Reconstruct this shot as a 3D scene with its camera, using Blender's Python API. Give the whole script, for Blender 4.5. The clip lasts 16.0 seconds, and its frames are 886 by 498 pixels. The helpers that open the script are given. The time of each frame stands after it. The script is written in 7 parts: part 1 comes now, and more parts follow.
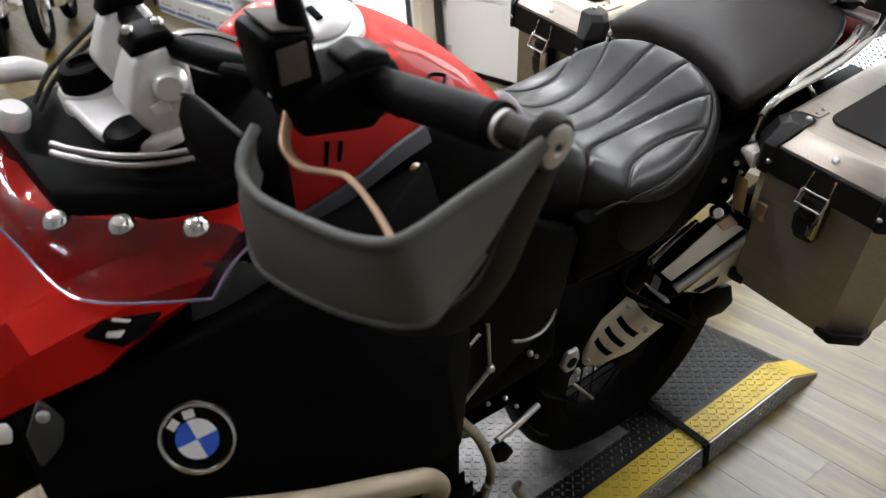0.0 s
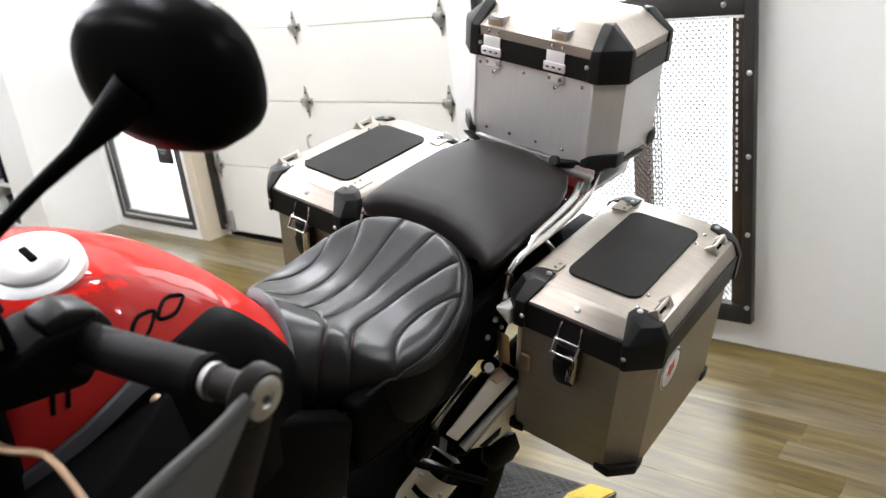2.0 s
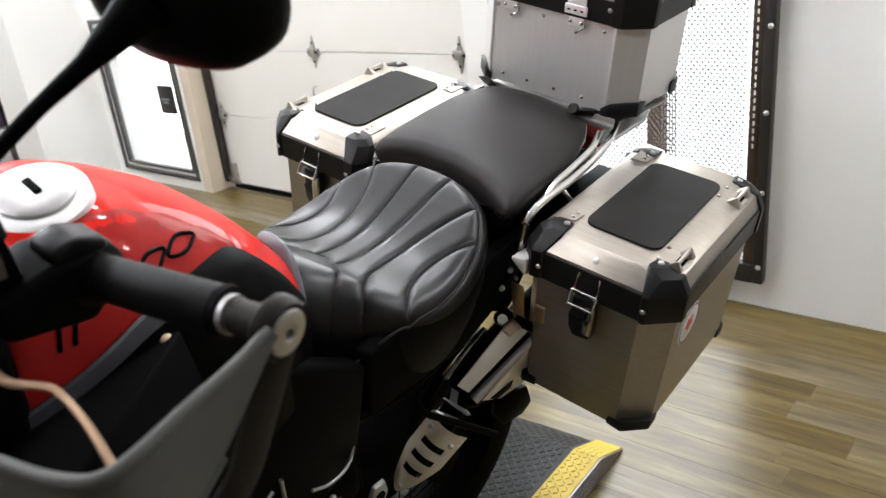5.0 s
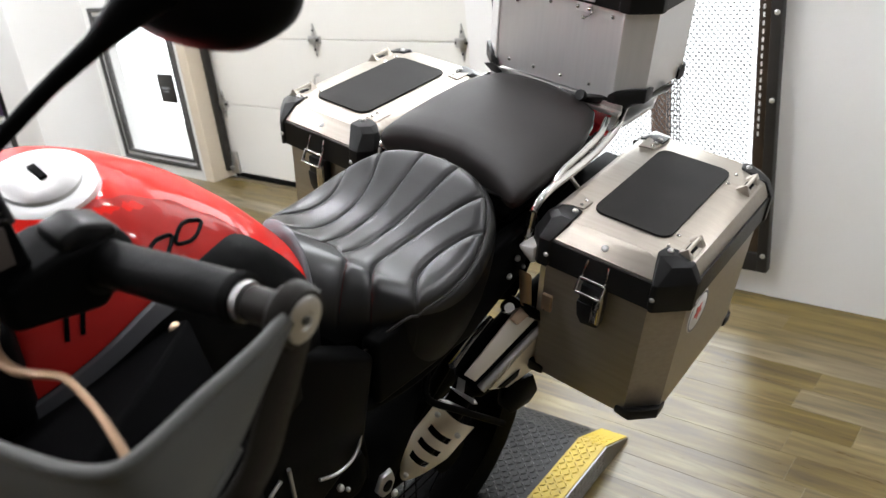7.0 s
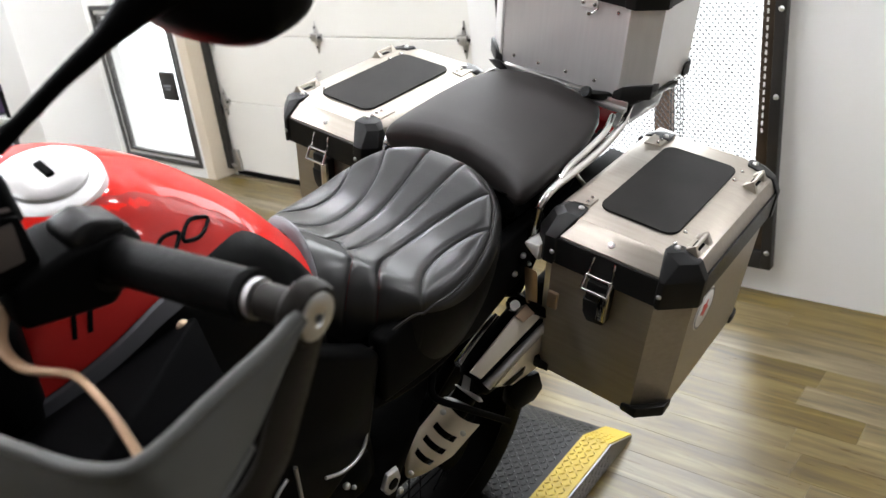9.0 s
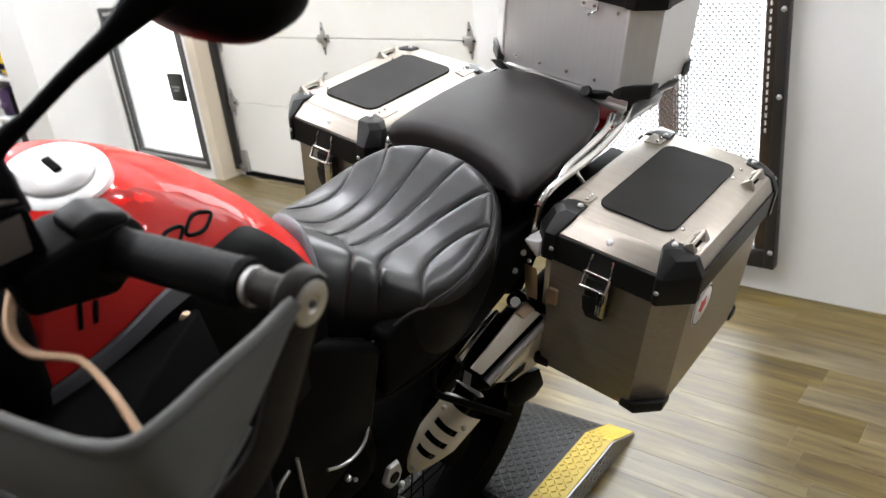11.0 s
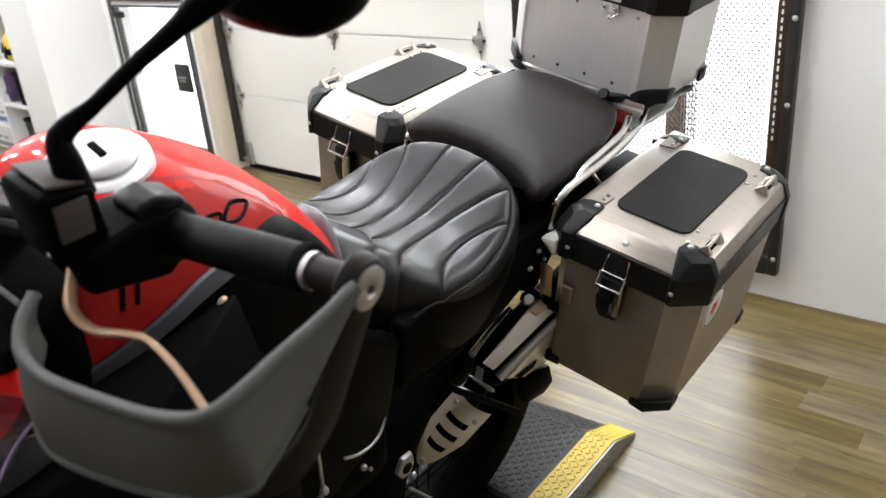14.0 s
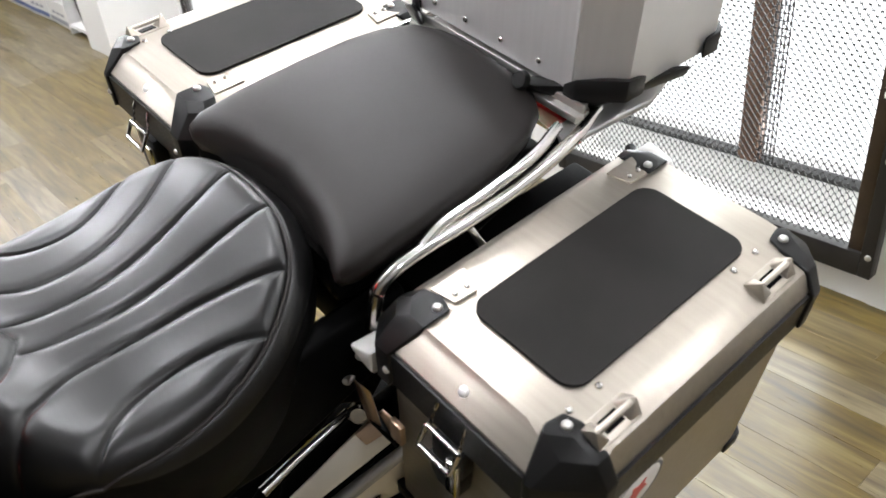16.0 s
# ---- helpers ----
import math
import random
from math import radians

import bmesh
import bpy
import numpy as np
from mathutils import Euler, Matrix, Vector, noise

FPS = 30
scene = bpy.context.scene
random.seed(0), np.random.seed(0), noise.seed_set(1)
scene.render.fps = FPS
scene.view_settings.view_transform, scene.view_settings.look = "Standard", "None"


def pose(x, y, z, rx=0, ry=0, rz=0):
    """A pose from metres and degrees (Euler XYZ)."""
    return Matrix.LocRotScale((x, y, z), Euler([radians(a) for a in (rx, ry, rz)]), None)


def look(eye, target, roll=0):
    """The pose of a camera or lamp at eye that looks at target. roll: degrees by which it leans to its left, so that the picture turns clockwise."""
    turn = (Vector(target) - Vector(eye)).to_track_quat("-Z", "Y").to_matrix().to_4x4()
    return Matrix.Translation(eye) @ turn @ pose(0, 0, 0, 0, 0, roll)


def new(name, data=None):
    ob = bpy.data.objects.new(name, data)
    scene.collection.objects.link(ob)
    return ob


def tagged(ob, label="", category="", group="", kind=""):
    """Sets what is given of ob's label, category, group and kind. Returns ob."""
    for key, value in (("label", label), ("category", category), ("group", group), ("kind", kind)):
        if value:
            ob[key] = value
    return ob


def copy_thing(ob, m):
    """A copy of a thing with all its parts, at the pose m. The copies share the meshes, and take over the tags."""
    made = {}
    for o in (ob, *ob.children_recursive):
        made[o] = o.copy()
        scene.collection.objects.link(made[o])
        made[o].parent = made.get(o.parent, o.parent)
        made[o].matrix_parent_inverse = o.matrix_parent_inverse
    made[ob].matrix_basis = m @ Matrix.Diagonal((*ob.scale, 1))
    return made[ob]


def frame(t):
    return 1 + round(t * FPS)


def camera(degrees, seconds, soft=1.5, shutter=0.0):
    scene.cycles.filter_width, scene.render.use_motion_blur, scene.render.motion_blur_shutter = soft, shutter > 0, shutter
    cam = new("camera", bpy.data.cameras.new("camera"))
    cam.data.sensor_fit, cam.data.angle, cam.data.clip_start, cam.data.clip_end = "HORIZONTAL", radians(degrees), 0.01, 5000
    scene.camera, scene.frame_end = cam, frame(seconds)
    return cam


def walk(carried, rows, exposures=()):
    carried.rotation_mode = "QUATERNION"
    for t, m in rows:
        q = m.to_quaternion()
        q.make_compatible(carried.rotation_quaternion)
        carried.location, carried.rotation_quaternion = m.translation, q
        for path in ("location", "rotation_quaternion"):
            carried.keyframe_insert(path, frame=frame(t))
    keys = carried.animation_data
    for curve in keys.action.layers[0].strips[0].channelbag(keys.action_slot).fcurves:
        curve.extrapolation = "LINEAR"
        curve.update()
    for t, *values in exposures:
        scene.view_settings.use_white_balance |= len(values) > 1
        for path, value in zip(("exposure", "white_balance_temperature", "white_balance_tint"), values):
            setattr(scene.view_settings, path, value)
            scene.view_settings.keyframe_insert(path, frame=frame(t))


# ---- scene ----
cam = camera(58.3, 16.0)
cam.data.dof.use_dof, cam.data.dof.focus_distance, cam.data.dof.aperture_fstop = True, 1.35, 7.0
PATH = [
    (0, (0.868, -1.173, 1.422), (-0.602, -0.199, 0.478), -5.5),
    (0.5, (0.877, -1.138, 1.429), (-0.5, 0.015, 0.55), -6.6),
    (1, (0.895, -1.114, 1.469), (-0.406, 0.197, 0.704), -8.1),
    (1.5, (0.901, -1.107, 1.477), (-0.348, 0.273, 0.745), -7.6),
    (2, (0.905, -1.103, 1.483), (-0.318, 0.33, 0.811), -7.2),
    (2.5, (0.895, -1.1, 1.474), (-0.324, 0.322, 0.772), -6.6),
    (3, (0.888, -1.102, 1.469), (-0.334, 0.313, 0.76), -6.7),
    (3.5, (0.887, -1.101, 1.469), (-0.327, 0.319, 0.755), -6.7),
    (4, (0.881, -1.096, 1.464), (-0.325, 0.32, 0.731), -6.8),
    (4.5, (0.873, -1.096, 1.457), (-0.34, 0.303, 0.703), -6.4),
    (7, (0.85, -1.096, 1.447), (-0.357, 0.289, 0.657), -6.5),
    (7.5, (0.845, -1.096, 1.444), (-0.364, 0.284, 0.648), -6.5),
    (8, (0.84, -1.094, 1.444), (-0.365, 0.288, 0.644), -6.4),
    (8.5, (0.84, -1.097, 1.444), (-0.366, 0.283, 0.643), -6.5),
    (9, (0.841, -1.098, 1.445), (-0.367, 0.284, 0.65), -6.6),
    (11.5, (0.866, -1.108, 1.444), (-0.359, 0.261, 0.654), -6.8),
    (12, (0.863, -1.105, 1.441), (-0.359, 0.261, 0.64), -7.0),
    (12.5, (0.865, -1.106, 1.443), (-0.342, 0.274, 0.644), -7.2),
    (13, (0.865, -1.118, 1.446), (-0.368, 0.254, 0.673), -7.4),
    (13.5, (0.869, -1.128, 1.449), (-0.369, 0.241, 0.68), -7.3),
    (14, (0.847, -1.148, 1.451), (-0.367, 0.229, 0.658), -5.0),
    (14.5, (0.839, -1.139, 1.454), (-0.31, 0.312, 0.697), -5.1),
    (15, (0.85, -0.897, 1.419), (-0.372, 0.445, 0.579), -2.9),
    (15.5, (0.838, -0.656, 1.411), (-0.501, 0.533, 0.521), -5.5),
    (16, (0.716, -0.384, 1.409), (-0.636, 0.659, 0.367), -6.1),
]
walk(cam, [(t, look(eye, target, roll)) for t, eye, target, roll in PATH],
     [(0.0, -0.12), (0.5, 0.02), (1.5, 0.1), (4.5, 0.0), (9.0, 0.05), (11.5, 0.1), (14.5, 0.1), (15.0, 0.05), (15.5, 0.1), (16.0, 0.22)])


# ---------------- world, sun, lights ----------------
world = bpy.data.worlds.new("world")
scene.world = world
world.use_nodes = True
sky = world.node_tree.nodes.new("ShaderNodeTexSky")
sky.sky_type, sky.sun_disc = "NISHITA", False
sky.sun_elevation, sky.sun_rotation = radians(38), radians(20)
world.node_tree.nodes["Background"].inputs[1].default_value = 0.12
world.node_tree.links.new(sky.outputs[0], world.node_tree.nodes["Background"].inputs[0])


# ---------------- materials ----------------
def material(name, color, rough=0.5, metal=0.0, coat=0.0, spec=0.5):
    m = bpy.data.materials.new(name)
    m.use_nodes = True
    b = m.node_tree.nodes["Principled BSDF"]
    b.inputs["Base Color"].default_value = (*color, 1)
    b.inputs["Roughness"].default_value = rough
    b.inputs["Metallic"].default_value = metal
    b.inputs["Coat Weight"].default_value = coat
    b.inputs["Coat Roughness"].default_value = 0.03
    b.inputs["Specular IOR Level"].default_value = spec
    return m


def textured(name, color, color2, rough=0.5, metal=0.0, scale=8.0, fine=120.0, stretch=(1, 1, 1), bump=0.15,
             rough_var=0.12, coat=0.0, spec=0.5, bump_dist=0.002, mix=0.6, coord="Object"):
    """A surface with broad mottling, fine grain, uneven gloss and slight relief."""
    m = material(name, color, rough, metal, coat, spec)
    nt = m.node_tree
    n, l = nt.nodes, nt.links
    b = n["Principled BSDF"]
    tc = n.new("ShaderNodeTexCoord")
    mp = n.new("ShaderNodeMapping")
    mp.inputs["Scale"].default_value = stretch
    l.new(tc.outputs[coord], mp.inputs[0])
    broad = n.new("ShaderNodeTexNoise")
    broad.inputs["Scale"].default_value, broad.inputs["Detail"].default_value = scale, 4
    grain = n.new("ShaderNodeTexNoise")
    grain.inputs["Scale"].default_value, grain.inputs["Detail"].default_value = fine, 3
    for t in (broad, grain):
        l.new(mp.outputs[0], t.inputs["Vector"])
    ramp = n.new("ShaderNodeMapRange")
    ramp.inputs[1].default_value, ramp.inputs[2].default_value = 0.35, 0.7
    l.new(broad.outputs[0], ramp.inputs[0])
    ramp.inputs[4].default_value = mix
    mx = n.new("ShaderNodeMix")
    mx.data_type = "RGBA"
    l.new(ramp.outputs[0], mx.inputs[0])
    mx.inputs[6].default_value, mx.inputs[7].default_value = (*color, 1), (*color2, 1)
    l.new(mx.outputs[2], b.inputs["Base Color"])
    rr = n.new("ShaderNodeMapRange")
    rr.inputs[3].default_value, rr.inputs[4].default_value = max(0.02, rough - rough_var), min(1, rough + rough_var)
    l.new(grain.outputs[0], rr.inputs[0])
    l.new(rr.outputs[0], b.inputs["Roughness"])
    if bump:
        bp = n.new("ShaderNodeBump")
        bp.inputs["Strength"].default_value, bp.inputs["Distance"].default_value = bump, bump_dist
        l.new(grain.outputs[0], bp.inputs["Height"])
        l.new(bp.outputs[0], b.inputs["Normal"])
    return m


def glowing(name, color, strength):
    m = bpy.data.materials.new(name)
    m.use_nodes = True
    nt = m.node_tree
    nt.nodes.clear()
    e = nt.nodes.new("ShaderNodeEmission")
    e.inputs[0].default_value, e.inputs[1].default_value = (*color, 1), strength
    nt.links.new(e.outputs[0], nt.nodes.new("ShaderNodeOutputMaterial").inputs[0])
    return m


def clear(name, color, rough=0.02, ior=1.35):
    m = material(name, color, rough)
    m.node_tree.nodes["Principled BSDF"].inputs["Transmission Weight"].default_value = 1.0
    m.node_tree.nodes["Principled BSDF"].inputs["IOR"].default_value = ior
    return m


def wood_planks(name, island=False):
    """Weathered oak vinyl: each plank its own tone, with long grain and knots."""
    m = material(name, (0.3, 0.22, 0.13), 0.42, spec=0.6)
    nt = m.node_tree
    n, l = nt.nodes, nt.links
    b = n["Principled BSDF"]
    tc = n.new("ShaderNodeTexCoord")
    info = n.new("ShaderNodeNewGeometry" if island else "ShaderNodeObjectInfo")
    rnd = info.outputs["Random Per Island" if island else "Random"]
    add = n.new("ShaderNodeVectorMath")
    add.operation = "MULTIPLY_ADD"
    add.inputs[1].default_value = (1.3, 13, 6)
    l.new(tc.outputs["Object"], add.inputs[0])
    shift = n.new("ShaderNodeMath")
    shift.operation = "MULTIPLY"
    shift.inputs[1].default_value = 40
    l.new(rnd, shift.inputs[0])
    l.new(shift.outputs[0], add.inputs[2])
    g = n.new("ShaderNodeTexNoise")
    g.inputs["Scale"].default_value, g.inputs["Detail"].default_value, g.inputs["Distortion"].default_value = 2.2, 8, 0.6
    l.new(add.outputs[0], g.inputs["Vector"])
    add2 = n.new("ShaderNodeVectorMath")
    add2.operation = "MULTIPLY_ADD"
    add2.inputs[1].default_value = (5, 90, 20)
    l.new(tc.outputs["Object"], add2.inputs[0])
    l.new(shift.outputs[0], add2.inputs[2])
    f = n.new("ShaderNodeTexNoise")
    f.inputs["Scale"].default_value, f.inputs["Detail"].default_value = 2.0, 5
    l.new(add2.outputs[0], f.inputs["Vector"])
    ramp = n.new("ShaderNodeValToRGB")
    e = ramp.color_ramp.elements
    e[0].position, e[0].color = 0.28, (0.066, 0.049, 0.022, 1)
    e[1].position, e[1].color = 0.76, (0.270, 0.220, 0.112, 1)
    k = e.new(0.5)
    k.color = (0.155, 0.115, 0.050, 1)
    l.new(g.outputs[0], ramp.inputs[0])
    hsv = n.new("ShaderNodeHueSaturation")
    tone = n.new("ShaderNodeMapRange")
    tone.inputs[3].default_value, tone.inputs[4].default_value = 0.76, 1.24
    l.new(rnd, tone.inputs[0])
    l.new(tone.outputs[0], hsv.inputs["Value"])
    sat = n.new("ShaderNodeMapRange")
    sat.inputs[3].default_value, sat.inputs[4].default_value = 1.45, 0.75
    l.new(rnd, sat.inputs[0])
    l.new(sat.outputs[0], hsv.inputs["Saturation"])
    l.new(ramp.outputs[0], hsv.inputs["Color"])
    mx = n.new("ShaderNodeMix")
    mx.data_type, mx.blend_type = "RGBA", "MULTIPLY"
    mx.inputs[0].default_value = 0.5
    l.new(hsv.outputs[0], mx.inputs[6])
    l.new(f.outputs[0], mx.inputs[7])
    l.new(mx.outputs[2], b.inputs["Base Color"])
    rr = n.new("ShaderNodeMapRange")
    rr.inputs[3].default_value, rr.inputs[4].default_value = 0.22, 0.40
    l.new(f.outputs[0], rr.inputs[0])
    l.new(rr.outputs[0], b.inputs["Roughness"])
    bp = n.new("ShaderNodeBump")
    bp.inputs["Strength"].default_value, bp.inputs["Distance"].default_value = 0.10, 0.0006
    l.new(f.outputs[0], bp.inputs["Height"])
    l.new(bp.outputs[0], b.inputs["Normal"])
    return m


WALL = textured("white_wall", (0.83, 0.825, 0.80), (0.79, 0.78, 0.75), 0.6, scale=1.5, fine=160, bump=0.12, mix=0.7)
DARKWALL = textured("grey_wall", (0.20, 0.195, 0.19), (0.16, 0.157, 0.15), 0.7, scale=1.5, fine=160, bump=0.12)
CEIL = textured("ceiling_tile", (0.27, 0.267, 0.263), (0.23, 0.227, 0.223), 0.85, scale=3, fine=90, bump=0.2)
CREAM = textured("cream_jamb", (0.62, 0.54, 0.42), (0.55, 0.47, 0.36), 0.55, scale=2, fine=80, bump=0.08)
PANEL = textured("garage_panel", (0.77, 0.755, 0.70), (0.70, 0.685, 0.63), 0.45, scale=1.2, fine=220, bump=0.1)
TRIMGREY = textured("pale_grey_plastic", (0.16, 0.16, 0.175), (0.13, 0.13, 0.145), 0.4, scale=8, fine=400, bump=0.1, bump_dist=0.0005)
EDGEGREY = textured("mid_grey_plastic", (0.075, 0.075, 0.082), (0.058, 0.058, 0.064), 0.42, scale=8, fine=400, bump=0.1, bump_dist=0.0005, spec=0.3)
GUARDPL = textured("grey_guard_plastic", (0.084, 0.085, 0.080), (0.066, 0.067, 0.063), 0.50, scale=5, fine=420, bump=0.3, rough_var=0.08, bump_dist=0.0005, spec=0.3)
ARMPL = textured("brown_black_bar", (0.012, 0.010, 0.008), (0.018, 0.015, 0.012), 0.5, 0.2, scale=9, fine=300, bump=0.2, bump_dist=0.0005, spec=0.2)
TRIMW = textured("white_trim", (0.8, 0.79, 0.77), (0.74, 0.73, 0.71), 0.4, scale=3, fine=60, bump=0.05)
FLOOR = wood_planks("oak_planks")
FLOOR_FAR = wood_planks("oak_planks_far", True)
SUBFLOOR = textured("plank_joint", (0.12, 0.092, 0.05), (0.09, 0.07, 0.04), 0.8)
DARKSTEEL = textured("dark_steel", (0.02, 0.019, 0.018), (0.035, 0.03, 0.025), 0.5, 0.3, scale=12, fine=140, bump=0.2)
DOORDARK = textured("grey_door_steel", (0.075, 0.073, 0.07), (0.10, 0.097, 0.092), 0.45, 0.3, scale=12, fine=140, bump=0.2)
RUSTY = textured("brown_steel", (0.16, 0.085, 0.05), (0.10, 0.055, 0.035), 0.6, 0.2, scale=14, fine=120, bump=0.3)
STILE = textured("bronze_brown_steel", (0.055, 0.036, 0.022), (0.028, 0.020, 0.014), 0.45, 0.3, scale=14, fine=120, bump=0.3)
MESHGREY = textured("dull_mesh_steel", (0.05, 0.048, 0.046), (0.03, 0.029, 0.028), 0.5, 0.2, scale=14, fine=120, bump=0.2)
GALV = textured("galvanised", (0.55, 0.54, 0.52), (0.42, 0.41, 0.39), 0.35, 0.9, scale=25, fine=200, bump=0.1)
RED = textured("red_lacquer", (0.62, 0.014, 0.008), (0.58, 0.013, 0.008), 0.45, scale=4, fine=300, bump=0.0, coat=0.34, rough_var=0.04, spec=0.02)
REDDARK = textured("red_satin", (0.33, 0.018, 0.015), (0.30, 0.015, 0.012), 0.45, scale=4, fine=300, bump=0.0, coat=0.16, rough_var=0.05, spec=0.02)
LEATHER = textured("black_leather", (0.0035, 0.0034, 0.0035), (0.005, 0.0048, 0.0047), 0.35, scale=14, fine=520, bump=0.06, rough_var=0.05, bump_dist=0.0006, spec=0.56)
# Darker, duller copy of the leather: the flank's shade is in its colour.
SHADEDSIDE = textured("grained_shaded_side", (0.0028, 0.0027, 0.0027), (0.004, 0.0039, 0.0038), 0.46, scale=14, fine=700, bump=0.3, rough_var=0.06, bump_dist=0.0006, spec=0.09)
VINYL = textured("black_vinyl", (0.014, 0.0115, 0.0106), (0.019, 0.0156, 0.0144), 0.50, scale=10, fine=600, bump=0.35, rough_var=0.10, bump_dist=0.0006, spec=0.30)
STITCH = material("red_stitch", (0.07, 0.012, 0.010), 0.8, spec=0.1)
RUBBER = textured("rubber", (0.004, 0.004, 0.004), (0.007, 0.007, 0.0065), 0.58, scale=20, fine=300, bump=0.3, bump_dist=0.0008, spec=0.025)
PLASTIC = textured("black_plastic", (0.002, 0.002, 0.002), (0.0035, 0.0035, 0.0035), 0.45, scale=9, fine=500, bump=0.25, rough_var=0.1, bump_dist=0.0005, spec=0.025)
GREYPL = textured("grey_plastic", (0.038, 0.039, 0.038), (0.050, 0.050, 0.049), 0.48, scale=8, fine=500, bump=0.25, rough_var=0.08, bump_dist=0.0005, spec=0.15)
GRIP = textured("grip_rubber", (0.005, 0.005, 0.005), (0.008, 0.0078, 0.0075), 0.46, scale=20, fine=260, bump=0.4, bump_dist=0.0008, spec=0.08)
HOUSING = textured("satin_black_housing", (0.006, 0.0058, 0.0056), (0.014, 0.0135, 0.013), 0.36, scale=30, fine=300, bump=0.25, rough_var=0.12, bump_dist=0.0005, spec=0.13)
BROWNPL = textured("brown_grey_plastic", (0.075, 0.062, 0.055), (0.055, 0.046, 0.041), 0.5, scale=20, fine=300, bump=0.2, bump_dist=0.0005, spec=0.2)
EDGEPL = material("screen_edge_plastic", (0.16, 0.12, 0.20), 0.12, coat=0.6)
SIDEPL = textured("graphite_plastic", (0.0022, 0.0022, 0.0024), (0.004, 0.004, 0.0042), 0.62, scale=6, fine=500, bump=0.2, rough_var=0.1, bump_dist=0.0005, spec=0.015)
GLOSS = textured("gloss_black", (0.003, 0.003, 0.003), (0.005, 0.005, 0.005), 0.32, scale=6, fine=80, bump=0.0, coat=0.0, rough_var=0.04, spec=0.03)
ALU = textured("brushed_aluminium", (0.43, 0.39, 0.335), (0.36, 0.325, 0.275), 0.40, 0.82, scale=6, fine=60, stretch=(1.5, 22, 22), bump=0.012, rough_var=0.05, bump_dist=0.0005)
ALUV = textured("aluminium_sheet", (0.75, 0.745, 0.735), (0.70, 0.695, 0.685), 0.38, 0.5, scale=7, fine=60, stretch=(22, 1.5, 1.5), bump=0.03, rough_var=0.09, bump_dist=0.0005)
CAST = textured("cast_aluminium", (0.52, 0.51, 0.50), (0.42, 0.41, 0.40), 0.42, 0.9, scale=14, fine=260, bump=0.3, bump_dist=0.0006)
CASTW = textured("painted_silver_casting", (0.74, 0.73, 0.72), (0.66, 0.65, 0.64), 0.40, 0.2, scale=14, fine=260, bump=0.2, bump_dist=0.0006)
POLISHED = textured("satin_aluminium", (0.92, 0.92, 0.91), (0.86, 0.86, 0.85), 0.42, 0.5, scale=20, fine=200, bump=0.03)
CHROME = textured("polished_steel", (0.72, 0.70, 0.67), (0.6, 0.58, 0.55), 0.16, 1.0, scale=10, fine=120, bump=0.0, rough_var=0.05)
CHAMPAGNE = textured("champagne_paint", (0.30, 0.245, 0.17), (0.25, 0.20, 0.14), 0.45, 0.25, scale=9, fine=300, bump=0.05)
LEVER = textured("bronze_lever_paint", (0.34, 0.215, 0.125), (0.27, 0.165, 0.095), 0.38, 0.45, scale=20, fine=200, bump=0.05)
BRONZE = textured("champagne_metal", (0.55, 0.40, 0.28), (0.45, 0.32, 0.22), 0.32, 0.9, scale=20, fine=200, bump=0.05)
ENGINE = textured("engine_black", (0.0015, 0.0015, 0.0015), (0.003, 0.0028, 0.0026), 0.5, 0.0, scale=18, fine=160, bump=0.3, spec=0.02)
PAD = textured("rubber_pad", (0.017, 0.0158, 0.0148), (0.026, 0.0240, 0.0222), 0.62, scale=12, fine=700, bump=0.4, rough_var=0.08, bump_dist=0.0006, spec=0.10)
CAP = textured("corner_plastic", (0.008, 0.008, 0.008), (0.012, 0.0115, 0.011), 0.38, scale=20, fine=300, bump=0.15, bump_dist=0.0005, spec=0.22)
# Lozenges lighter than the deck, with their grey highlights put into the colour.
TREADMARK = textured("highlit_tread_lozenge", (0.05, 0.05, 0.05), (0.10, 0.10, 0.10), 0.34, 0.6, scale=7, fine=90, bump=0.1)
SHIELD = textured("shield_steel", (0.86, 0.79, 0.67), (0.74, 0.67, 0.56), 0.36, 0.30, scale=14, fine=60, bump=0.0, rough_var=0.06)
TREAD = textured("black_tread_plate", (0.006, 0.006, 0.006), (0.018, 0.0175, 0.017), 0.40, 0.3, scale=9, fine=120, bump=0.2, spec=0.2)
# Worn tread, coloured paler as well for the lit patch of the deck.
WORNLITTREAD = textured("worn_lit_tread_plate", (0.28, 0.275, 0.27), (0.03, 0.03, 0.03), 0.40, 0.4, scale=9, fine=120, bump=0.2, mix=1.0)
BARETREAD = textured("bare_tread_plate", (0.30, 0.295, 0.285), (0.20, 0.195, 0.19), 0.36, 0.9, scale=9, fine=120, bump=0.2)
YELLOW = textured("yellow_paint", (0.50, 0.355, 0.010), (0.34, 0.235, 0.012), 0.5, scale=14, fine=160, bump=0.2)
YELLOWW = textured("worn_yellow_paint", (0.56, 0.40, 0.02), (0.20, 0.14, 0.03), 0.5, scale=30, fine=160, bump=0.3)
CARTON = textured("white_carton", (0.72, 0.71, 0.68), (0.64, 0.63, 0.60), 0.6, scale=5, fine=80, bump=0.1)
BLUEBAND = material("blue_print", (0.10, 0.14, 0.30), 0.6)
GREYBAND = material("grey_print", (0.25, 0.26, 0.28), 0.6)
WHITEST = material("white_label", (0.78, 0.76, 0.74), 0.4)
REDST = material("red_print", (0.65, 0.06, 0.05), 0.4)
BLUEEN = material("blue_enamel", (0.03, 0.12, 0.62), 0.2, coat=0.8)
WHITEEN = material("white_enamel", (0.82, 0.82, 0.82), 0.2, coat=0.8)
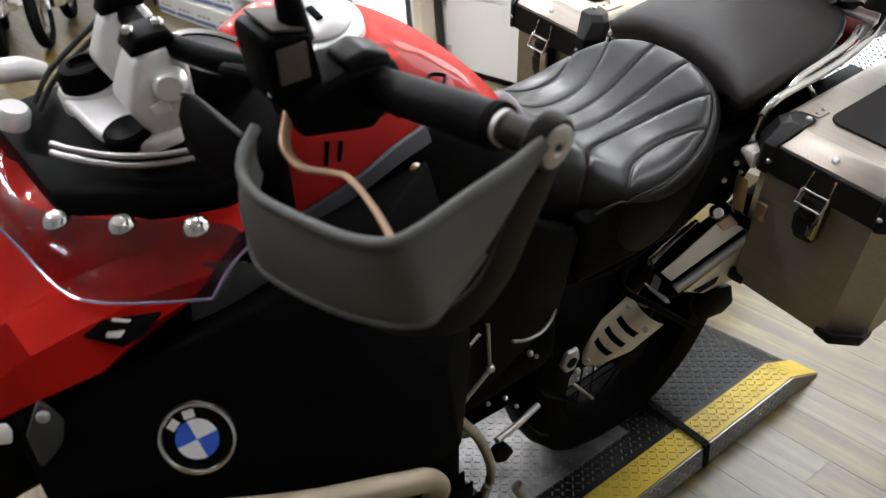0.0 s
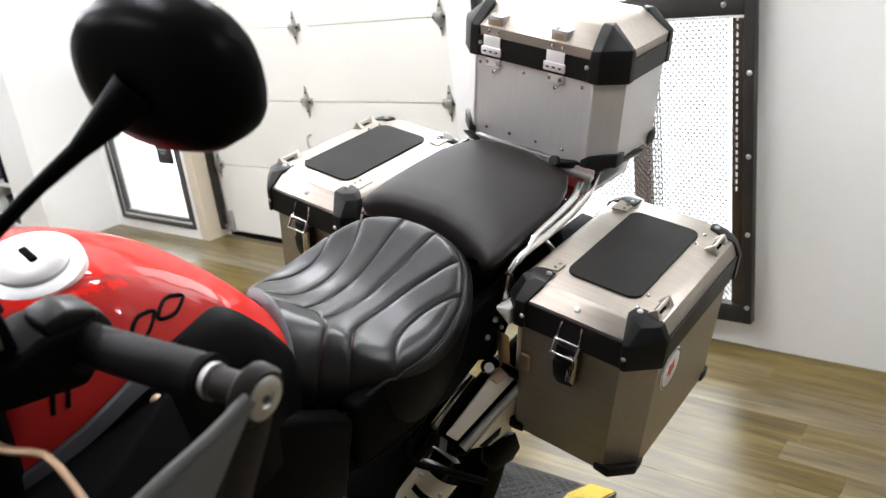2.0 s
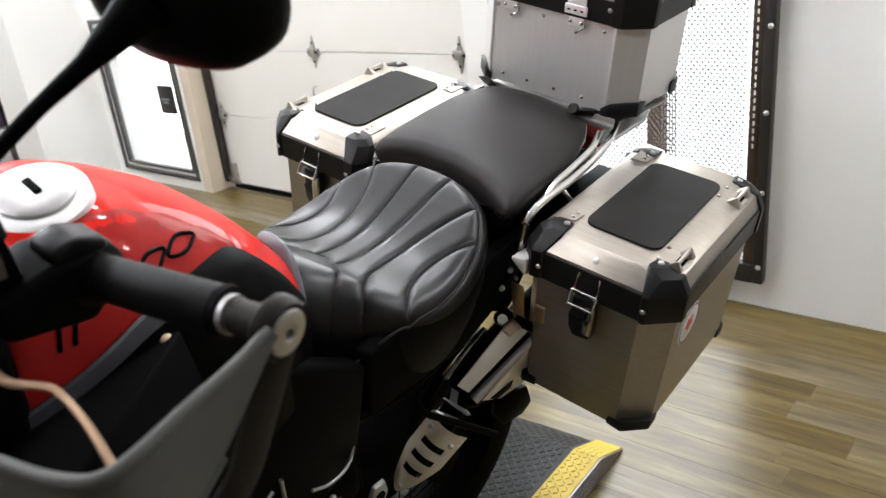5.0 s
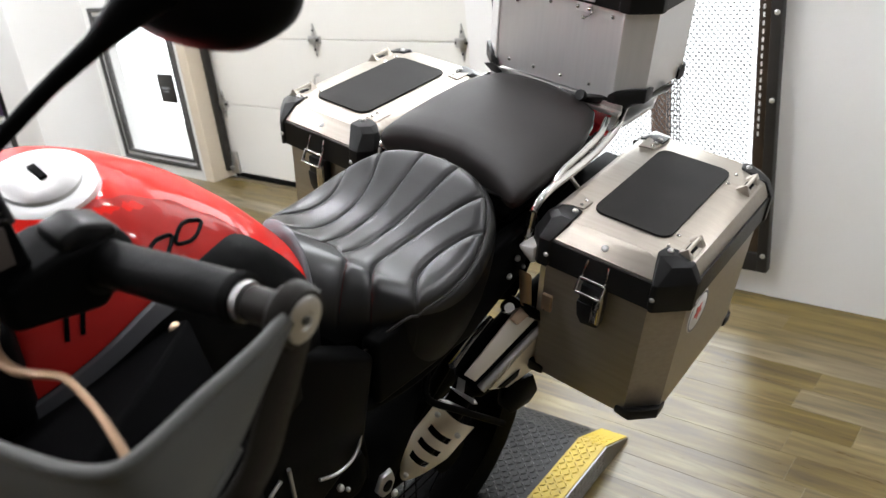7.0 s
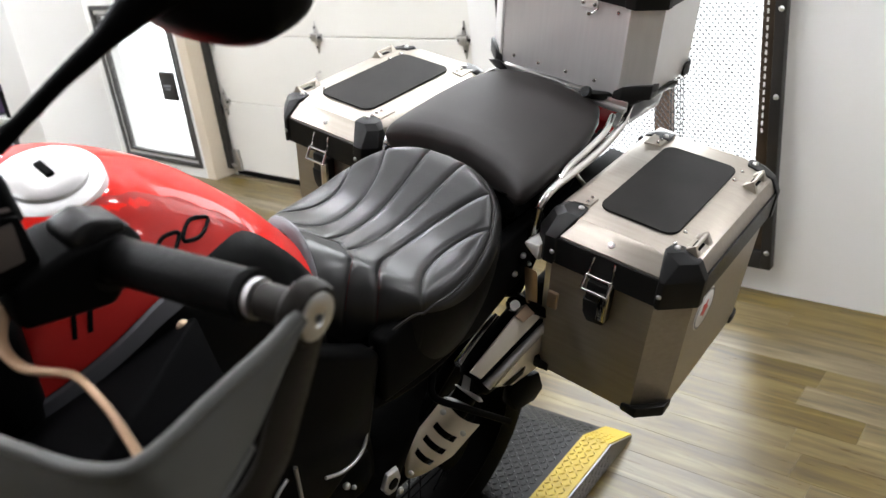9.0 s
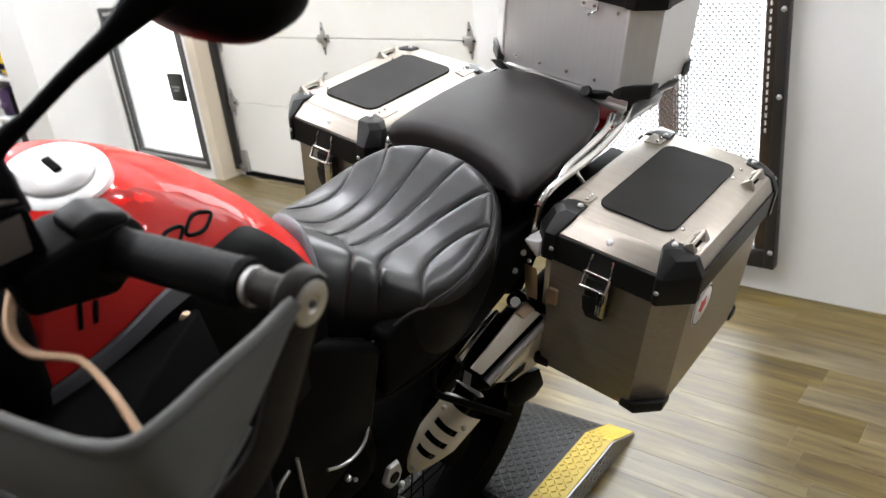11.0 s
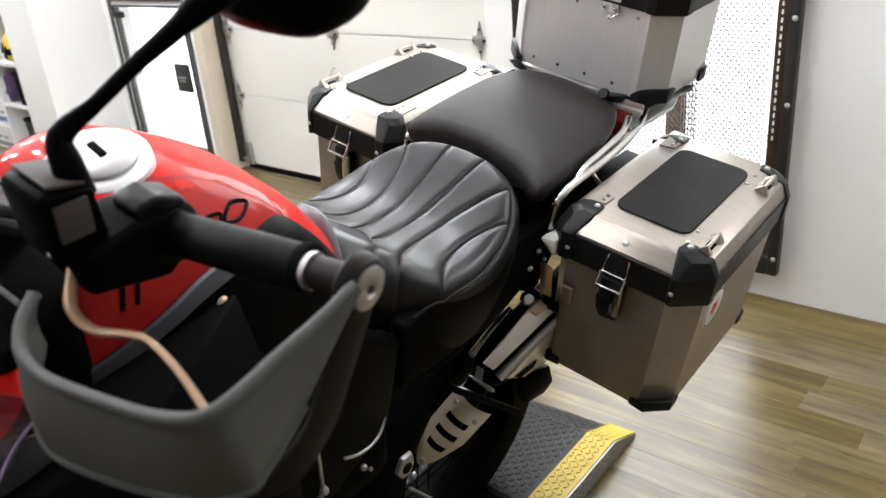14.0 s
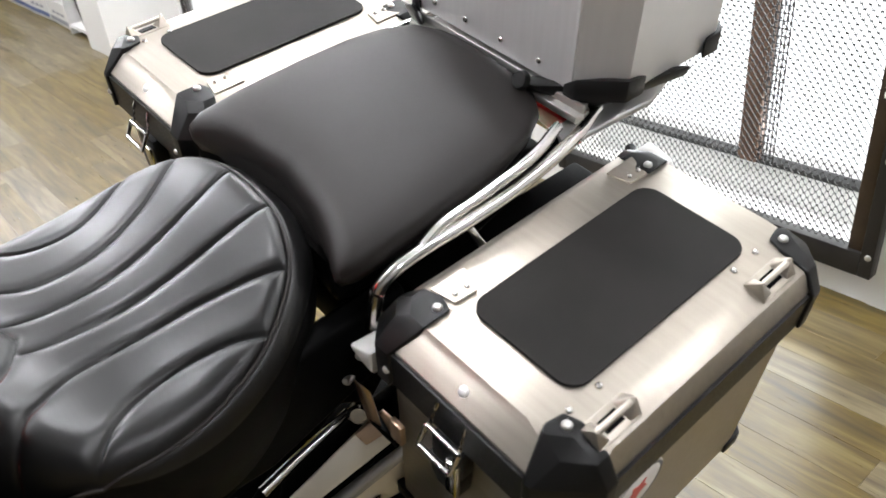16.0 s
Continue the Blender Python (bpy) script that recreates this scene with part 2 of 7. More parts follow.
REDLENS = material("red_lens", (0.55, 0.01, 0.015), 0.15, coat=1.0)
SCREEN = clear("smoked_windscreen", (0.32, 0.22, 0.25), ior=1.22)
GLASS = clear("door_glass", (0.95, 0.97, 0.97))
MIRROR = material("mirror_glass", (0.8, 0.8, 0.8), 0.02, 1.0)
NEON = material("lime_cloth", (0.55, 0.62, 0.02), 0.7)
YELCLOTH = material("yellow_helmet", (0.75, 0.52, 0.02), 0.25, coat=0.7)
PURPLE = textured("purple_cloth", (0.06, 0.03, 0.09), (0.03, 0.02, 0.04), 0.8)
DAY = glowing("daylight_haze", (0.95, 0.975, 1.0), 1.9)
DAYDIM = glowing("daylight_yard", (0.96, 0.97, 1.0), 3.2)
LAMP = glowing("lamp_globe", (0.985, 1.0, 1.05), 165.0)
LAMPB = glowing("bright_lamp_globe", (0.985, 1.0, 1.05), 250.0)


# ---------------- mesh helpers ----------------
def finish(bm, name, mat, smooth=40.0):
    bmesh.ops.recalc_face_normals(bm, faces=bm.faces)
    me = bpy.data.meshes.new(name)
    bm.to_mesh(me)
    bm.free()
    mats = mat if isinstance(mat, (list, tuple)) else [mat]
    for x in mats:
        me.materials.append(x)
    if smooth:
        me.polygons.foreach_set("use_smooth", [True] * len(me.polygons))
        me.set_sharp_from_angle(angle=radians(smooth))
    return me


def part(name, bm, mat, parent=None, label="", smooth=40.0, at=None):
    ob = new(name, finish(bm, name, mat, smooth))
    if parent is not None:
        ob.parent = parent
    if at is not None:
        ob.matrix_basis = at
    if label:
        ob["label"] = label
    return ob


def thing(name, label, category, group="", at=None):
    ob = new(name)
    ob.empty_display_size = 0.1
    if at is not None:
        ob.matrix_basis = at
    return tagged(ob, label, category, group)


def bevelled(bm, width, segments=2, angle=30.0):
    if width <= 0:
        return bm
    edges = [e for e in bm.edges if len(e.link_faces) == 2 and e.calc_face_angle(0) > radians(angle)]
    bmesh.ops.bevel(bm, geom=edges, offset=width, segments=segments, affect="EDGES", profile=0.5, clamp_overlap=True)
    return bm


def box(x0, x1, y0, y1, z0, z1, bevel=0.0, segments=2):
    bm = bmesh.new()
    bmesh.ops.create_cube(bm, size=1.0)
    for v in bm.verts:
        v.co = Vector((x0 + (v.co.x + 0.5) * (x1 - x0), y0 + (v.co.y + 0.5) * (y1 - y0), z0 + (v.co.z + 0.5) * (z1 - z0)))
    return bevelled(bm, bevel, segments)


def merged(*bms):
    """One bmesh out of several."""
    out = bms[0]
    for b in bms[1:]:
        me = bpy.data.meshes.new("tmp")
        b.to_mesh(me)
        b.free()
        out.from_mesh(me)
        bpy.data.meshes.remove(me)
    return out


def moved(bm, m):
    bmesh.ops.transform(bm, matrix=m, verts=bm.verts)
    return bm


def smooth_line(points, steps=8):
    """Catmull-Rom through the points."""
    p = [Vector(q) for q in points]
    p = [2 * p[0] - p[1]] + p + [2 * p[-1] - p[-2]]
    out = []
    for i in range(1, len(p) - 2):
        for k in range(steps):
            t = k / steps
            a, b, c, d = p[i - 1], p[i], p[i + 1], p[i + 2]
            out.append(0.5 * (2 * b + (c - a) * t + (2 * a - 5 * b + 4 * c - d) * t * t + (3 * b - a - 3 * c + d) * t ** 3))
    out.append(p[-2])
    return out


def tube(points, radius, sides=12, steps=8, flat=1.0):
    """A round (or flattened) bar along a smooth line; radius may be a list over the points."""
    line = smooth_line(points, steps) if steps > 1 else [Vector(q) for q in points]
    radii = radius if isinstance(radius, (list, tuple)) else [radius] * len(points)
    bm = bmesh.new()
    rings = []
    up = Vector((0, 0, 1))
    for i, c in enumerate(line):
        way = (line[min(i + 1, len(line) - 1)] - line[max(i - 1, 0)]).normalized()
        if abs(way.dot(up)) > 0.95:
            side = way.cross(Vector((0, 1, 0))).normalized()
        else:
            side = way.cross(up).normalized()
        top = side.cross(way).normalized()
        f = i / (len(line) - 1) * (len(radii) - 1)
        k = min(int(f), len(radii) - 2) if len(radii) > 1 else 0
        r = radii[k] + (radii[min(k + 1, len(radii) - 1)] - radii[k]) * (f - k)
        rings.append([bm.verts.new(c + side * math.cos(a) * r + top * math.sin(a) * r * flat) for a in (2 * math.pi * j / sides for j in range(sides))])
    for a, b in zip(rings, rings[1:]):
        for j in range(sides):
            bm.faces.new((a[j], a[(j + 1) % sides], b[(j + 1) % sides], b[j]))
    bm.faces.new(rings[0][::-1])
    bm.faces.new(rings[-1])
    return bm


def rod(p, q, r, sides=16, r2=None):
    return tube([p, q], [r, r if r2 is None else r2], sides, 1)


def loft(rings, closed_ends=True):
    """A skin over rings of equally many points."""
    bm = bmesh.new()
    rs = [[bm.verts.new(Vector(p)) for p in ring] for ring in rings]
    n = len(rs[0])
    for a, b in zip(rs, rs[1:]):
        for j in range(n):
            bm.faces.new((a[j], a[(j + 1) % n], b[(j + 1) % n], b[j]))
    if closed_ends:
        bm.faces.new(rs[0][::-1])
        bm.faces.new(rs[-1])
    return bm


def lathe(profile, sides=32, ends=True):
    """A turned body from (radius, height) pairs about z; a ring where ends is off."""
    profile = profile if ends else [*profile, profile[0]]
    return loft([[(r * math.cos(2 * math.pi * j / sides), r * math.sin(2 * math.pi * j / sides), z) for j in range(sides)] for r, z in profile], ends)


def prism(poly, z0, z1, bevel=0.0, segments=2):
    """A flat plate: an outline in x, y pushed up from z0 to z1."""
    bm = loft([[(x, y, z0) for x, y in poly], [(x, y, z1) for x, y in poly]])
    return bevelled(bm, bevel, segments)


def rounded(x0, x1, y0, y1, r, n=5):
    out = []
    for cx, cy, a0 in ((x1 - r, y1 - r, 0), (x0 + r, y1 - r, 90), (x0 + r, y0 + r, 180), (x1 - r, y0 + r, 270)):
        out += [(cx + r * math.cos(radians(a0 + 90 * k / n)), cy + r * math.sin(radians(a0 + 90 * k / n))) for k in range(n + 1)]
    return out


def chamfered(x0, x1, y0, y1, c):
    return [(x0 + c, y0), (x1 - c, y0), (x1, y0 + c), (x1, y1 - c), (x1 - c, y1), (x0 + c, y1), (x0, y1 - c), (x0, y0 + c)]


def bolt_mesh(r=0.006, h=0.004):
    return lathe([(0.0005, h), (r * 0.45, h), (r * 0.8, h * 0.75), (r, h * 0.25), (r, 0)], 14)


def lerp(table, y):
    """A value between rows of (y, a, b, ...), eased."""
    if y <= table[0][0]:
        return table[0][1:]
    for a, b in zip(table, table[1:]):
        if y <= b[0]:
            t = (y - a[0]) / (b[0] - a[0])
            t = t * t * (3 - 2 * t) * 0.4 + t * 0.6
            return tuple(p + (q - p) * t for p, q in zip(a[1:], b[1:]))
    return table[-1][1:]


def structure(name, bm, mat, label="", smooth=0, category=""):
    ob = part(name, bm, mat, None, "", smooth)
    return tagged(ob, label, category, kind="structure")


# ---------------- the room ----------------
YR, YG, YD = 1.625, 1.785, 1.64          # right wall, garage door, glass-door wall
HIGH = 3.3
floor = structure("floor", box(-9.6, 3.4, -4.2, 3.2, -0.05, -0.004), SUBFLOOR, "weathered oak-look plank floor with grey and brown boards")
# Unseen ceiling, its dark grey chosen to cut the fill light.
structure("ceiling", box(-9.6, 3.4, -4.2, 2.6, HIGH, HIGH + 0.1), CEIL, "unseen ceiling, added in dark grey to cut fill light")
structure("wall_north", box(0.030, 3.4, YR, YR + 0.16, 0, HIGH), WALL, "smooth white painted wall beside the mesh window")
structure("wall_north_sill", box(-1.06, 0.083, YR + 0.004, YR + 0.15, 0, 0.128), WALL, "low white wall under the mesh window")
structure("wall_north_head", box(-1.06, 0.083, YR + 0.004, YR + 0.15, 2.35, HIGH), WALL, "white wall over the mesh window")
structure("wall_north_pier", box(-1.25, -1.06, YR, YG + 0.12, 0, HIGH), WALL, "white pier between garage door and mesh window")
structure("wall_north_lintel", box(-3.44, -1.25, YD, YG + 0.2, 2.2, HIGH), WALL, "white wall over the garage door")
structure("wall_north_jamb", box(-3.452, -3.37, YD, YG + 0.12, 0, 2.2), CREAM, "cream painted jamb beside the garage door")
structure("wall_north_door_side", box(-3.476, -3.452, YD - 0.003, YD + 0.14, 0, HIGH), TRIMW, "narrow white strip beside the glass door")
structure("wall_north_door_head", box(-4.5, -3.476, YD, YD + 0.14, 1.075, HIGH), WALL, "white wall over the glass door")
structure("wall_north_door_foot", box(-4.36, -3.476, YD, YD + 0.14, 0, 0.065), WALL, "white threshold wall under the glass door")
structure("wall_north_door_west", box(-4.5, -4.36, YD, YD + 0.14, 0, 1.075), WALL, "white wall beside the glass door")
structure("wall_north_block", box(-4.86, -4.44, 1.15, YD, 0, HIGH), WALL, "white wall block next to the shelf")
structure("wall_north_west", box(-9.6, -4.86, 1.66, 1.78, 0, HIGH), WALL, "white wall behind boxes and shelf")
structure("wall_north_over_shelf", box(-5.372, -4.86, 1.19, 1.66, 1.055, HIGH), WALL, "white wall over the open shelf")
structure("wall_north_beam", box(-9.5, -5.372, 1.20, 1.30, 1.02, 1.16), WALL, "white beam over the stacked cartons")
structure("wall_west", box(-9.6, -9.5, -4.2, 1.66, 0, HIGH), WALL, "white end wall")
# Unseen east and south walls, greyed to cut fill light and reflections.
structure("wall_east", box(3.3, 3.4, -4.2, YR, 0, HIGH), DARKWALL, "unseen end wall, added in grey to cut fill light")
structure("wall_south", box(-9.5, 3.3, -4.2, -4.1, 0, HIGH), DARKWALL, "unseen back wall, added in grey to cut reflections")


# glass door in its dark frame
def glass_door():
    d = tagged(new("door_1"), "dark framed glass door with closer and lock plate", "door", kind="structure")
    x0, x1, z0, z1, y = -4.36, -3.478, 0.066, 1.074, YD
    fw, lw = 0.026, 0.016
    part("door_frame", merged(box(x0, x0 + fw, y - 0.012, y + 0.06, z0, z1, 0.003), box(x1 - fw, x1, y - 0.012, y + 0.06, z0, z1, 0.003),
         box(x0 + fw, x1 - fw, y - 0.012, y + 0.06, z1 - fw, z1, 0.003), box(x0 + fw, x1 - fw, y - 0.012, y + 0.06, z0, z0 + fw, 0.003)), DOORDARK, d)
    part("door_leaf", merged(box(x0 + 0.048, x0 + 0.048 + lw, y - 0.004, y + 0.03, z0 + 0.045, z1 - 0.05, 0.003), box(x1 - 0.048 - lw, x1 - 0.048, y - 0.004, y + 0.03, z0 + 0.045, z1 - 0.05, 0.003),
         box(x0 + 0.048 + lw, x1 - 0.048 - lw, y - 0.004, y + 0.03, z1 - 0.05 - lw, z1 - 0.05, 0.003), box(x0 + 0.048 + lw, x1 - 0.048 - lw, y - 0.004, y + 0.03, z0 + 0.045, z0 + 0.045 + lw, 0.003)), DOORDARK, d)
    part("leaf_seal", merged(box(x0 + fw, x0 + 0.048, y + 0.004, y + 0.03, z0 + fw, z1 - fw), box(x1 - 0.048, x1 - fw, y + 0.004, y + 0.03, z0 + fw, z1 - fw),
         box(x0 + 0.048, x1 - 0.048, y + 0.004, y + 0.03, z0 + fw, z0 + 0.045), box(x0 + 0.048, x1 - 0.048, y + 0.004, y + 0.03, z1 - 0.05, z1 - fw)), TRIMW, d, "pale gap strip round the leaf")
    part("outer_jamb", merged(box(x1 - 0.225, x1 - 0.150, y + 0.16, y + 0.24, 0.004, z1 + 0.05, 0.004), box(x1 - 0.245, x1 - 0.13, y + 0.15, y + 0.25, 0.004, 0.10, 0.004)), TRIMW, d, "white post outside the glass")
    g = part("pane", box(x0 + 0.064, x1 - 0.064, y + 0.008, y + 0.014, z0 + 0.061, z1 - 0.066), GLASS, d)
    g.visible_shadow = False
    pl = part("lock_plate", box(x1 - 0.225, x1 - 0.075, y - 0.022, y - 0.004, 0.50, 0.675, 0.004), DARKSTEEL, d, "dark lock plate with small printed lines")
    part("print_bar", box(x1 - 0.19, x1 - 0.11, y - 0.026, y - 0.022, 0.585, 0.597), GREYBAND, pl)
    part("print_bar", box(x1 - 0.175, x1 - 0.125, y - 0.026, y - 0.022, 0.565, 0.575), GREYBAND, pl)
    part("door_closer", merged(box(x0 + 0.07, x0 + 0.2, y - 0.05, y - 0.012, 0.945, 0.985, 0.006), box(x0 + 0.13, x0 + 0.15, y - 0.06, y - 0.05, 0.96, 1.03, 0.003)), DARKSTEEL, d, "dark metal door closer")


glass_door()


def garage_door():
    d = tagged(new("garage_door"), "closed cream sectional garage door with steel hinges", "garage door", kind="structure")
    x0, x1 = -3.345, -1.27
    seams = [0.03, 0.475, 0.872, 1.262, 1.65, 2.04, 2.4]
    for a, b in zip(seams, seams[1:]):
        part("door_section", box(x0, x1, YG, YG + 0.05, a + 0.002, b - 0.002, 0.004), PANEL, d, smooth=0)
    part("bottom_seal", box(x0 + 0.02, x1, YG - 0.006, YG + 0.05, 0.002, 0.028, 0.004), RUBBER, d, "black rubber bottom seal")
    part("track", merged(box(x0 - 0.016, x0 + 0.022, YG - 0.05, YG - 0.012, 0.05, 2.35, 0.003), box(x0 - 0.012, x0 - 0.008, YG - 0.012, YG + 0.01, 0.05, 2.35)), DARKSTEEL, d, "dark vertical roller track")
    part("track", box(x1 - 0.03, x1 + 0.01, YG - 0.05, YG - 0.012, 0.05, 2.35, 0.003), DARKSTEEL, d, "dark vertical roller track")
    part("bottom_bracket", merged(box(x0 + 0.0, x0 + 0.08, YG - 0.02, YG - 0.002, 0.03, 0.17, 0.002), rod((x0 - 0.02, YG - 0.03, 0.07), (x0 + 0.05, YG - 0.03, 0.07), 0.012)), GALV, d, "galvanised bottom roller bracket")

    def hinge(x, z):
        h = part("hinge", merged(prism([(0, 0.085), (0.016, 0.02), (0.042, 0.02), (0.042, -0.02), (0.016, -0.02), (0, -0.085), (-0.016, -0.02), (-0.042, -0.02), (-0.042, 0.02), (-0.016, 0.02)], 0, 0.008, 0.001),
                 box(-0.022, 0.022, -0.02, 0.02, 0.006, 0.026, 0.004)), GALV, d, "galvanised hinge", at=pose(x, YG - 0.001, z, 90, 0, 0))
        part("hinge_bolt", rod((-0.035, 0, 0.012), (0.035, 0, 0.012), 0.007), DARKSTEEL, h)
        part("hinge_bolt", moved(bolt_mesh(0.006, 0.006), pose(0, 0.05, 0.008)), DARKSTEEL, h)
        part("hinge_bolt", moved(bolt_mesh(0.006, 0.006), pose(0, -0.05, 0.008)), DARKSTEEL, h)

    for z in seams[1:-1]:
        for x in (x0 + 0.05, -2.38, -1.40):
            hinge(x, z)
    part("pull_handle", tube([(-2.40, YG, 0.62), (-2.40, YG - 0.03, 0.63), (-2.40, YG - 0.03, 0.68), (-2.40, YG, 0.69)], 0.006, 8), GALV, d, "small steel lift handle")


garage_door()


# mesh window: bright glazing behind expanded metal
def mesh_window():
    w = tagged(new("window_1"), "bright window behind black expanded-metal security mesh", "window", kind="structure")
    y = 1.558
    x0, x1, z0, z1 = -1.055, 0.052, 0.128, 2.36
    part("mesh_frame", merged(box(x1 - 0.035, x1, y - 0.012, y + 0.03, z0, z1, 0.003), box(x0, x0 + 0.035, y - 0.012, y + 0.03, z0, z1, 0.003),
         box(x0 + 0.035, x1 - 0.035, y - 0.012, y + 0.03, z0, z0 + 0.07, 0.003), box(x0 + 0.035, x1 - 0.035, y - 0.012, y + 0.03, z1 - 0.05, z1, 0.003)), DARKSTEEL, w, "dark steel angle frame")
    part("inner_stile", box(x1 - 0.075, x1 - 0.037, y - 0.002, y + 0.02, z0 + 0.07, z1 - 0.05, 0.003), STILE, w, "brown slotted inner stile")
    # White boxes painted on the stile as daylight showing through its slots.
    for k in range(70):
        z = z0 + 0.5 + k * 0.026
        if z < z1 - 0.06:
            part("slot", box(x1 - 0.060, x1 - 0.055, y - 0.0065, y - 0.002, z, z + 0.014), WHITEST, w)
    for k in range(9):
        part("frame_bolt", bolt_mesh(0.009, 0.006), GALV, w, "", at=pose(x1 - 0.015, y - 0.012, z0 + 0.065 + 0.28 * k, 90, 0, 0))
    bar = part("cross_rail", box(x0 + 0.035, x1 - 0.035, y - 0.012, y + 0.03, 1.218, 1.285, 0.003), DARKSTEEL, w, "dark steel cross rail")
    part("rail_edge", box(x0 + 0.035, x1 - 0.035, y - 0.014, y + 0.004, 1.209, 1.2165, 0.001), TRIMW, bar, "thin white edge")
    for k in range(4):
        part("frame_bolt", bolt_mesh(0.009, 0.006), GALV, bar, "", at=pose(x1 - 0.10 - 0.3 * k, y - 0.012, 1.252, 90, 0, 0))
    part("post", box(-0.482, -0.420, 1.750, 1.800, 0.256, z1 - 0.05, 0.004), RUSTY, w, "brown steel middle post")
    part("post_mesh", merged(*[box(-0.417 + 0.012 * k, -0.414 + 0.012 * k, 1.758, 1.761, 0.257, z1 - 0.05) for k in range(5)],
         *[box(-0.417, -0.364, 1.756, 1.758, z, z + 0.003) for z in [0.262 + 0.022 * k for k in range(93)]]), DARKSTEEL, w, "dense black mesh strip beside the post")
    # expanded metal: diamonds of thin strand
    verts, faces = [], []

    def strand(a, b, wd):
        ax, az = a
        bx, bz = b
        dx, dz = bx - ax, bz - az
        l = math.hypot(dx, dz)
        nx, nz = -dz / l * wd, dx / l * wd
        i = len(verts)
        for yy in (y + 0.010, y + 0.0125):
            verts.extend([(ax + nx, yy, az + nz), (ax - nx, yy, az - nz), (bx - nx, yy, bz - nz), (bx + nx, yy, bz + nz)])
        faces.extend([(i, i + 1, i + 2, i + 3), (i + 7, i + 6, i + 5, i + 4), (i, i + 3, i + 7, i + 4), (i + 1, i + 5, i + 6, i + 2)])

    px, pz = 0.0205, 0.0125
    nx_, nz_ = int((x1 - x0 - 0.11) / px), int((z1 - z0 - 0.12) / pz)
    for r in range(nz_):
        zc = z0 + 0.07 + r * pz
        for c in range(nx_):
            xc = x0 + 0.035 + c * px + (px / 2 if r % 2 else 0)
            strand((xc, zc), (xc + px / 2, zc + pz), 0.0006)
            strand((xc + px / 2, zc + pz), (xc + px, zc), 0.0006)
            strand((xc - 0.0040, zc), (xc + 0.0040, zc), 0.0015)
    me = bpy.data.meshes.new("expanded_mesh")
    me.from_pydata(verts, [], faces)
    me.materials.append(MESHGREY)
    ob = new("expanded_mesh", me)
    ob.parent = w
    tagged(ob, "fine black expanded-metal mesh", kind="stuff")
    part("reveal", merged(box(-1.09, -1.07, YR + 0.16, 2.1, 0.1, 2.35), box(0.085, 0.105, YR + 0.16, 2.1, 0.1, 2.35)), TRIMW, w, "white window reveal")
    part("sill", box(-1.07, 0.085, YR + 0.152, 2.15, 0.088, 0.128), TRIMW, w, "white window sill")
    part("lower_panel", box(-1.068, 0.083, 1.79, 1.83, 0.129, 0.240), TRIMW, w, "pale panel under the glazing")
    part("glazing_bar", box(-1.068, 0.083, 1.785, 1.835, 0.2405, 0.2555, 0.003), GREYPL, w, "grey glazing bar")
    part("daylight", box(-1.6, 0.7, 2.2, 2.21, -0.9, 2.6), DAY, w, "blown-out daylight outside")
    lamp = bpy.data.lights.new("window_light", "AREA")
    lamp.shape, lamp.size, lamp.size_y, lamp.energy, lamp.color = "RECTANGLE", 1.0, 2.0, 48, (0.93, 0.97, 1.0)
    new("window_light", lamp).matrix_basis = look((-0.5, 1.53, 1.3), (-0.6, -1.0, 0.6))


mesh_window()
tagged(structure("backdrop_yard", box(-8.5, -3.2, 2.6, 2.62, 0.0, 1.8), DAYDIM), "bright hazy yard outside the glass door", "backdrop")
structure("ground_yard", box(-8.5, -3.2, YD + 0.15, 2.6, -0.004, 0.004), WALL, "pale concrete ground outside the glass door")

# ceiling lamps: unseen white globes on short stems, the brighter ones over the far part of the shop
def ceiling_lamps(places, glow, label):
    first = None
    for x, y in places:
        if first is not None:
            copy_thing(first, pose(x, y, HIGH))
            continue
        first = thing("ceiling_lamp", label, "lamp", "ceiling lamps", pose(x, y, HIGH))
        part("canopy", lathe([(0.0005, -0.001), (0.055, -0.001), (0.055, -0.012), (0.04, -0.022), (0.0005, -0.022)], 32), TRIMW, first)
        part("stem", rod((0, 0, -0.022), (0, 0, -0.215), 0.008, 12), TRIMW, first)
        part("globe", lathe([(0.09 * max(0.006, math.sin(math.pi * k / 16)), -0.30 + 0.09 * math.cos(math.pi * k / 16)) for k in range(17)], 32), glow, first, "glowing opal globe")


# The last three are added to brighten the right wall and pannier front.
ceiling_lamps([(-0.4, -0.7), (-0.4, 0.7), (1.5, 0.95), (2.6, -0.2), (-0.55, -2.4)], LAMP, "round white globe lamp on a short ceiling stem, lit, unseen, some added as fill")
# Strength and places chosen to add sheen on seat and far floor.
ceiling_lamps([(-2.2, -0.7), (-1.7, 1.0), (-4.2, -0.7), (-4.2, 0.6), (-6.4, -0.4), (-5.6, 0.5), (-7.4, 0.7), (-2.2, -2.1)], LAMPB, "bright white globe lamp on a short ceiling stem, added unseen for sheen")


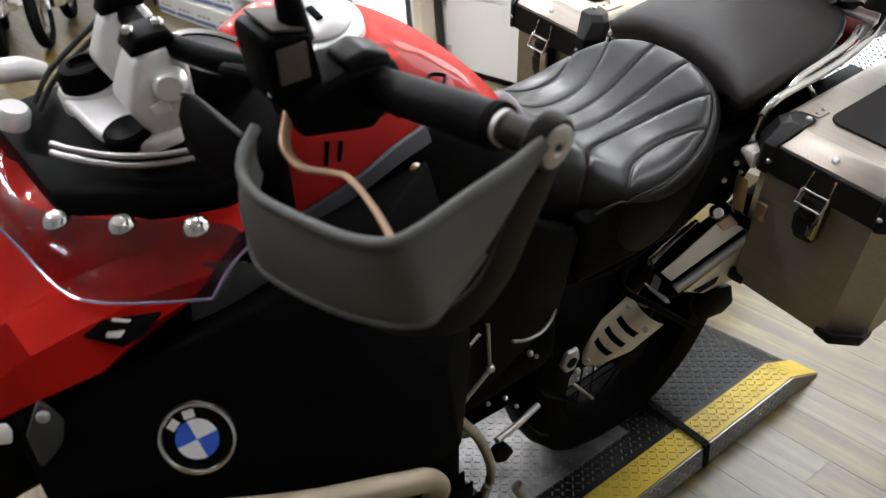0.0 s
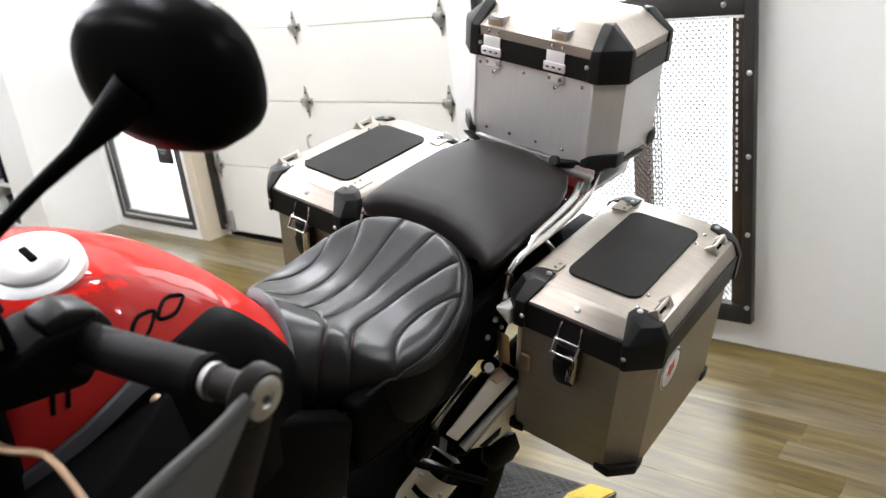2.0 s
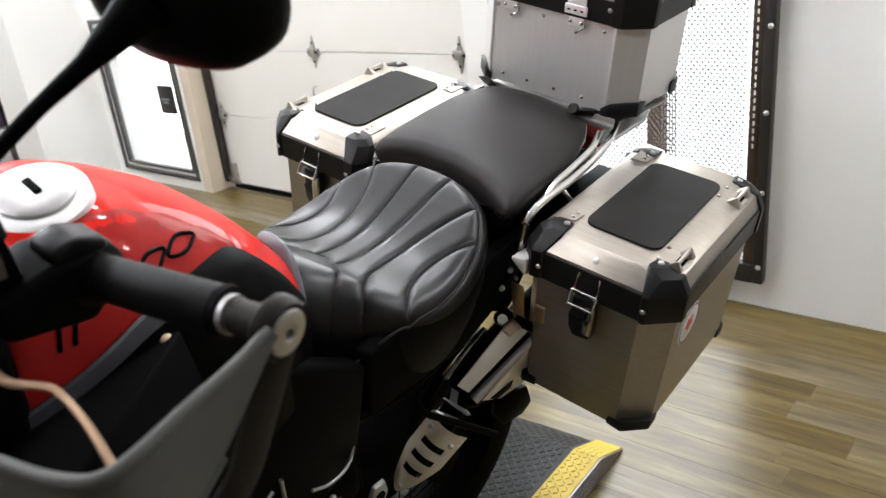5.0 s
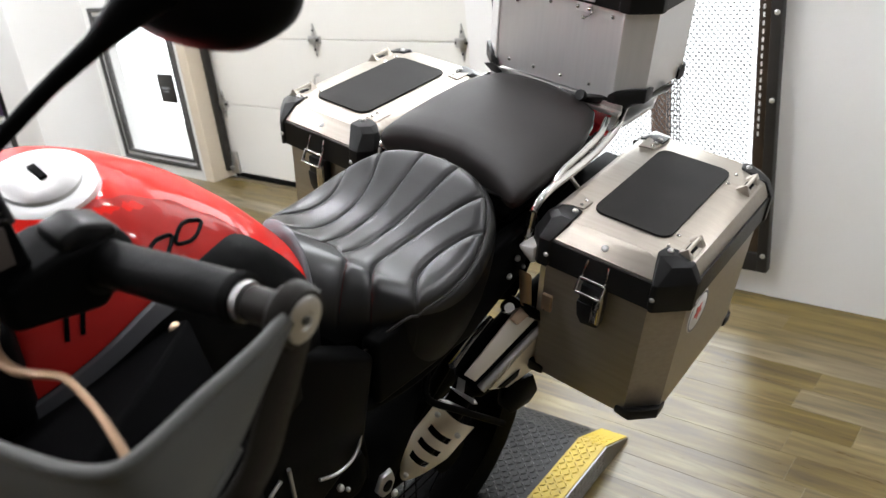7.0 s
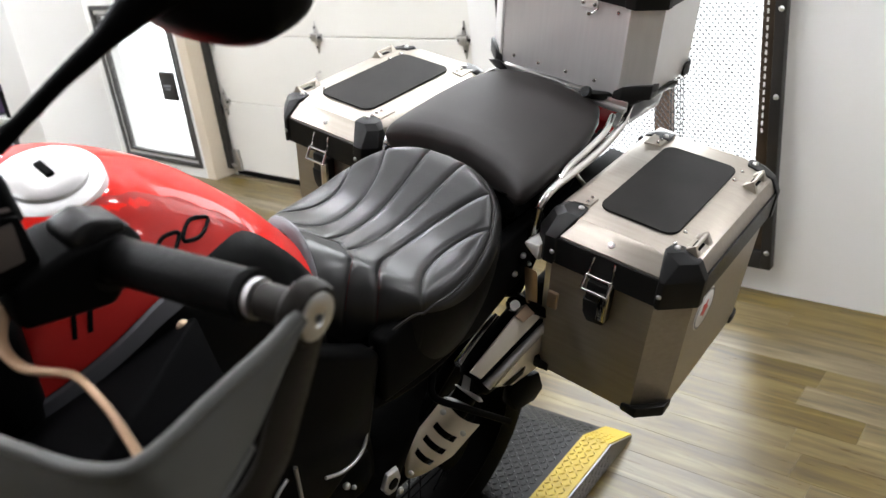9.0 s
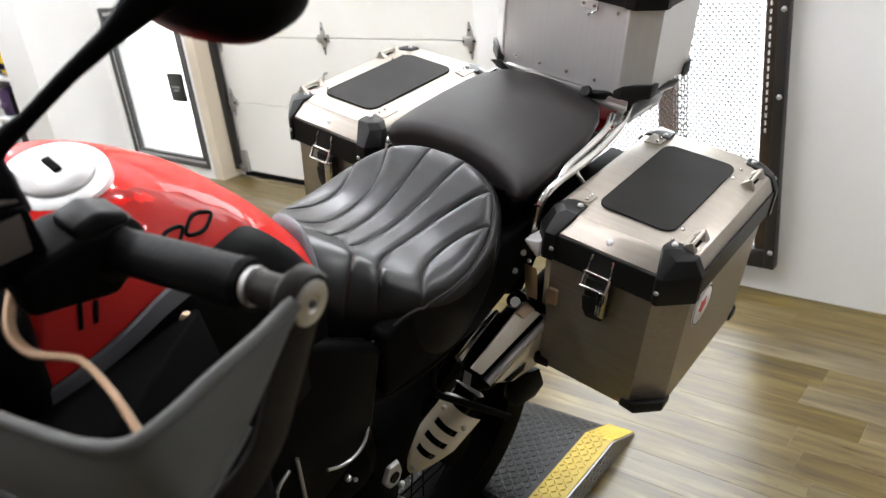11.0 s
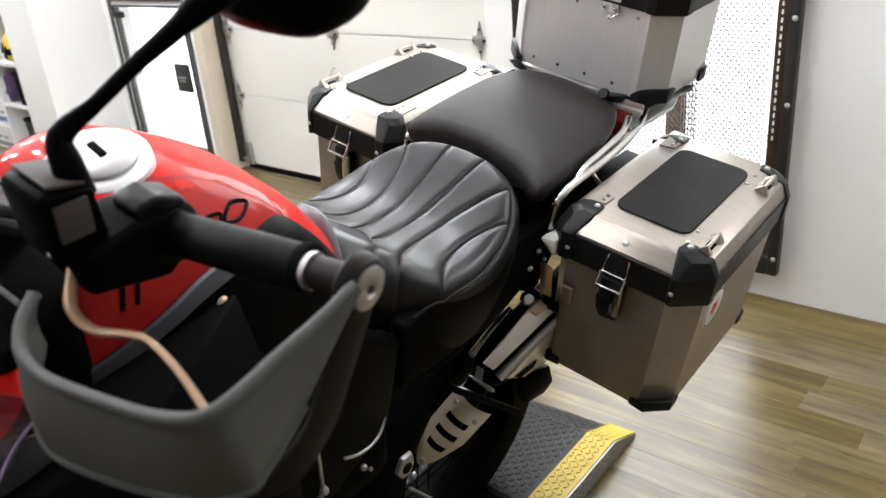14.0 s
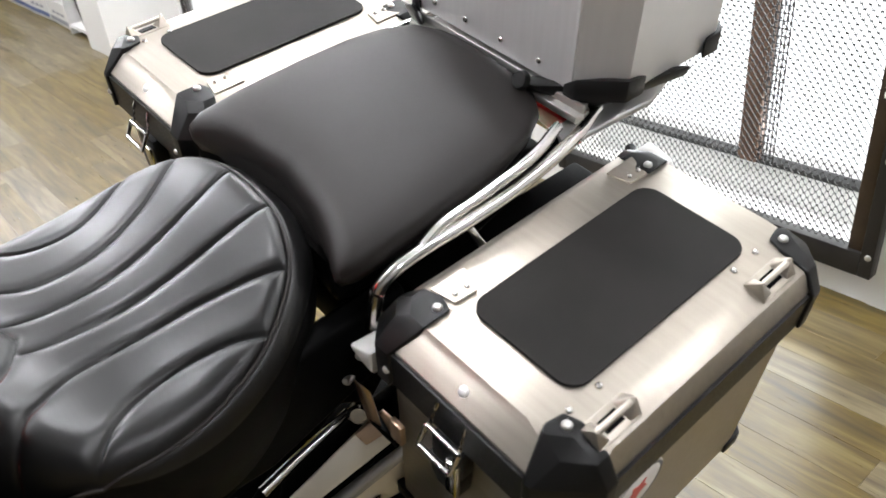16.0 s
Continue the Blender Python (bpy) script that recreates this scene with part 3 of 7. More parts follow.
# ---------------- the platform ----------------
def tread_marks(x0, x1, y0, y1, z, pitch=0.028, slope=None):
    """Raised lozenges of a tread plate, alternating in direction."""
    verts, faces = [], []
    rows, cols = int((y1 - y0) / pitch), int((x1 - x0) / pitch)
    for r in range(rows):
        for c in range(cols):
            cx, cy = x0 + (c + 0.5) * pitch, y0 + (r + 0.5) * pitch
            a = radians(45 if (r + c) % 2 else -45)
            u, v = (math.cos(a), math.sin(a)), (-math.sin(a), math.cos(a))
            i = len(verts)
            for du, dv, dz in ((-0.0082, 0, 0), (0, -0.0031, 0), (0.0082, 0, 0), (0, 0.0031, 0), (-0.0042, 0, 0.0023), (0.0042, 0, 0.0023)):
                px, py = cx + u[0] * du + v[0] * dv, cy + u[1] * du + v[1] * dv
                verts.append((px, py, (z if slope is None else slope(py)) + dz))
            faces.extend([(i, i + 1, i + 4), (i + 1, i + 5, i + 4), (i + 1, i + 2, i + 5), (i + 2, i + 3, i + 5), (i + 3, i + 4, i + 5), (i + 3, i, i + 4)])
    me = bpy.data.meshes.new("tread_marks")
    me.from_pydata(verts, [], faces)
    return me


def platform():
    p = thing("display_platform", "low tread-plate platform with yellow painted edges on the floor", "platform", at=pose(0, 0, 0, 0, 0, 2.0))
    x0, x1, xi, y0, ye, yt, h = -0.62, 0.006, -0.078, -1.9, 0.468, 0.605, 0.062

    def slope(y):
        return h if y < ye else h * max(0.04, (yt - y) / (yt - ye))

    prof = [(y0, 0.0), (y0, h), (ye, h), (yt - 0.01, 0.004), (yt - 0.01, 0.0)]
    part("deck", loft([[(x0, y, z) for y, z in prof], [(xi, y, z) for y, z in prof]]), TREAD, p, "black tread plate deck", smooth=0)
    prof2 = [(y0, 0.0), (y0, h + 0.003), (ye, h + 0.003), (yt, 0.006), (yt, 0.0)]
    part("edge_strip", loft([[(xi + 0.001, y, z) for y, z in prof2], [(x1 - 0.004, y, z) for y, z in prof2]]), YELLOW, p, "yellow painted edge strip, scuffed", smooth=0)
    side = [(y0, 0.001), (y0, h), (ye, h), (yt - 0.006, 0.006), (yt - 0.006, 0.001)]
    part("side_plate", loft([[(x1 - 0.003, y, z) for y, z in side], [(x1 + 0.001, y, z) for y, z in side]]), BARETREAD, p, "bare aluminium tread plate side", smooth=0)
    for nm, mat, a, b, c, d, f in (("deck_relief", TREADMARK, x0, xi, -0.7, yt - 0.03, slope), ("strip_relief", YELLOWW, xi + 0.004, x1 - 0.006, -0.7, yt - 0.02, lambda y: slope(y) + 0.003)):
        me = tread_marks(a, b, c, d, h, 0.0165, f)
        me.materials.append(mat)
        ob = new(nm, me)
        ob.parent = p
        tagged(ob, "raised tread lozenges", kind="stuff")
    me = tread_marks(-1.0, 0.0, 0.0, 0.06, 0.0, 0.015)
    verts = [(x1 + 0.001 + v.co.z, ye - 1.2 + (v.co.x + 1.0) * 1.2, v.co.y * 0.95 + 0.002) for v in me.vertices]
    me2 = bpy.data.meshes.new("side_relief")
    me2.from_pydata(verts, [], [tuple(q.vertices) for q in me.polygons])
    me2.materials.append(BARETREAD)
    bpy.data.meshes.remove(me)
    ob = new("side_relief", me2)
    ob.parent = p
    tagged(ob, "raised tread lozenges", kind="stuff")
    # worn plate on the deck under the engine, its pale colour painting the lit patch
    part("worn_lit_plate", box(-0.50, -0.15, -0.40, 0.0, h + 0.0005, h + 0.003, 0.001), WORNLITTREAD, p, "worn grey tread plate, paler for the lit patch", smooth=0)
    me = tread_marks(-0.498, -0.152, -0.398, -0.002, h + 0.003, 0.0165)
    me.materials.append(WORNLITTREAD)
    ob = new("worn_lit_relief", me)
    ob.parent = p
    tagged(ob, "raised tread lozenges", kind="stuff")
    s = thing("tie_strap", "black webbing strap over the yellow platform edge", "strap")
    part("webbing", loft([[(x, y, z) for x, y, z in ring] for ring in (
        [(-0.30, 0.115, h + 0.004), (-0.30, 0.135, h + 0.004), (-0.30, 0.135, h + 0.0065), (-0.30, 0.115, h + 0.0065)],
        [(-0.004, 0.085, h + 0.008), (-0.004, 0.105, h + 0.008), (-0.004, 0.105, h + 0.0105), (-0.004, 0.085, h + 0.0105)],
        [(0.004, 0.085, h), (0.004, 0.105, h), (0.0075, 0.105, h + 0.006), (0.0075, 0.085, h + 0.006)],
        [(0.004, 0.085, 0.001), (0.004, 0.105, 0.001), (0.0075, 0.105, 0.001), (0.0075, 0.085, 0.001)])]), RUBBER, s, smooth=0)


platform()

# ---------------- the motorcycle ----------------
LEANED = pose(-0.2757, 0.0937, -0.0131, 4.9, 13.3, 0.0)      # the leaned frame on its side stand
BIKE = LEANED
bike = thing("motorcycle", "red adventure motorcycle with black quilted seat, leaning on its side stand", "motorcycle", at=BIKE)


def hull(points, bevel=0.0, segments=2):
    bm = bmesh.new()
    for p in points:
        bm.verts.new(p)
    r = bmesh.ops.convex_hull(bm, input=bm.verts)
    bmesh.ops.delete(bm, geom=[v for v in bm.verts if not v.link_faces], context="VERTS")
    bmesh.ops.dissolve_limit(bm, angle_limit=radians(3), verts=bm.verts, edges=bm.edges)
    return bevelled(bm, bevel, segments)


# --- rider's seat: quilted top with sewn channels ---
SEAT_TOP = smooth_line([(-0.50, 1.150, 0), (-0.46, 1.136, 0), (-0.42, 1.104, 0), (-0.38, 1.072, 0), (-0.34, 1.047, 0), (-0.29, 1.036, 0), (-0.23, 1.038, 0), (-0.17, 1.054, 0), (-0.12, 1.074, 0), (-0.08, 1.088, 0), (-0.03, 1.092, 0)], 8)
SEAT_TOP = [(p.x, p.y) for p in SEAT_TOP]
SEAT_EDGE = smooth_line([(0.080, -0.456, 0), (0.094, -0.438, 0), (0.118, -0.410, 0), (0.146, -0.378, 0), (0.172, -0.340, 0), (0.186, -0.300, 0), (0.191, -0.250, 0), (0.187, -0.200, 0), (0.174, -0.150, 0),
                         (0.152, -0.108, 0), (0.122, -0.074, 0), (0.085, -0.050, 0), (0.043, -0.037, 0), (0.0, -0.033, 0)], 10)
HALF_SEAMS = [  # one side's channels, mirrored to the other
    [(0.039, -0.040), (0.038, -0.074), (0.032, -0.13), (0.026, -0.20), (0.023, -0.27), (0.022, -0.340)],
    [(0.122, -0.090), (0.113, -0.104), (0.090, -0.150), (0.074, -0.20), (0.067, -0.26), (0.072, -0.315), (0.097, -0.353), (0.122, -0.385), (0.145, -0.43)],
    [(0.170, -0.140), (0.158, -0.148), (0.136, -0.19), (0.126, -0.235), (0.134, -0.287), (0.162, -0.328), (0.185, -0.35)],
    [(0.0, -0.336), (0.025, -0.347), (0.055, -0.366), (0.080, -0.40), (0.097, -0.435), (0.106, -0.47)]]
SEAT_BORDER = [(0.0, -0.062), (0.06, -0.068), (0.118, -0.095), (0.157, -0.145), (0.175, -0.20), (0.182, -0.27), (0.176, -0.33), (0.160, -0.38), (0.145, -0.42), (0.13, -0.47)]


def line_distance(points, x, y):
    """Distance of many plan points from a broken line."""
    best = np.full(len(x), 9.0)
    for (ax, ay), (bx, by) in zip(points, points[1:]):
        dx, dy = bx - ax, by - ay
        t = np.clip(((x - ax) * dx + (y - ay) * dy) / (dx * dx + dy * dy + 1e-12), 0, 1)
        best = np.minimum(best, np.hypot(x - ax - t * dx, y - ay - t * dy))
    return best


def plan_line(points):
    return [(p.x, p.y) for p in smooth_line([(x, y, 0) for x, y in points], 6)]


def rider_seat():
    left = [(p.x, p.y) for p in SEAT_EDGE]
    edge = left + [(-x, y) for x, y in reversed(left[:-1])]
    m, n = len(edge), 190
    ks = [math.sin(math.pi / 2 * k / n) ** 0.8 for k in range(n + 1)]
    ex, ey = np.array([p[0] for p in edge]), np.array([p[1] for p in edge])
    # finer steps round the edge
    q = np.arange(0, m - 1 + 1e-6, 0.5)
    ex, ey = np.interp(q, np.arange(m), ex), np.interp(q, np.arange(m), ey)
    m = len(ex)
    sy = np.minimum(ey, -0.165 + 0.35 * (ey + 0.165) * (ey > -0.165))
    K = np.array(ks)[:, None]
    X, Y = (ex[None, :] * K), (sy[None, :] + (ey - sy)[None, :] * K)
    shape = X.shape
    x, y = X.ravel(), Y.ravel()
    top = np.interp(y, [p[0] for p in SEAT_TOP], [p[1] for p in SEAT_TOP])
    half = np.interp(y, [p[1] for p in left], [p[0] for p in left])
    inside = line_distance(list(zip(ex.tolist(), ey.tolist()))[::2], x, y)
    front = np.clip((-0.33 - y) / 0.11, 0, 1)
    front = front * front * (3 - 2 * front)
    wide, deep = 0.042 + (half * 0.98 - 0.042) * front, 0.032 + 0.121 * front
    u = np.clip(1 - inside / wide, 0, 1)
    z = top - deep * (1 - np.sqrt(np.maximum(0, 1 - u * u) + 1e-9)) - 0.35 * x * x * (1 - front)
    lines = []
    for s in (1, -1):
        lines += [plan_line([(s * a, c) for a, c in seam]) for seam in HALF_SEAMS]
    border = plan_line(SEAT_BORDER)
    border = [(-a, c) for a, c in reversed(border)] + border[1:]
    db = line_distance(border, x, y)
    bx = np.interp(y, [c for a, c in SEAT_BORDER][::-1], [a for a, c in SEAT_BORDER][::-1])
    out = (np.abs(x) > bx) | (y > -0.062)
    d = np.full(len(x), 9.0)
    for l in lines[:3] + lines[4:7]:
        d = np.minimum(d, line_distance(l, x, y))
    d = np.minimum(d, np.minimum(line_distance(lines[3], x, y), line_distance(lines[7], x, y)))
    d = np.where(out, 0.03, d)
    pillow = np.where(out, 0.0, 0.0030 * (1 - np.exp(-(np.minimum(d, db) / 0.0075) ** 2)))
    z = z + pillow - 0.0042 * np.exp(-(d / 0.0019) ** 2) - 0.003 * np.exp(-(db / 0.0028) ** 2) - np.where(out, 0.002 + 0.5 * np.minimum(db, 0.03), 0.0)
    Z = z.reshape(shape)
    bm = bmesh.new()
    vs = [[bm.verts.new((float(X[k, i]), float(Y[k, i]), float(Z[k, i]))) for i in range(m)] for k in range(n + 1)]
    for a, c in zip(vs, vs[1:]):
        for i in range(m - 1):
            bm.faces.new((a[i], a[i + 1], c[i + 1], c[i]))
    bmesh.ops.remove_doubles(bm, verts=bm.verts, dist=1e-5)
    seat = part("rider_seat", bm, LEATHER, bike, "black quilted leather rider seat with sewn channels", smooth=80)
    # padded flank below the quilted top, its shade put into a darker leather
    rings = []
    for o, drop in ((0.0, 0.0), (0.001, 0.008), (0.001, 0.026), (-0.003, 0.055), (-0.010, 0.085), (-0.022, 0.12), (-0.040, 0.16), (-0.070, 0.20)):
        ring = []
        for i in range(m):
            v = Vector((ex[i], ey[i] + 0.165, 0))
            v = v.normalized() if ey[i] > -0.165 else Vector((1 if ex[i] > 0 else -1, 0, 0))
            f = min(1.0, max(0.85, (ey[i] + 0.47) / 0.12))
            ring.append(bm_point(ex[i] + v.x * o * f, ey[i] + v.y * o * f, Z[n, i] - drop * f))
        rings.append(ring)
    fl = bmesh.new()
    fv = [[fl.verts.new(p) for p in r] for r in rings]
    for a, c in zip(fv, fv[1:]):
        for i in range(m - 1):
            fl.faces.new((a[i], a[i + 1], c[i + 1], c[i]))
    part("seat_flank", fl, SHADEDSIDE, seat, "black grained seat side, leather darkened for its shade", smooth=70)

    def on_top(px, py):
        k = int(np.argmin((x - px) ** 2 + (y - py) ** 2))
        return Vector((px, py, float(z[k])))

    part("piping", tube([on_top(a, c) + Vector((0, 0, 0.0012)) for a, c in border[4:-4]], 0.0024, 8, 1), VINYL, seat, "black piping")
    # faint red thread beside the channels that turn down the flank
    for seam, k0 in ((HALF_SEAMS[1], 34), (HALF_SEAMS[3], 8)):
        pts = plan_line(seam)[k0:k0 + 16]
        part("stitching", tube([on_top(a + 0.0030, c) + Vector((0, 0, 0.0002)) for a, c in pts], 0.0005, 5, 1), STITCH, seat, "dark red thread")


def bm_point(a, c, d):
    return Vector((float(a), float(c), float(d)))


rider_seat()


# --- passenger's seat ---
def passenger_seat():
    prof = [(-0.034, 0.122, 1.062, 1.045), (-0.032, 0.146, 1.080, 1.035), (-0.026, 0.155, 1.094, 1.028), (-0.012, 0.160, 1.101, 1.025), (0.03, 0.162, 1.107, 1.03), (0.09, 0.160, 1.113, 1.04), (0.16, 0.153, 1.119, 1.05),
            (0.21, 0.140, 1.122, 1.06), (0.245, 0.122, 1.122, 1.068), (0.264, 0.098, 1.118, 1.075), (0.272, 0.07, 1.108, 1.08)]
    rings = []
    for y, half, top, low in prof:
        ring = []
        for j in range(72):
            a = 2 * math.pi * j / 72
            c, s = math.cos(a), math.sin(a)
            x = half * math.copysign(abs(c) ** 0.30, c)
            mid = (top + low) / 2
            z = mid + (top - mid if s > 0 else mid - low) * math.copysign(abs(s) ** 0.34, s) - (0.010 * (x / half) ** 2 if s > 0 else 0)
            x *= 1.0 - (0.10 * max(0.0, (mid - z) / (mid - low)))
            ring.append((x + 0.002, y + 0.010 - 1.9 * x * x * max(0.0, min(1.0, (0.10 - y) / 0.13)), z - 0.04 * x + 0.004))
        rings.append(ring)
    seat = part("passenger_seat", loft(rings), VINYL, bike, "smooth black vinyl passenger seat", smooth=60)
    part("seat_base", loft([[(x * 0.93, y, z - 0.03) for x, y, z in r] for r in rings[1:-1]]), PLASTIC, seat, "black plastic seat base")


passenger_seat()

# --- tank ---
TANK = [(-0.92, 0.100, 1.240, 1.18), (-0.87, 0.135, 1.315, 1.19), (-0.80, 0.160, 1.362, 1.19), (-0.74, 0.176, 1.366, 1.18), (-0.68, 0.180, 1.346, 1.155), (-0.60, 0.170, 1.296, 1.11),
        (-0.53, 0.142, 1.228, 1.06), (-0.485, 0.110, 1.172, 1.03), (-0.455, 0.078, 1.132, 1.02), (-0.425, 0.05, 1.085, 1.0)]

TANK = [(p.x, p.y, p.z, m.y) for p, m in zip(smooth_line([(y, a, c) for y, a, c, d in TANK], 8), smooth_line([(y, d, 0) for y, a, c, d in TANK], 8))]


def tank_xz(y, a):
    half, crest, mid = lerp(TANK, y)
    c, s = math.cos(a), math.sin(a)
    return half * math.copysign(abs(c) ** 0.85, c), mid + (crest - mid) * math.copysign(abs(s) ** 0.9, s) * (1 if s > 0 else 0.5)


def tank_x(y, z):
    half, crest, mid = lerp(TANK, y)
    if z <= mid:
        return half
    s = min(1.0, (z - mid) / (crest - mid)) ** (1 / 0.9)
    return half * math.sqrt(max(0.0, 1 - s * s)) ** 0.85


def tank_skin(tops, bottoms, y0, y1, lift, thick, ny=30, nz=10, side=1):
    """A shell lying on the tank's flank between two lines of height."""
    bm = bmesh.new()
    grid = []
    for i in range(ny + 1):
        y = y0 + (y1 - y0) * i / ny
        (zt,), (zb,) = lerp(tops, y), lerp(bottoms, y)
        grid.append([bm.verts.new((side * (tank_x(y, zb + (zt - zb) * k / nz) + lift), y, zb + (zt - zb) * k / nz)) for k in range(nz + 1)])
    for a, b in zip(grid, grid[1:]):
        for k in range(nz):
            bm.faces.new((a[k], a[k + 1], b[k + 1], b[k]))
    r = bmesh.ops.extrude_face_region(bm, geom=bm.faces[:])
    for v in [g for g in r["geom"] if isinstance(g, bmesh.types.BMVert)]:
        v.co.x -= side * thick
    return bm


def tank():
    rings = []
    for i in range(49):
        y = -0.92 + 0.495 * i / 48
        rings.append([(x, y, z) for x, z in (tank_xz(y, 2 * math.pi * j / 64) for j in range(64))])
    t = part("fuel_tank", loft(rings), RED, bike, "glossy red fuel tank", smooth=70)
    tops = [(-0.91, 1.190), (-0.86, 1.212), (-0.80, 1.240), (-0.745, 1.266), (-0.69, 1.274), (-0.63, 1.268), (-0.59, 1.252), (-0.55, 1.212), (-0.51, 1.160), (-0.475, 1.105), (-0.46, 1.08)]
    tops = [(p.x, p.y) for p in smooth_line([(y, z, 0) for y, z in tops], 6)]
    for side in (1, -1):
        k = part("knee_panel", tank_skin(tops, [(-0.9, 1.02), (-0.46, 0.99)], -0.91, -0.46, 0.007, 0.014, 40, 10, side), PLASTIC, t, "black plastic knee panel", smooth=60)
        part("panel_edge", tank_skin([(y, z + 0.003) for y, z in tops], [(y, z - 0.014) for y, z in tops], -0.885, -0.70, 0.012, 0.006, 24, 4, side), EDGEGREY, k, "grey bevelled panel edge", smooth=60)
        part("edge_screw", bolt_mesh(0.006, 0.004), GALV, k, at=pose(side * 0.168, -0.878, 1.203, 0, side * 62, 0))
        part("decal", tank_skin([(-0.88, 1.315), (-0.80, 1.348), (-0.735, 1.352), (-0.70, 1.342), (-0.655, 1.318), (-0.615, 1.285), (-0.58, 1.25)], [(-0.88, 1.20), (-0.58, 1.20)], -0.88, -0.58, 0.0012, 0.0006, 30, 10, side), REDDARK, t, "darker red flank decal", smooth=60)
    # plain rounded loops and slanted bars in place of the lettering
    def on_tank(x, y, lift):
        half, crest, mid = lerp(TANK, y)
        f = math.sqrt(max(0.0, 1 - min(1.0, abs(x) / half) ** (2 / 0.85)))
        return Vector((x, y, mid + (crest - mid) * f ** 0.9)) + Vector((0.6, 0, 0.8)) * lift

    for c, along, across in ((Vector((0.1215, -0.6575)), Vector((-0.0030, 0.0150)), Vector((-0.0120, 0.0145))), (Vector((0.1385, -0.7045)), Vector((-0.0030, 0.0150)), Vector((-0.0105, 0.0135)))):
        pts = []
        for k in range(33):
            a = 2 * math.pi * k / 32
            ca, sa = math.cos(a), math.sin(a)
            q = c + along * math.copysign(abs(ca) ** 0.62, ca) + across * math.copysign(abs(sa) ** 0.62, sa)
            pts.append(on_tank(q.x, q.y, 0.0016))
        part("decal_loop", tube(pts, 0.0024, 6, 1), PLASTIC, t, "black rounded loop")
    for line in ([(-0.8180, 1.262), (-0.8090, 1.286)], [(-0.8040, 1.264), (-0.7960, 1.284)]):
        part("decal_bar", tube([(tank_x(y, z) + 0.0016, y, z) for y, z in line], 0.0026, 6, 1), PLASTIC, t, "black slanted bar")
    # filler cap on its silver plate
    fc = part("filler_plate", lathe([(0.0005, 0.004), (0.046, 0.004), (0.053, 0.0), (0.055, -0.014), (0.0005, -0.012)], 48), POLISHED, t, "round silver filler plate", at=pose(0.034, -0.754, 1.3630, 5, 10, 0))
    part("filler_cap", lathe([(0.0005, 0.013), (0.034, 0.011), (0.039, 0.008), (0.040, 0.003), (0.0005, 0.003)], 40), CAST, fc, "polished filler cap")
    part("cap_lock", box(-0.012, 0.012, -0.004, 0.004, 0.012, 0.016, 0.001), PLASTIC, fc)
    # pale strip between tank and seat
    hoop = [(0.094, -0.470, 0.95), (0.089, -0.464, 1.00), (0.082, -0.460, 1.045), (0.070, -0.453, 1.085), (0.052, -0.447, 1.116), (0.028, -0.442, 1.136), (0.0, -0.440, 1.142)]
    line = smooth_line(hoop + [(-0.02, -0.440, 1.139)], 6)
    rings = []
    for c in line:
        o = Vector((c.x, 0, (c.z - 1.0) * 0.6)).normalized()
        rings.append([tuple(c + o * dn + Vector((0, dy, 0))) for dy, dn in ((-0.014, -0.006), (-0.009, 0.001), (-0.003, 0.0035), (0.003, 0.001), (0.005, -0.006))])
    part("tank_trim", loft(rings), TRIMGREY, t, "pale grey plastic strip behind the tank", smooth=60)


tank()


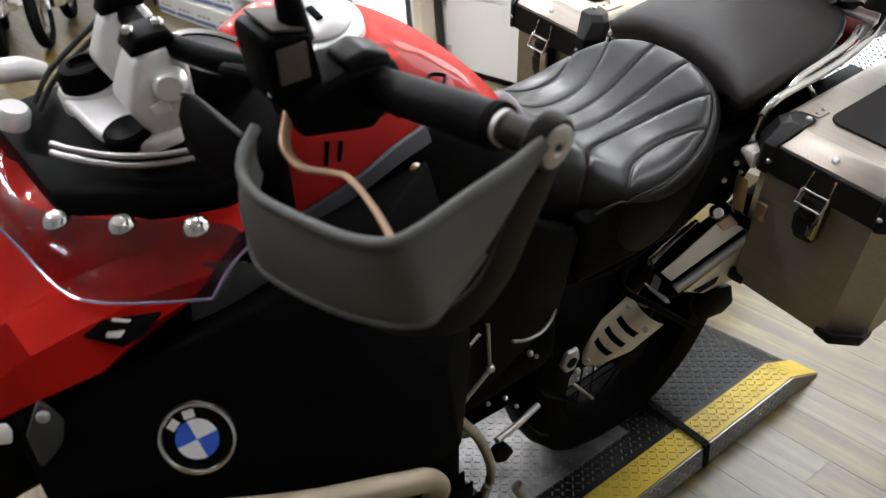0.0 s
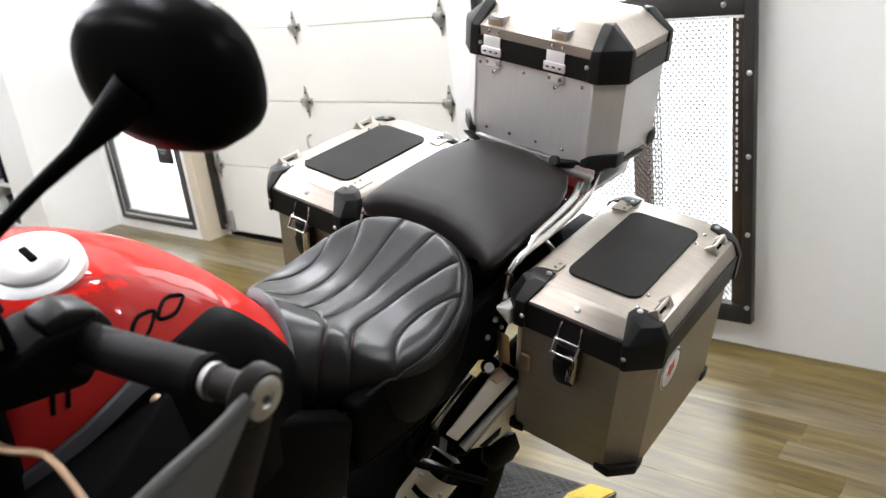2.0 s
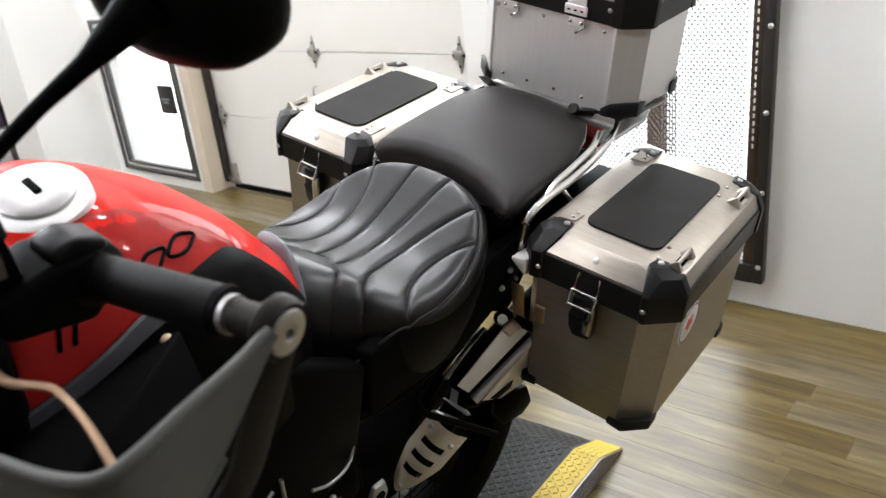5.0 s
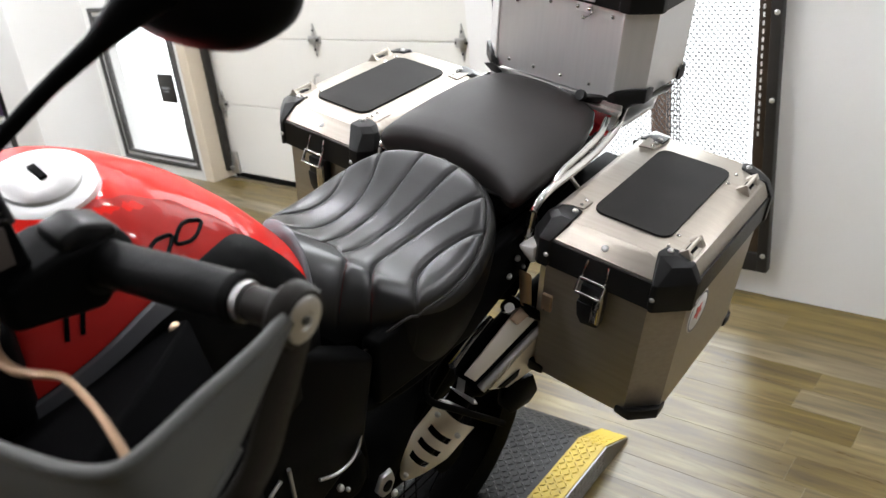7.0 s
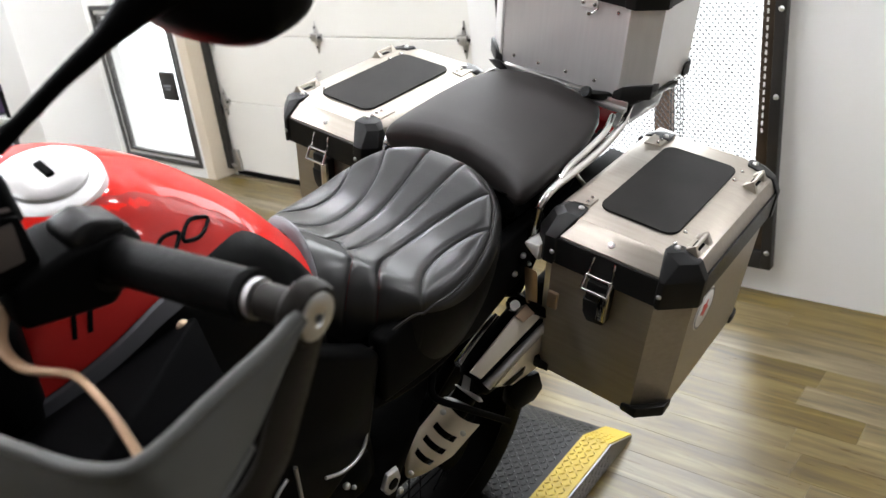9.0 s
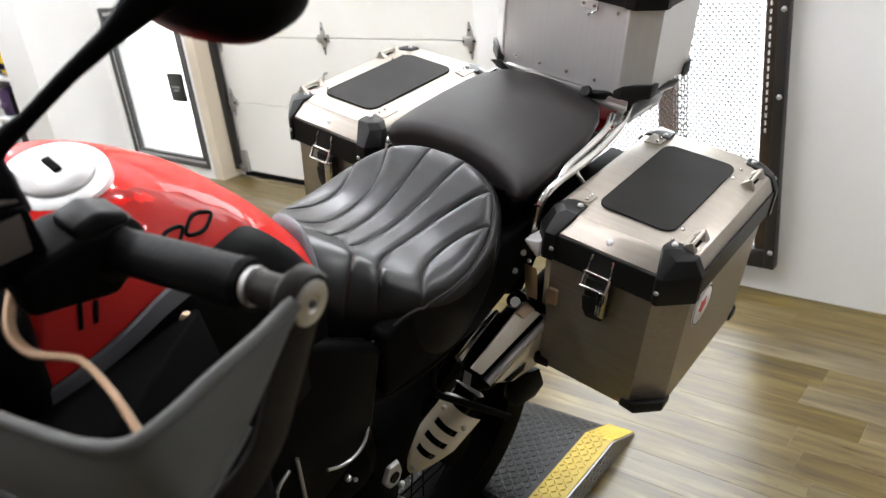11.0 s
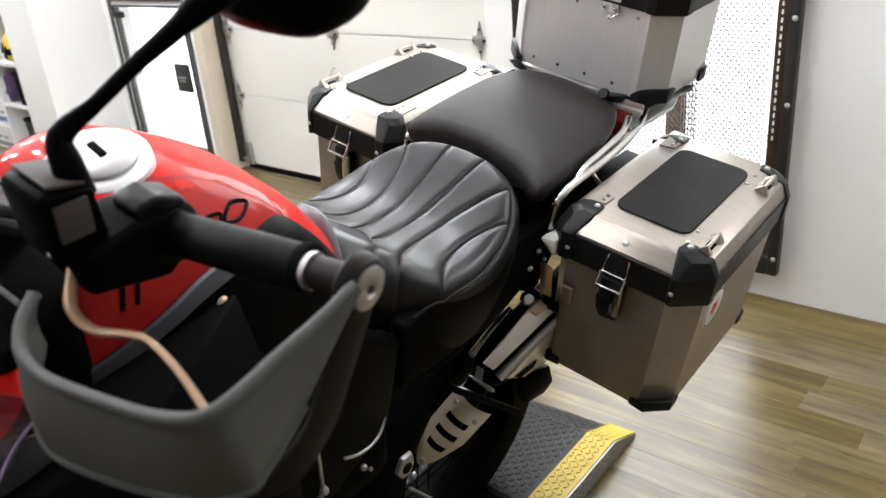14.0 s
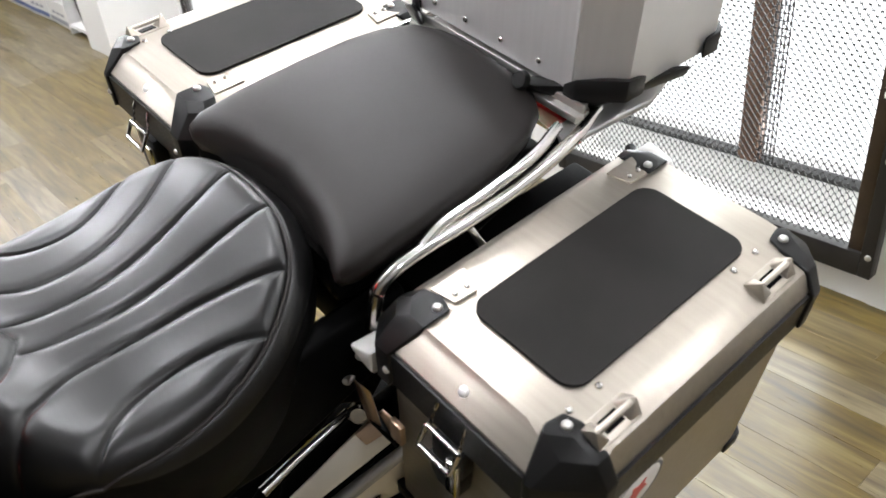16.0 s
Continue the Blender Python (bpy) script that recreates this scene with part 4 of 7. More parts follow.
# --- flank, side panel, frame and engine block, mostly in the dark ---
def body():
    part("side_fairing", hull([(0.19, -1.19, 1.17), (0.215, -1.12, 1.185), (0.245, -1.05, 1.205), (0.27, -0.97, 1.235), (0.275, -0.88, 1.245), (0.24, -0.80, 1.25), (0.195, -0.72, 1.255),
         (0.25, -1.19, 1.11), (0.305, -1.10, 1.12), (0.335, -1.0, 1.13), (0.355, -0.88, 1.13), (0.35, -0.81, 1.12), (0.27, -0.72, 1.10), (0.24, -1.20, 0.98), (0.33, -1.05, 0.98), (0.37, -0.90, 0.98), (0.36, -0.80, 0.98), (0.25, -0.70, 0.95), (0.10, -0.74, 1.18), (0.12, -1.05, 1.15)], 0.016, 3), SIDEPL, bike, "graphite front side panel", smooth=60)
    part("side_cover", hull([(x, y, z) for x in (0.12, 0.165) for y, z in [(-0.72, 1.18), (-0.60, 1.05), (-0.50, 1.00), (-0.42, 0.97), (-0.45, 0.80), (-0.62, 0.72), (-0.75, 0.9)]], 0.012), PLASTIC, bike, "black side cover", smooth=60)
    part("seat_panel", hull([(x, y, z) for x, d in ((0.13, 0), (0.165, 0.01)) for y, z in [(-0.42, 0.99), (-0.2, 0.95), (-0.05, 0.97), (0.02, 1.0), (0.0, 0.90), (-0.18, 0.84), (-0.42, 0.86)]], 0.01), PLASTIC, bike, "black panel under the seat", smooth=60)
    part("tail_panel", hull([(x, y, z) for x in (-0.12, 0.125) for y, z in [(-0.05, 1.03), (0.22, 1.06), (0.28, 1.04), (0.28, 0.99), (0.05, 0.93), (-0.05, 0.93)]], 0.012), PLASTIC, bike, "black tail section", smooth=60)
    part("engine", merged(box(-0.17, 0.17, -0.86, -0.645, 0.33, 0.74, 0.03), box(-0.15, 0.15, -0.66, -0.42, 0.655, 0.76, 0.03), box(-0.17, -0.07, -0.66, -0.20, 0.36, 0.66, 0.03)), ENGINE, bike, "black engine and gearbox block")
    for s in (1, -1):
        part("cylinder", hull([(s * x, y, z) for x in (0.15, 0.36) for y, z in [(-0.92, 0.48), (-0.72, 0.48), (-0.70, 0.62), (-0.92, 0.64)]], 0.02), ENGINE, bike, "black boxer cylinder")
        for k in range(7):
            part("cooling_fin", box(s * 0.18 + k * s * 0.022 - 0.002, s * 0.18 + k * s * 0.022 + 0.002, -0.94, -0.69, 0.465, 0.655, 0.002), ENGINE, bike)
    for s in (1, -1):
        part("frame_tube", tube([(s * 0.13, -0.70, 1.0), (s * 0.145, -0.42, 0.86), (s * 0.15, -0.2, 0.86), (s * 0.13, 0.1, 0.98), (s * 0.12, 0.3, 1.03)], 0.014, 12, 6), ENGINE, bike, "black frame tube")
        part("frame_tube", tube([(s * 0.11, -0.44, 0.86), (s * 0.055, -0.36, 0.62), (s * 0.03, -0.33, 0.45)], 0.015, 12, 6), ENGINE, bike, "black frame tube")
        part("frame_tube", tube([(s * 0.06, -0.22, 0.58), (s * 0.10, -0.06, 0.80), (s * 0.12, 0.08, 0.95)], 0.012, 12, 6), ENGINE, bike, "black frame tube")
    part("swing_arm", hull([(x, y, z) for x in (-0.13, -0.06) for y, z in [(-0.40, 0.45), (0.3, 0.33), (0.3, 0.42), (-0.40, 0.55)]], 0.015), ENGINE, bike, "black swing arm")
    part("rear_shock", merged(rod((0.0, -0.16, 0.55), (0.0, -0.10, 0.88), 0.022), tube([(0.034 * math.cos(0.9 * k), -0.16 + 0.06 * k / 48 + 0.034 * math.sin(0.9 * k), 0.57 + 0.0058 * k) for k in range(50)], 0.006, 8, 3)), YELLOW, bike, "yellow coil spring shock")


body()


def wheel(y, r, name, width):
    c = Vector((0, y, 0.055 + r))
    w = new(name)
    w.parent = bike
    w.matrix_basis = Matrix.Translation(c) @ pose(0, 0, 0, 0, 90, 0)
    prof = [(r - 0.10, -width * 0.42), (r - 0.05, -width * 0.52), (r - 0.015, -width * 0.42), (r, -width * 0.15), (r, width * 0.15), (r - 0.015, width * 0.42), (r - 0.05, width * 0.52), (r - 0.10, width * 0.42), (r - 0.10, -width * 0.42)]
    sides = 64
    part("tyre", loft([[(q * math.cos(2 * math.pi * j / sides), q * math.sin(2 * math.pi * j / sides), z) for j in range(sides)] for q, z in prof], False), RUBBER, w, "black tyre", smooth=50)
    part("rim", loft([[(q * math.cos(2 * math.pi * j / sides), q * math.sin(2 * math.pi * j / sides), z) for j in range(sides)] for q, z in [(r - 0.085, -width * 0.4), (r - 0.105, -width * 0.42), (r - 0.125, -width * 0.2), (r - 0.125, width * 0.2), (r - 0.105, width * 0.42), (r - 0.085, width * 0.4), (r - 0.085, -width * 0.4)]], False), ENGINE, w, "black rim")
    part("hub", lathe([(0.001, -0.06), (0.05, -0.06), (0.05, 0.06), (0.001, 0.06)], 24), ENGINE, w, "black hub")
    for k in range(24):
        a = 2 * math.pi * k / 24
        b = a + (0.25 if k % 2 else -0.25)
        part("spoke", rod((0.048 * math.cos(b), 0.048 * math.sin(b), 0.045 if k % 4 < 2 else -0.045), ((r - 0.12) * math.cos(a), (r - 0.12) * math.sin(a), 0.0), 0.002, 6), ENGINE, w)


wheel(-0.08, 0.31, "rear_wheel", 0.14)
wheel(-1.52, 0.33, "front_wheel", 0.11)


# --- exhaust, heat shields and bracket ---
def exhaust():
    # Pipe coloured black to paint the shade inside the shield's slots.
    e = part("exhaust_pipe", tube([(-0.05, -0.75, 0.32), (-0.05, -0.44, 0.32), (0.03, -0.25, 0.42), (0.095, -0.17, 0.55), (0.13, -0.12, 0.67), (0.15, 0.0, 0.76)], 0.024, 16, 8), ENGINE, bike, "exhaust pipe, coloured black so the shield slots look shaded")
    # slotted shield on the pipe
    a, b = Vector((0.100, -0.293, 0.512)), Vector((0.176, -0.238, 0.692))
    way = (b - a).normalized()
    out = Vector((0.42, -0.68, 0.60))
    out = (out - way * out.dot(way)).normalized()
    across = way.cross(out).normalized()
    m = Matrix((across, way, out)).transposed().to_4x4()
    m.translation = a
    L = (b - a).length
    bm = bmesh.new()
    cols, rows = 14, 60
    slots = [(0.29, 0.36), (0.49, 0.56), (0.69, 0.76)]

    def width(t):
        return 0.014 + 0.027 * min(1, t * 2.0) ** 0.7

    grid = [[bm.verts.new((width(r / rows) * (2 * c / cols - 1), L * r / rows, -0.018 * (2 * c / cols - 1) ** 2)) for c in range(cols + 1)] for r in range(rows + 1)]
    for r in range(rows):
        for c in range(cols):
            mid = (r + 0.5) / rows
            if any(s0 < mid < s1 for s0, s1 in slots) and 3 <= c <= 10:
                continue
            bm.faces.new((grid[r][c], grid[r][c + 1], grid[r + 1][c + 1], grid[r + 1][c]))
    bmesh.ops.solidify(bm, geom=bm.faces[:], thickness=0.002)
    sh = part("heat_shield", bm, SHIELD, bike, "slotted heat-stained steel shield", at=m)
    for x, t in ((0.0, 0.09), (-0.026, 0.93), (0.026, 0.88)):
        part("shield_bolt", bolt_mesh(0.006, 0.005), GALV, sh, at=pose(x, L * t, 0.001))
    # muffler with its stepped polished cover
    p, q = Vector((0.148, -0.168, 0.702)), Vector((0.178, 0.10, 0.800))
    way = (q - p).normalized()
    out = Vector((1, 0, 0.45))
    out = (out - way * out.dot(way)).normalized()
    up = out.cross(way).normalized()
    rings = []
    for t, s in ((0, 0.6), (0.04, 0.85), (0.15, 1.0), (0.6, 1.05), (0.95, 1.0), (1.0, 0.8)):
        c = p + (q - p) * t
        rings.append([tuple(c + out * 0.036 * s * math.cos(k * math.pi / 14) + up * 0.050 * s * math.sin(k * math.pi / 14)) for k in range(28)])
    mf = part("muffler", loft(rings), ENGINE, bike, "black muffler body")

    def plate(name, pts, mat, label, thick=0.006):
        n = Vector((0.75, -0.35, 0.56)) * thick
        return part(name, hull([p for a in pts for p in (a, tuple(Vector(a) - n))], 0.0012), mat, mf, label, smooth=40)

    plate("cover_strip", [(0.156, -0.180, 0.744), (0.174, -0.170, 0.731), (0.213, -0.046, 0.820), (0.183, -0.060, 0.842)], SHIELD, "polished cover strip")
    plate("strip_step", [(0.183, -0.085, 0.832), (0.198, -0.080, 0.822), (0.212, -0.040, 0.842), (0.190, -0.046, 0.852)], BRONZE, "tinted step plate", 0.008)
    part("cover_tube", tube([(0.184, -0.167, 0.716), (0.203, -0.095, 0.761), (0.222, -0.02, 0.806)], 0.0095, 14, 6), CAST, mf, "polished round cover edge")
    plate("slot_strip", [(0.180, -0.155, 0.729), (0.184, -0.152, 0.726), (0.218, -0.034, 0.806), (0.213, -0.037, 0.812)], PLASTIC, "dark slot")
    plate("lower_cover", [(0.192, -0.150, 0.706), (0.221, -0.030, 0.786), (0.224, 0.018, 0.726), (0.205, -0.020, 0.668), (0.192, -0.085, 0.662)], SHIELD, "tinted lower cover")
    # Dark plates put on as the blotchy reflections in the lower cover.
    plate("cover_reflection", [(0.1955, -0.128, 0.696), (0.2105, -0.075, 0.716), (0.2065, -0.075, 0.693), (0.198, -0.106, 0.680)], PLASTIC, "dark plate standing for a reflection", 0.004)
    plate("cover_reflection", [(0.2215, -0.028, 0.752), (0.2265, 0.004, 0.752), (0.2235, -0.006, 0.735)], PLASTIC, "dark plate standing for a reflection", 0.004)
    part("front_clamp", merged(hull([(0.120, -0.176, 0.690), (0.128, -0.168, 0.672), (0.190, -0.176, 0.686), (0.186, -0.184, 0.704), (0.126, -0.190, 0.704), (0.188, -0.192, 0.696)], 0.004), hull([(0.140, -0.178, 0.728), (0.158, -0.180, 0.730), (0.160, -0.186, 0.700), (0.140, -0.184, 0.700)], 0.003)), CAST, mf, "silver front clamp")
    part("shield_mount", hull([(0.110, -0.205, 0.675), (0.165, -0.205, 0.682), (0.172, -0.180, 0.664), (0.118, -0.180, 0.655), (0.14, -0.20, 0.650)], 0.005), CAST, mf, "silver shield mount")
    for y, z, x in ((-0.140, 0.733, 0.190), (-0.122, 0.744, 0.196)):
        part("clamp_bolt", bolt_mesh(0.006, 0.004), GALV, mf, at=look((x, y, z), (x + 0.75, y - 0.35, z + 0.56)) @ pose(0, 0, 0, 180, 0, 0))
    part("ring_bolt", lathe([(0.0005, 0.006), (0.010, 0.006), (0.014, 0.002), (0.014, -0.008), (0.0005, -0.008)], 20), CHROME, mf, "round silver bolt", at=look((0.166, -0.066, 0.838), (0.80, -0.60, 1.3)) @ pose(0, 0, 0, 180, 0, 0))
    part("guard_cap", hull([(0.200, -0.070, 0.668), (0.212, -0.018, 0.660), (0.214, 0.004, 0.600), (0.204, -0.010, 0.566), (0.196, -0.066, 0.572), (0.190, -0.100, 0.640), (0.160, -0.060, 0.655), (0.160, -0.010, 0.640), (0.160, -0.02, 0.575), (0.160, -0.07, 0.585)], 0.006), PLASTIC, bike, "black lower guard")
    part("cross_bar", tube([(0.150, -0.284, 0.824), (0.168, -0.300, 0.785), (0.196, -0.236, 0.722), (0.222, -0.138, 0.626)], 0.0065, 10, 6), PLASTIC, bike, "black cross bar")
    part("stay_bar", tube([(0.137, -0.196, 0.766), (0.128, -0.128, 0.772), (0.122, -0.056, 0.780)], 0.0075, 14, 4), CHROME, bike, "slim polished stay bar")


exhaust()


# --- foot controls, brackets, stand ---
def controls():
    part("rear_peg_bracket", hull([(0.14, -0.10, 0.86), (0.158, -0.07, 0.88), (0.16, 0.03, 0.985), (0.145, 0.06, 0.98), (0.15, 0.02, 0.90), (0.16, -0.05, 0.84), (0.172, -0.05, 0.86), (0.172, 0.02, 0.95)], 0.006), ENGINE, bike, "black cast bracket under the seat")
    for x, y, z, d in ((0.168, -0.055, 0.945, 0.006), (0.172, -0.035, 0.965, 0.005), (0.166, -0.075, 0.915, 0.006), (0.176, -0.045, 0.925, 0.004)):
        part("bracket_bolt", lathe([(0.0005, 0.006), (d * 0.6, 0.006), (d, 0.002), (d, -0.012), (0.0005, -0.012)], 14), GALV, bike, at=look((x, y, z), (0.8, -1.0, 1.6)) @ pose(0, 0, 0, 180, 0, 0))
    part("hook", hull([(0.178, -0.074, 0.990), (0.205, -0.066, 0.990), (0.206, -0.030, 0.994), (0.180, -0.006, 0.985), (0.178, -0.070, 0.982), (0.205, -0.066, 0.955), (0.206, -0.030, 0.955), (0.182, -0.008, 0.950)], 0.003), WHITEST, bike, "pale plastic hook plate")
    part("pannier_mount", hull([(0.186, -0.082, 0.950), (0.214, -0.076, 0.944), (0.216, -0.066, 0.862), (0.192, -0.072, 0.858), (0.190, -0.060, 0.90)], 0.004), BRONZE, bike, "tinted metal mount plate")
    part("mount_tab", box(0.232, 0.252, -0.068, -0.060, 0.872, 0.906, 0.002), BRONZE, bike, "small tinted tab")
    part("mount_arm", hull([(0.13, -0.05, 0.86), (0.20, -0.075, 0.872), (0.235, -0.066, 0.868), (0.235, -0.060, 0.835), (0.20, -0.05, 0.82), (0.13, -0.03, 0.82)], 0.006), ENGINE, bike, "black pannier mount arm")
    part("pedal_pad", hull([(x, y, z) for x in (0.192, 0.212) for y, z in ((-0.612, 0.612), (-0.590, 0.622), (-0.572, 0.588), (-0.590, 0.572), (-0.610, 0.585))], 0.004), RUBBER, bike, "black rubber pedal pad")
    part("shift_lever", tube([(0.200, -0.604, 0.634), (0.190, -0.548, 0.624), (0.176, -0.490, 0.614)], 0.0062, 8, 4), CAST, bike, "silver shift lever")
    part("link_rod", tube([(0.168, -0.620, 0.882), (0.172, -0.644, 0.872), (0.174, -0.652, 0.852), (0.172, -0.656, 0.79)], 0.0032, 8, 5), CAST, bike, "thin silver linkage rod")
    part("link_rod", rod((0.170, -0.606, 0.895), (0.172, -0.601, 0.793), 0.0032, 8), CAST, bike, "thin silver linkage rod")
    part("link_rod", rod((0.174, -0.600, 0.795), (0.176, -0.663, 0.748), 0.0042, 8), CAST, bike, "thin silver linkage rod")
    part("link_bolt", bolt_mesh(0.008, 0.008), CAST, bike, at=pose(0.172, -0.601, 0.793, 0, 60, 0))
    part("drain_hose", tube([(0.170, -0.554, 0.822), (0.172, -0.525, 0.808), (0.172, -0.495, 0.806), (0.168, -0.472, 0.814), (0.162, -0.458, 0.832)], 0.003, 8, 6), CAST, bike, "thin pale hose")
    pl = hull([(0.165, -0.438, 0.676), (0.165, -0.425, 0.704), (0.165, -0.398, 0.700), (0.165, -0.392, 0.672), (0.165, -0.402, 0.646), (0.165, -0.425, 0.650), (0.174, -0.436, 0.676), (0.174, -0.424, 0.702), (0.174, -0.400, 0.698), (0.174, -0.394, 0.672), (0.174, -0.404, 0.648), (0.174, -0.424, 0.652)], 0.002)
    fp = part("peg_plate", pl, CAST, bike, "small silver peg plate")
    part("plate_hole", rod((0.1735, -0.414, 0.674), (0.1765, -0.414, 0.674), 0.011, 16), PLASTIC, fp)
    part("plate_bolt", bolt_mesh(0.007, 0.006), GALV, fp, at=pose(0.174, -0.398, 0.640, 0, 80, 0))
    part("stand_spring", rod((0.172, -0.402, 0.606), (0.168, -0.332, 0.502), 0.003, 8), CAST, bike, "thin silver spring rod")
    part("peg_arm", hull([(0.15, -0.47, 0.62), (0.20, -0.45, 0.63), (0.21, -0.42, 0.60), (0.19, -0.40, 0.58), (0.14, -0.44, 0.56)], 0.006), ENGINE, bike, "black peg arm")
    for x, y, z, d in ((0.176, -0.52, 0.775, 0.006), (0.176, -0.505, 0.757, 0.004), (0.182, -0.61, 0.72, 0.004), (0.178, -0.57, 0.70, 0.005), (0.18, -0.545, 0.66, 0.004)):
        part("cover_bolt", bolt_mesh(d, 0.005), GALV, bike, at=look((x, y, z), (0.8, -1.0, 1.6)) @ pose(0, 0, 0, 180, 0, 0))
    st = part("side_stand", tube([(0.15, -0.50, 0.33), (0.22, -0.46, 0.18), (0.30, -0.42, 0.012)], 0.013, 10, 4), GALV, bike, "steel side stand, folded out")
    part("stand_foot", hull([(0.27, -0.45, 0.0), (0.34, -0.45, 0.0), (0.34, -0.38, 0.0), (0.27, -0.38, 0.0), (0.28, -0.44, 0.014), (0.33, -0.44, 0.014), (0.33, -0.39, 0.014), (0.28, -0.39, 0.014)], 0.002), GALV, st)
    part("crash_bar", tube([(0.20, -1.24, 1.06), (0.31, -1.13, 1.10), (0.385, -1.015, 1.105), (0.415, -0.92, 1.085), (0.415, -0.88, 1.055), (0.40, -0.865, 0.99), (0.33, -0.88, 0.80), (0.22, -0.9, 0.55)], 0.0125, 14, 8), CHAMPAGNE, bike, "pale champagne crash bar")
    part("guard_tube", tube([(0.215, -0.715, 0.83), (0.220, -0.695, 0.787), (0.220, -0.656, 0.703), (0.220, -0.630, 0.590), (0.220, -0.653, 0.530), (0.20, -0.70, 0.46)], 0.0085, 12, 6), GALV, bike, "slim grey guard tube")
    part("tube_boss", hull([(0.19, -0.685, 0.735), (0.215, -0.660, 0.735), (0.215, -0.650, 0.705), (0.19, -0.675, 0.700), (0.205, -0.690, 0.715)], 0.004), CAST, bike, "cast tube boss")
    part("brake_hose", tube([(0.165, -0.55, 0.66), (0.18, -0.5, 0.55), (0.17, -0.45, 0.48)], 0.004, 8, 6), RUBBER, bike, "black hose")
    for (x, y, z), l in (((0.1655, -0.186, 0.962), 0.012), ((0.1560, -0.224, 0.946), 0.020)):
        part("seat_lock", tube([(x + 0.004, y + l, z + l * 0.45), (x + 0.006, y, z + 0.002), (x + 0.003, y - l, z - l * 0.35)], [0.003, 0.006, 0.003], 10, 4), CHROME, bike, "small chrome lock")


controls()


# --- grab rails, rack and tail ---
def rails():
    for s in (1, -1):
        part("grab_rail", tube([(s * 0.150, -0.030, 0.958), (s * 0.170, -0.036, 0.985), (s * 0.175, -0.034, 1.015), (s * 0.176, -0.028, 1.042), (s * 0.1775, -0.008, 1.056), (s * 0.178, 0.03, 1.062), (s * 0.178, 0.095, 1.063), (s * 0.176, 0.176, 1.068), (s * 0.170, 0.258, 1.080), (s * 0.150, 0.33, 1.088)], 0.0082, 14, 8), CHROME, bike, "polished tubular grab rail")
        part("grab_rail", tube([(s * 0.176, 0.030, 1.064), (s * 0.170, 0.065, 1.073), (s * 0.168, 0.125, 1.078), (s * 0.166, 0.20, 1.088), (s * 0.150, 0.26, 1.094)], 0.0068, 14, 8), CHROME, bike, "polished tubular grab rail")
        part("rack_arm", hull([(s * 0.138, 0.27, 1.085), (s * 0.165, 0.255, 1.075), (s * 0.18, 0.40, 1.085), (s * 0.15, 0.50, 1.09), (s * 0.138, 0.27, 1.075), (s * 0.165, 0.255, 1.066), (s * 0.18, 0.40, 1.076), (s * 0.15, 0.50, 1.08)], 0.003), CAST, bike, "cast rack arm")
        part("pannier_rail", tube([(s * 0.17, -0.02, 0.98), (s * 0.195, 0.04, 0.99), (s * 0.20, 0.2, 1.005), (s * 0.19, 0.36, 1.0), (s * 0.15, 0.42, 0.98)], 0.008, 12, 8), ENGINE, bike, "black pannier rail")
        part("rail_stay", rod((s * 0.16, 0.10, 1.05), (s * 0.20, 0.12, 0.995), 0.006), CHROME, bike)
        part("rail_block", box(s * 0.19 - 0.014, s * 0.19 + 0.014, 0.14, 0.22, 0.945, 1.005, 0.006), PLASTIC, bike, "black mount block")
        # Filler block added to keep the gap under the rail dark.
        part("rail_filler", box(s * 0.156 - 0.036, s * 0.156 + 0.036, 0.03, 0.34, 0.90, 0.985, 0.006), PLASTIC, bike, "black filler block beside the tail")
    part("rack_plate", prism(rounded(-0.13, 0.15, 0.29, 0.52, 0.03), 1.092, 1.102, 0.002), CAST, bike, "cast luggage rack plate")
    part("rack_front", merged(box(-0.14, 0.165, 0.272, 0.288, 1.098, 1.108, 0.002), box(-0.14, 0.165, 0.283, 0.288, 1.100, 1.118, 0.002)), GALV, bike, "steel rack front edge")
    part("tail_light", hull([(x, y, z) for x in (0.0, 0.115) for y, z in [(0.345, 0.995), (0.42, 1.01), (0.42, 1.06), (0.325, 1.045)]], 0.008), REDLENS, bike, "red tail light")
    part("indicator", hull([(0.20, 0.34, 1.02), (0.25, 0.33, 1.025), (0.25, 0.37, 1.025), (0.20, 0.38, 1.02), (0.20, 0.34, 1.045), (0.25, 0.335, 1.05), (0.25, 0.365, 1.05), (0.20, 0.38, 1.045)], 0.006), WHITEST, bike, "clear indicator lens")


rails()


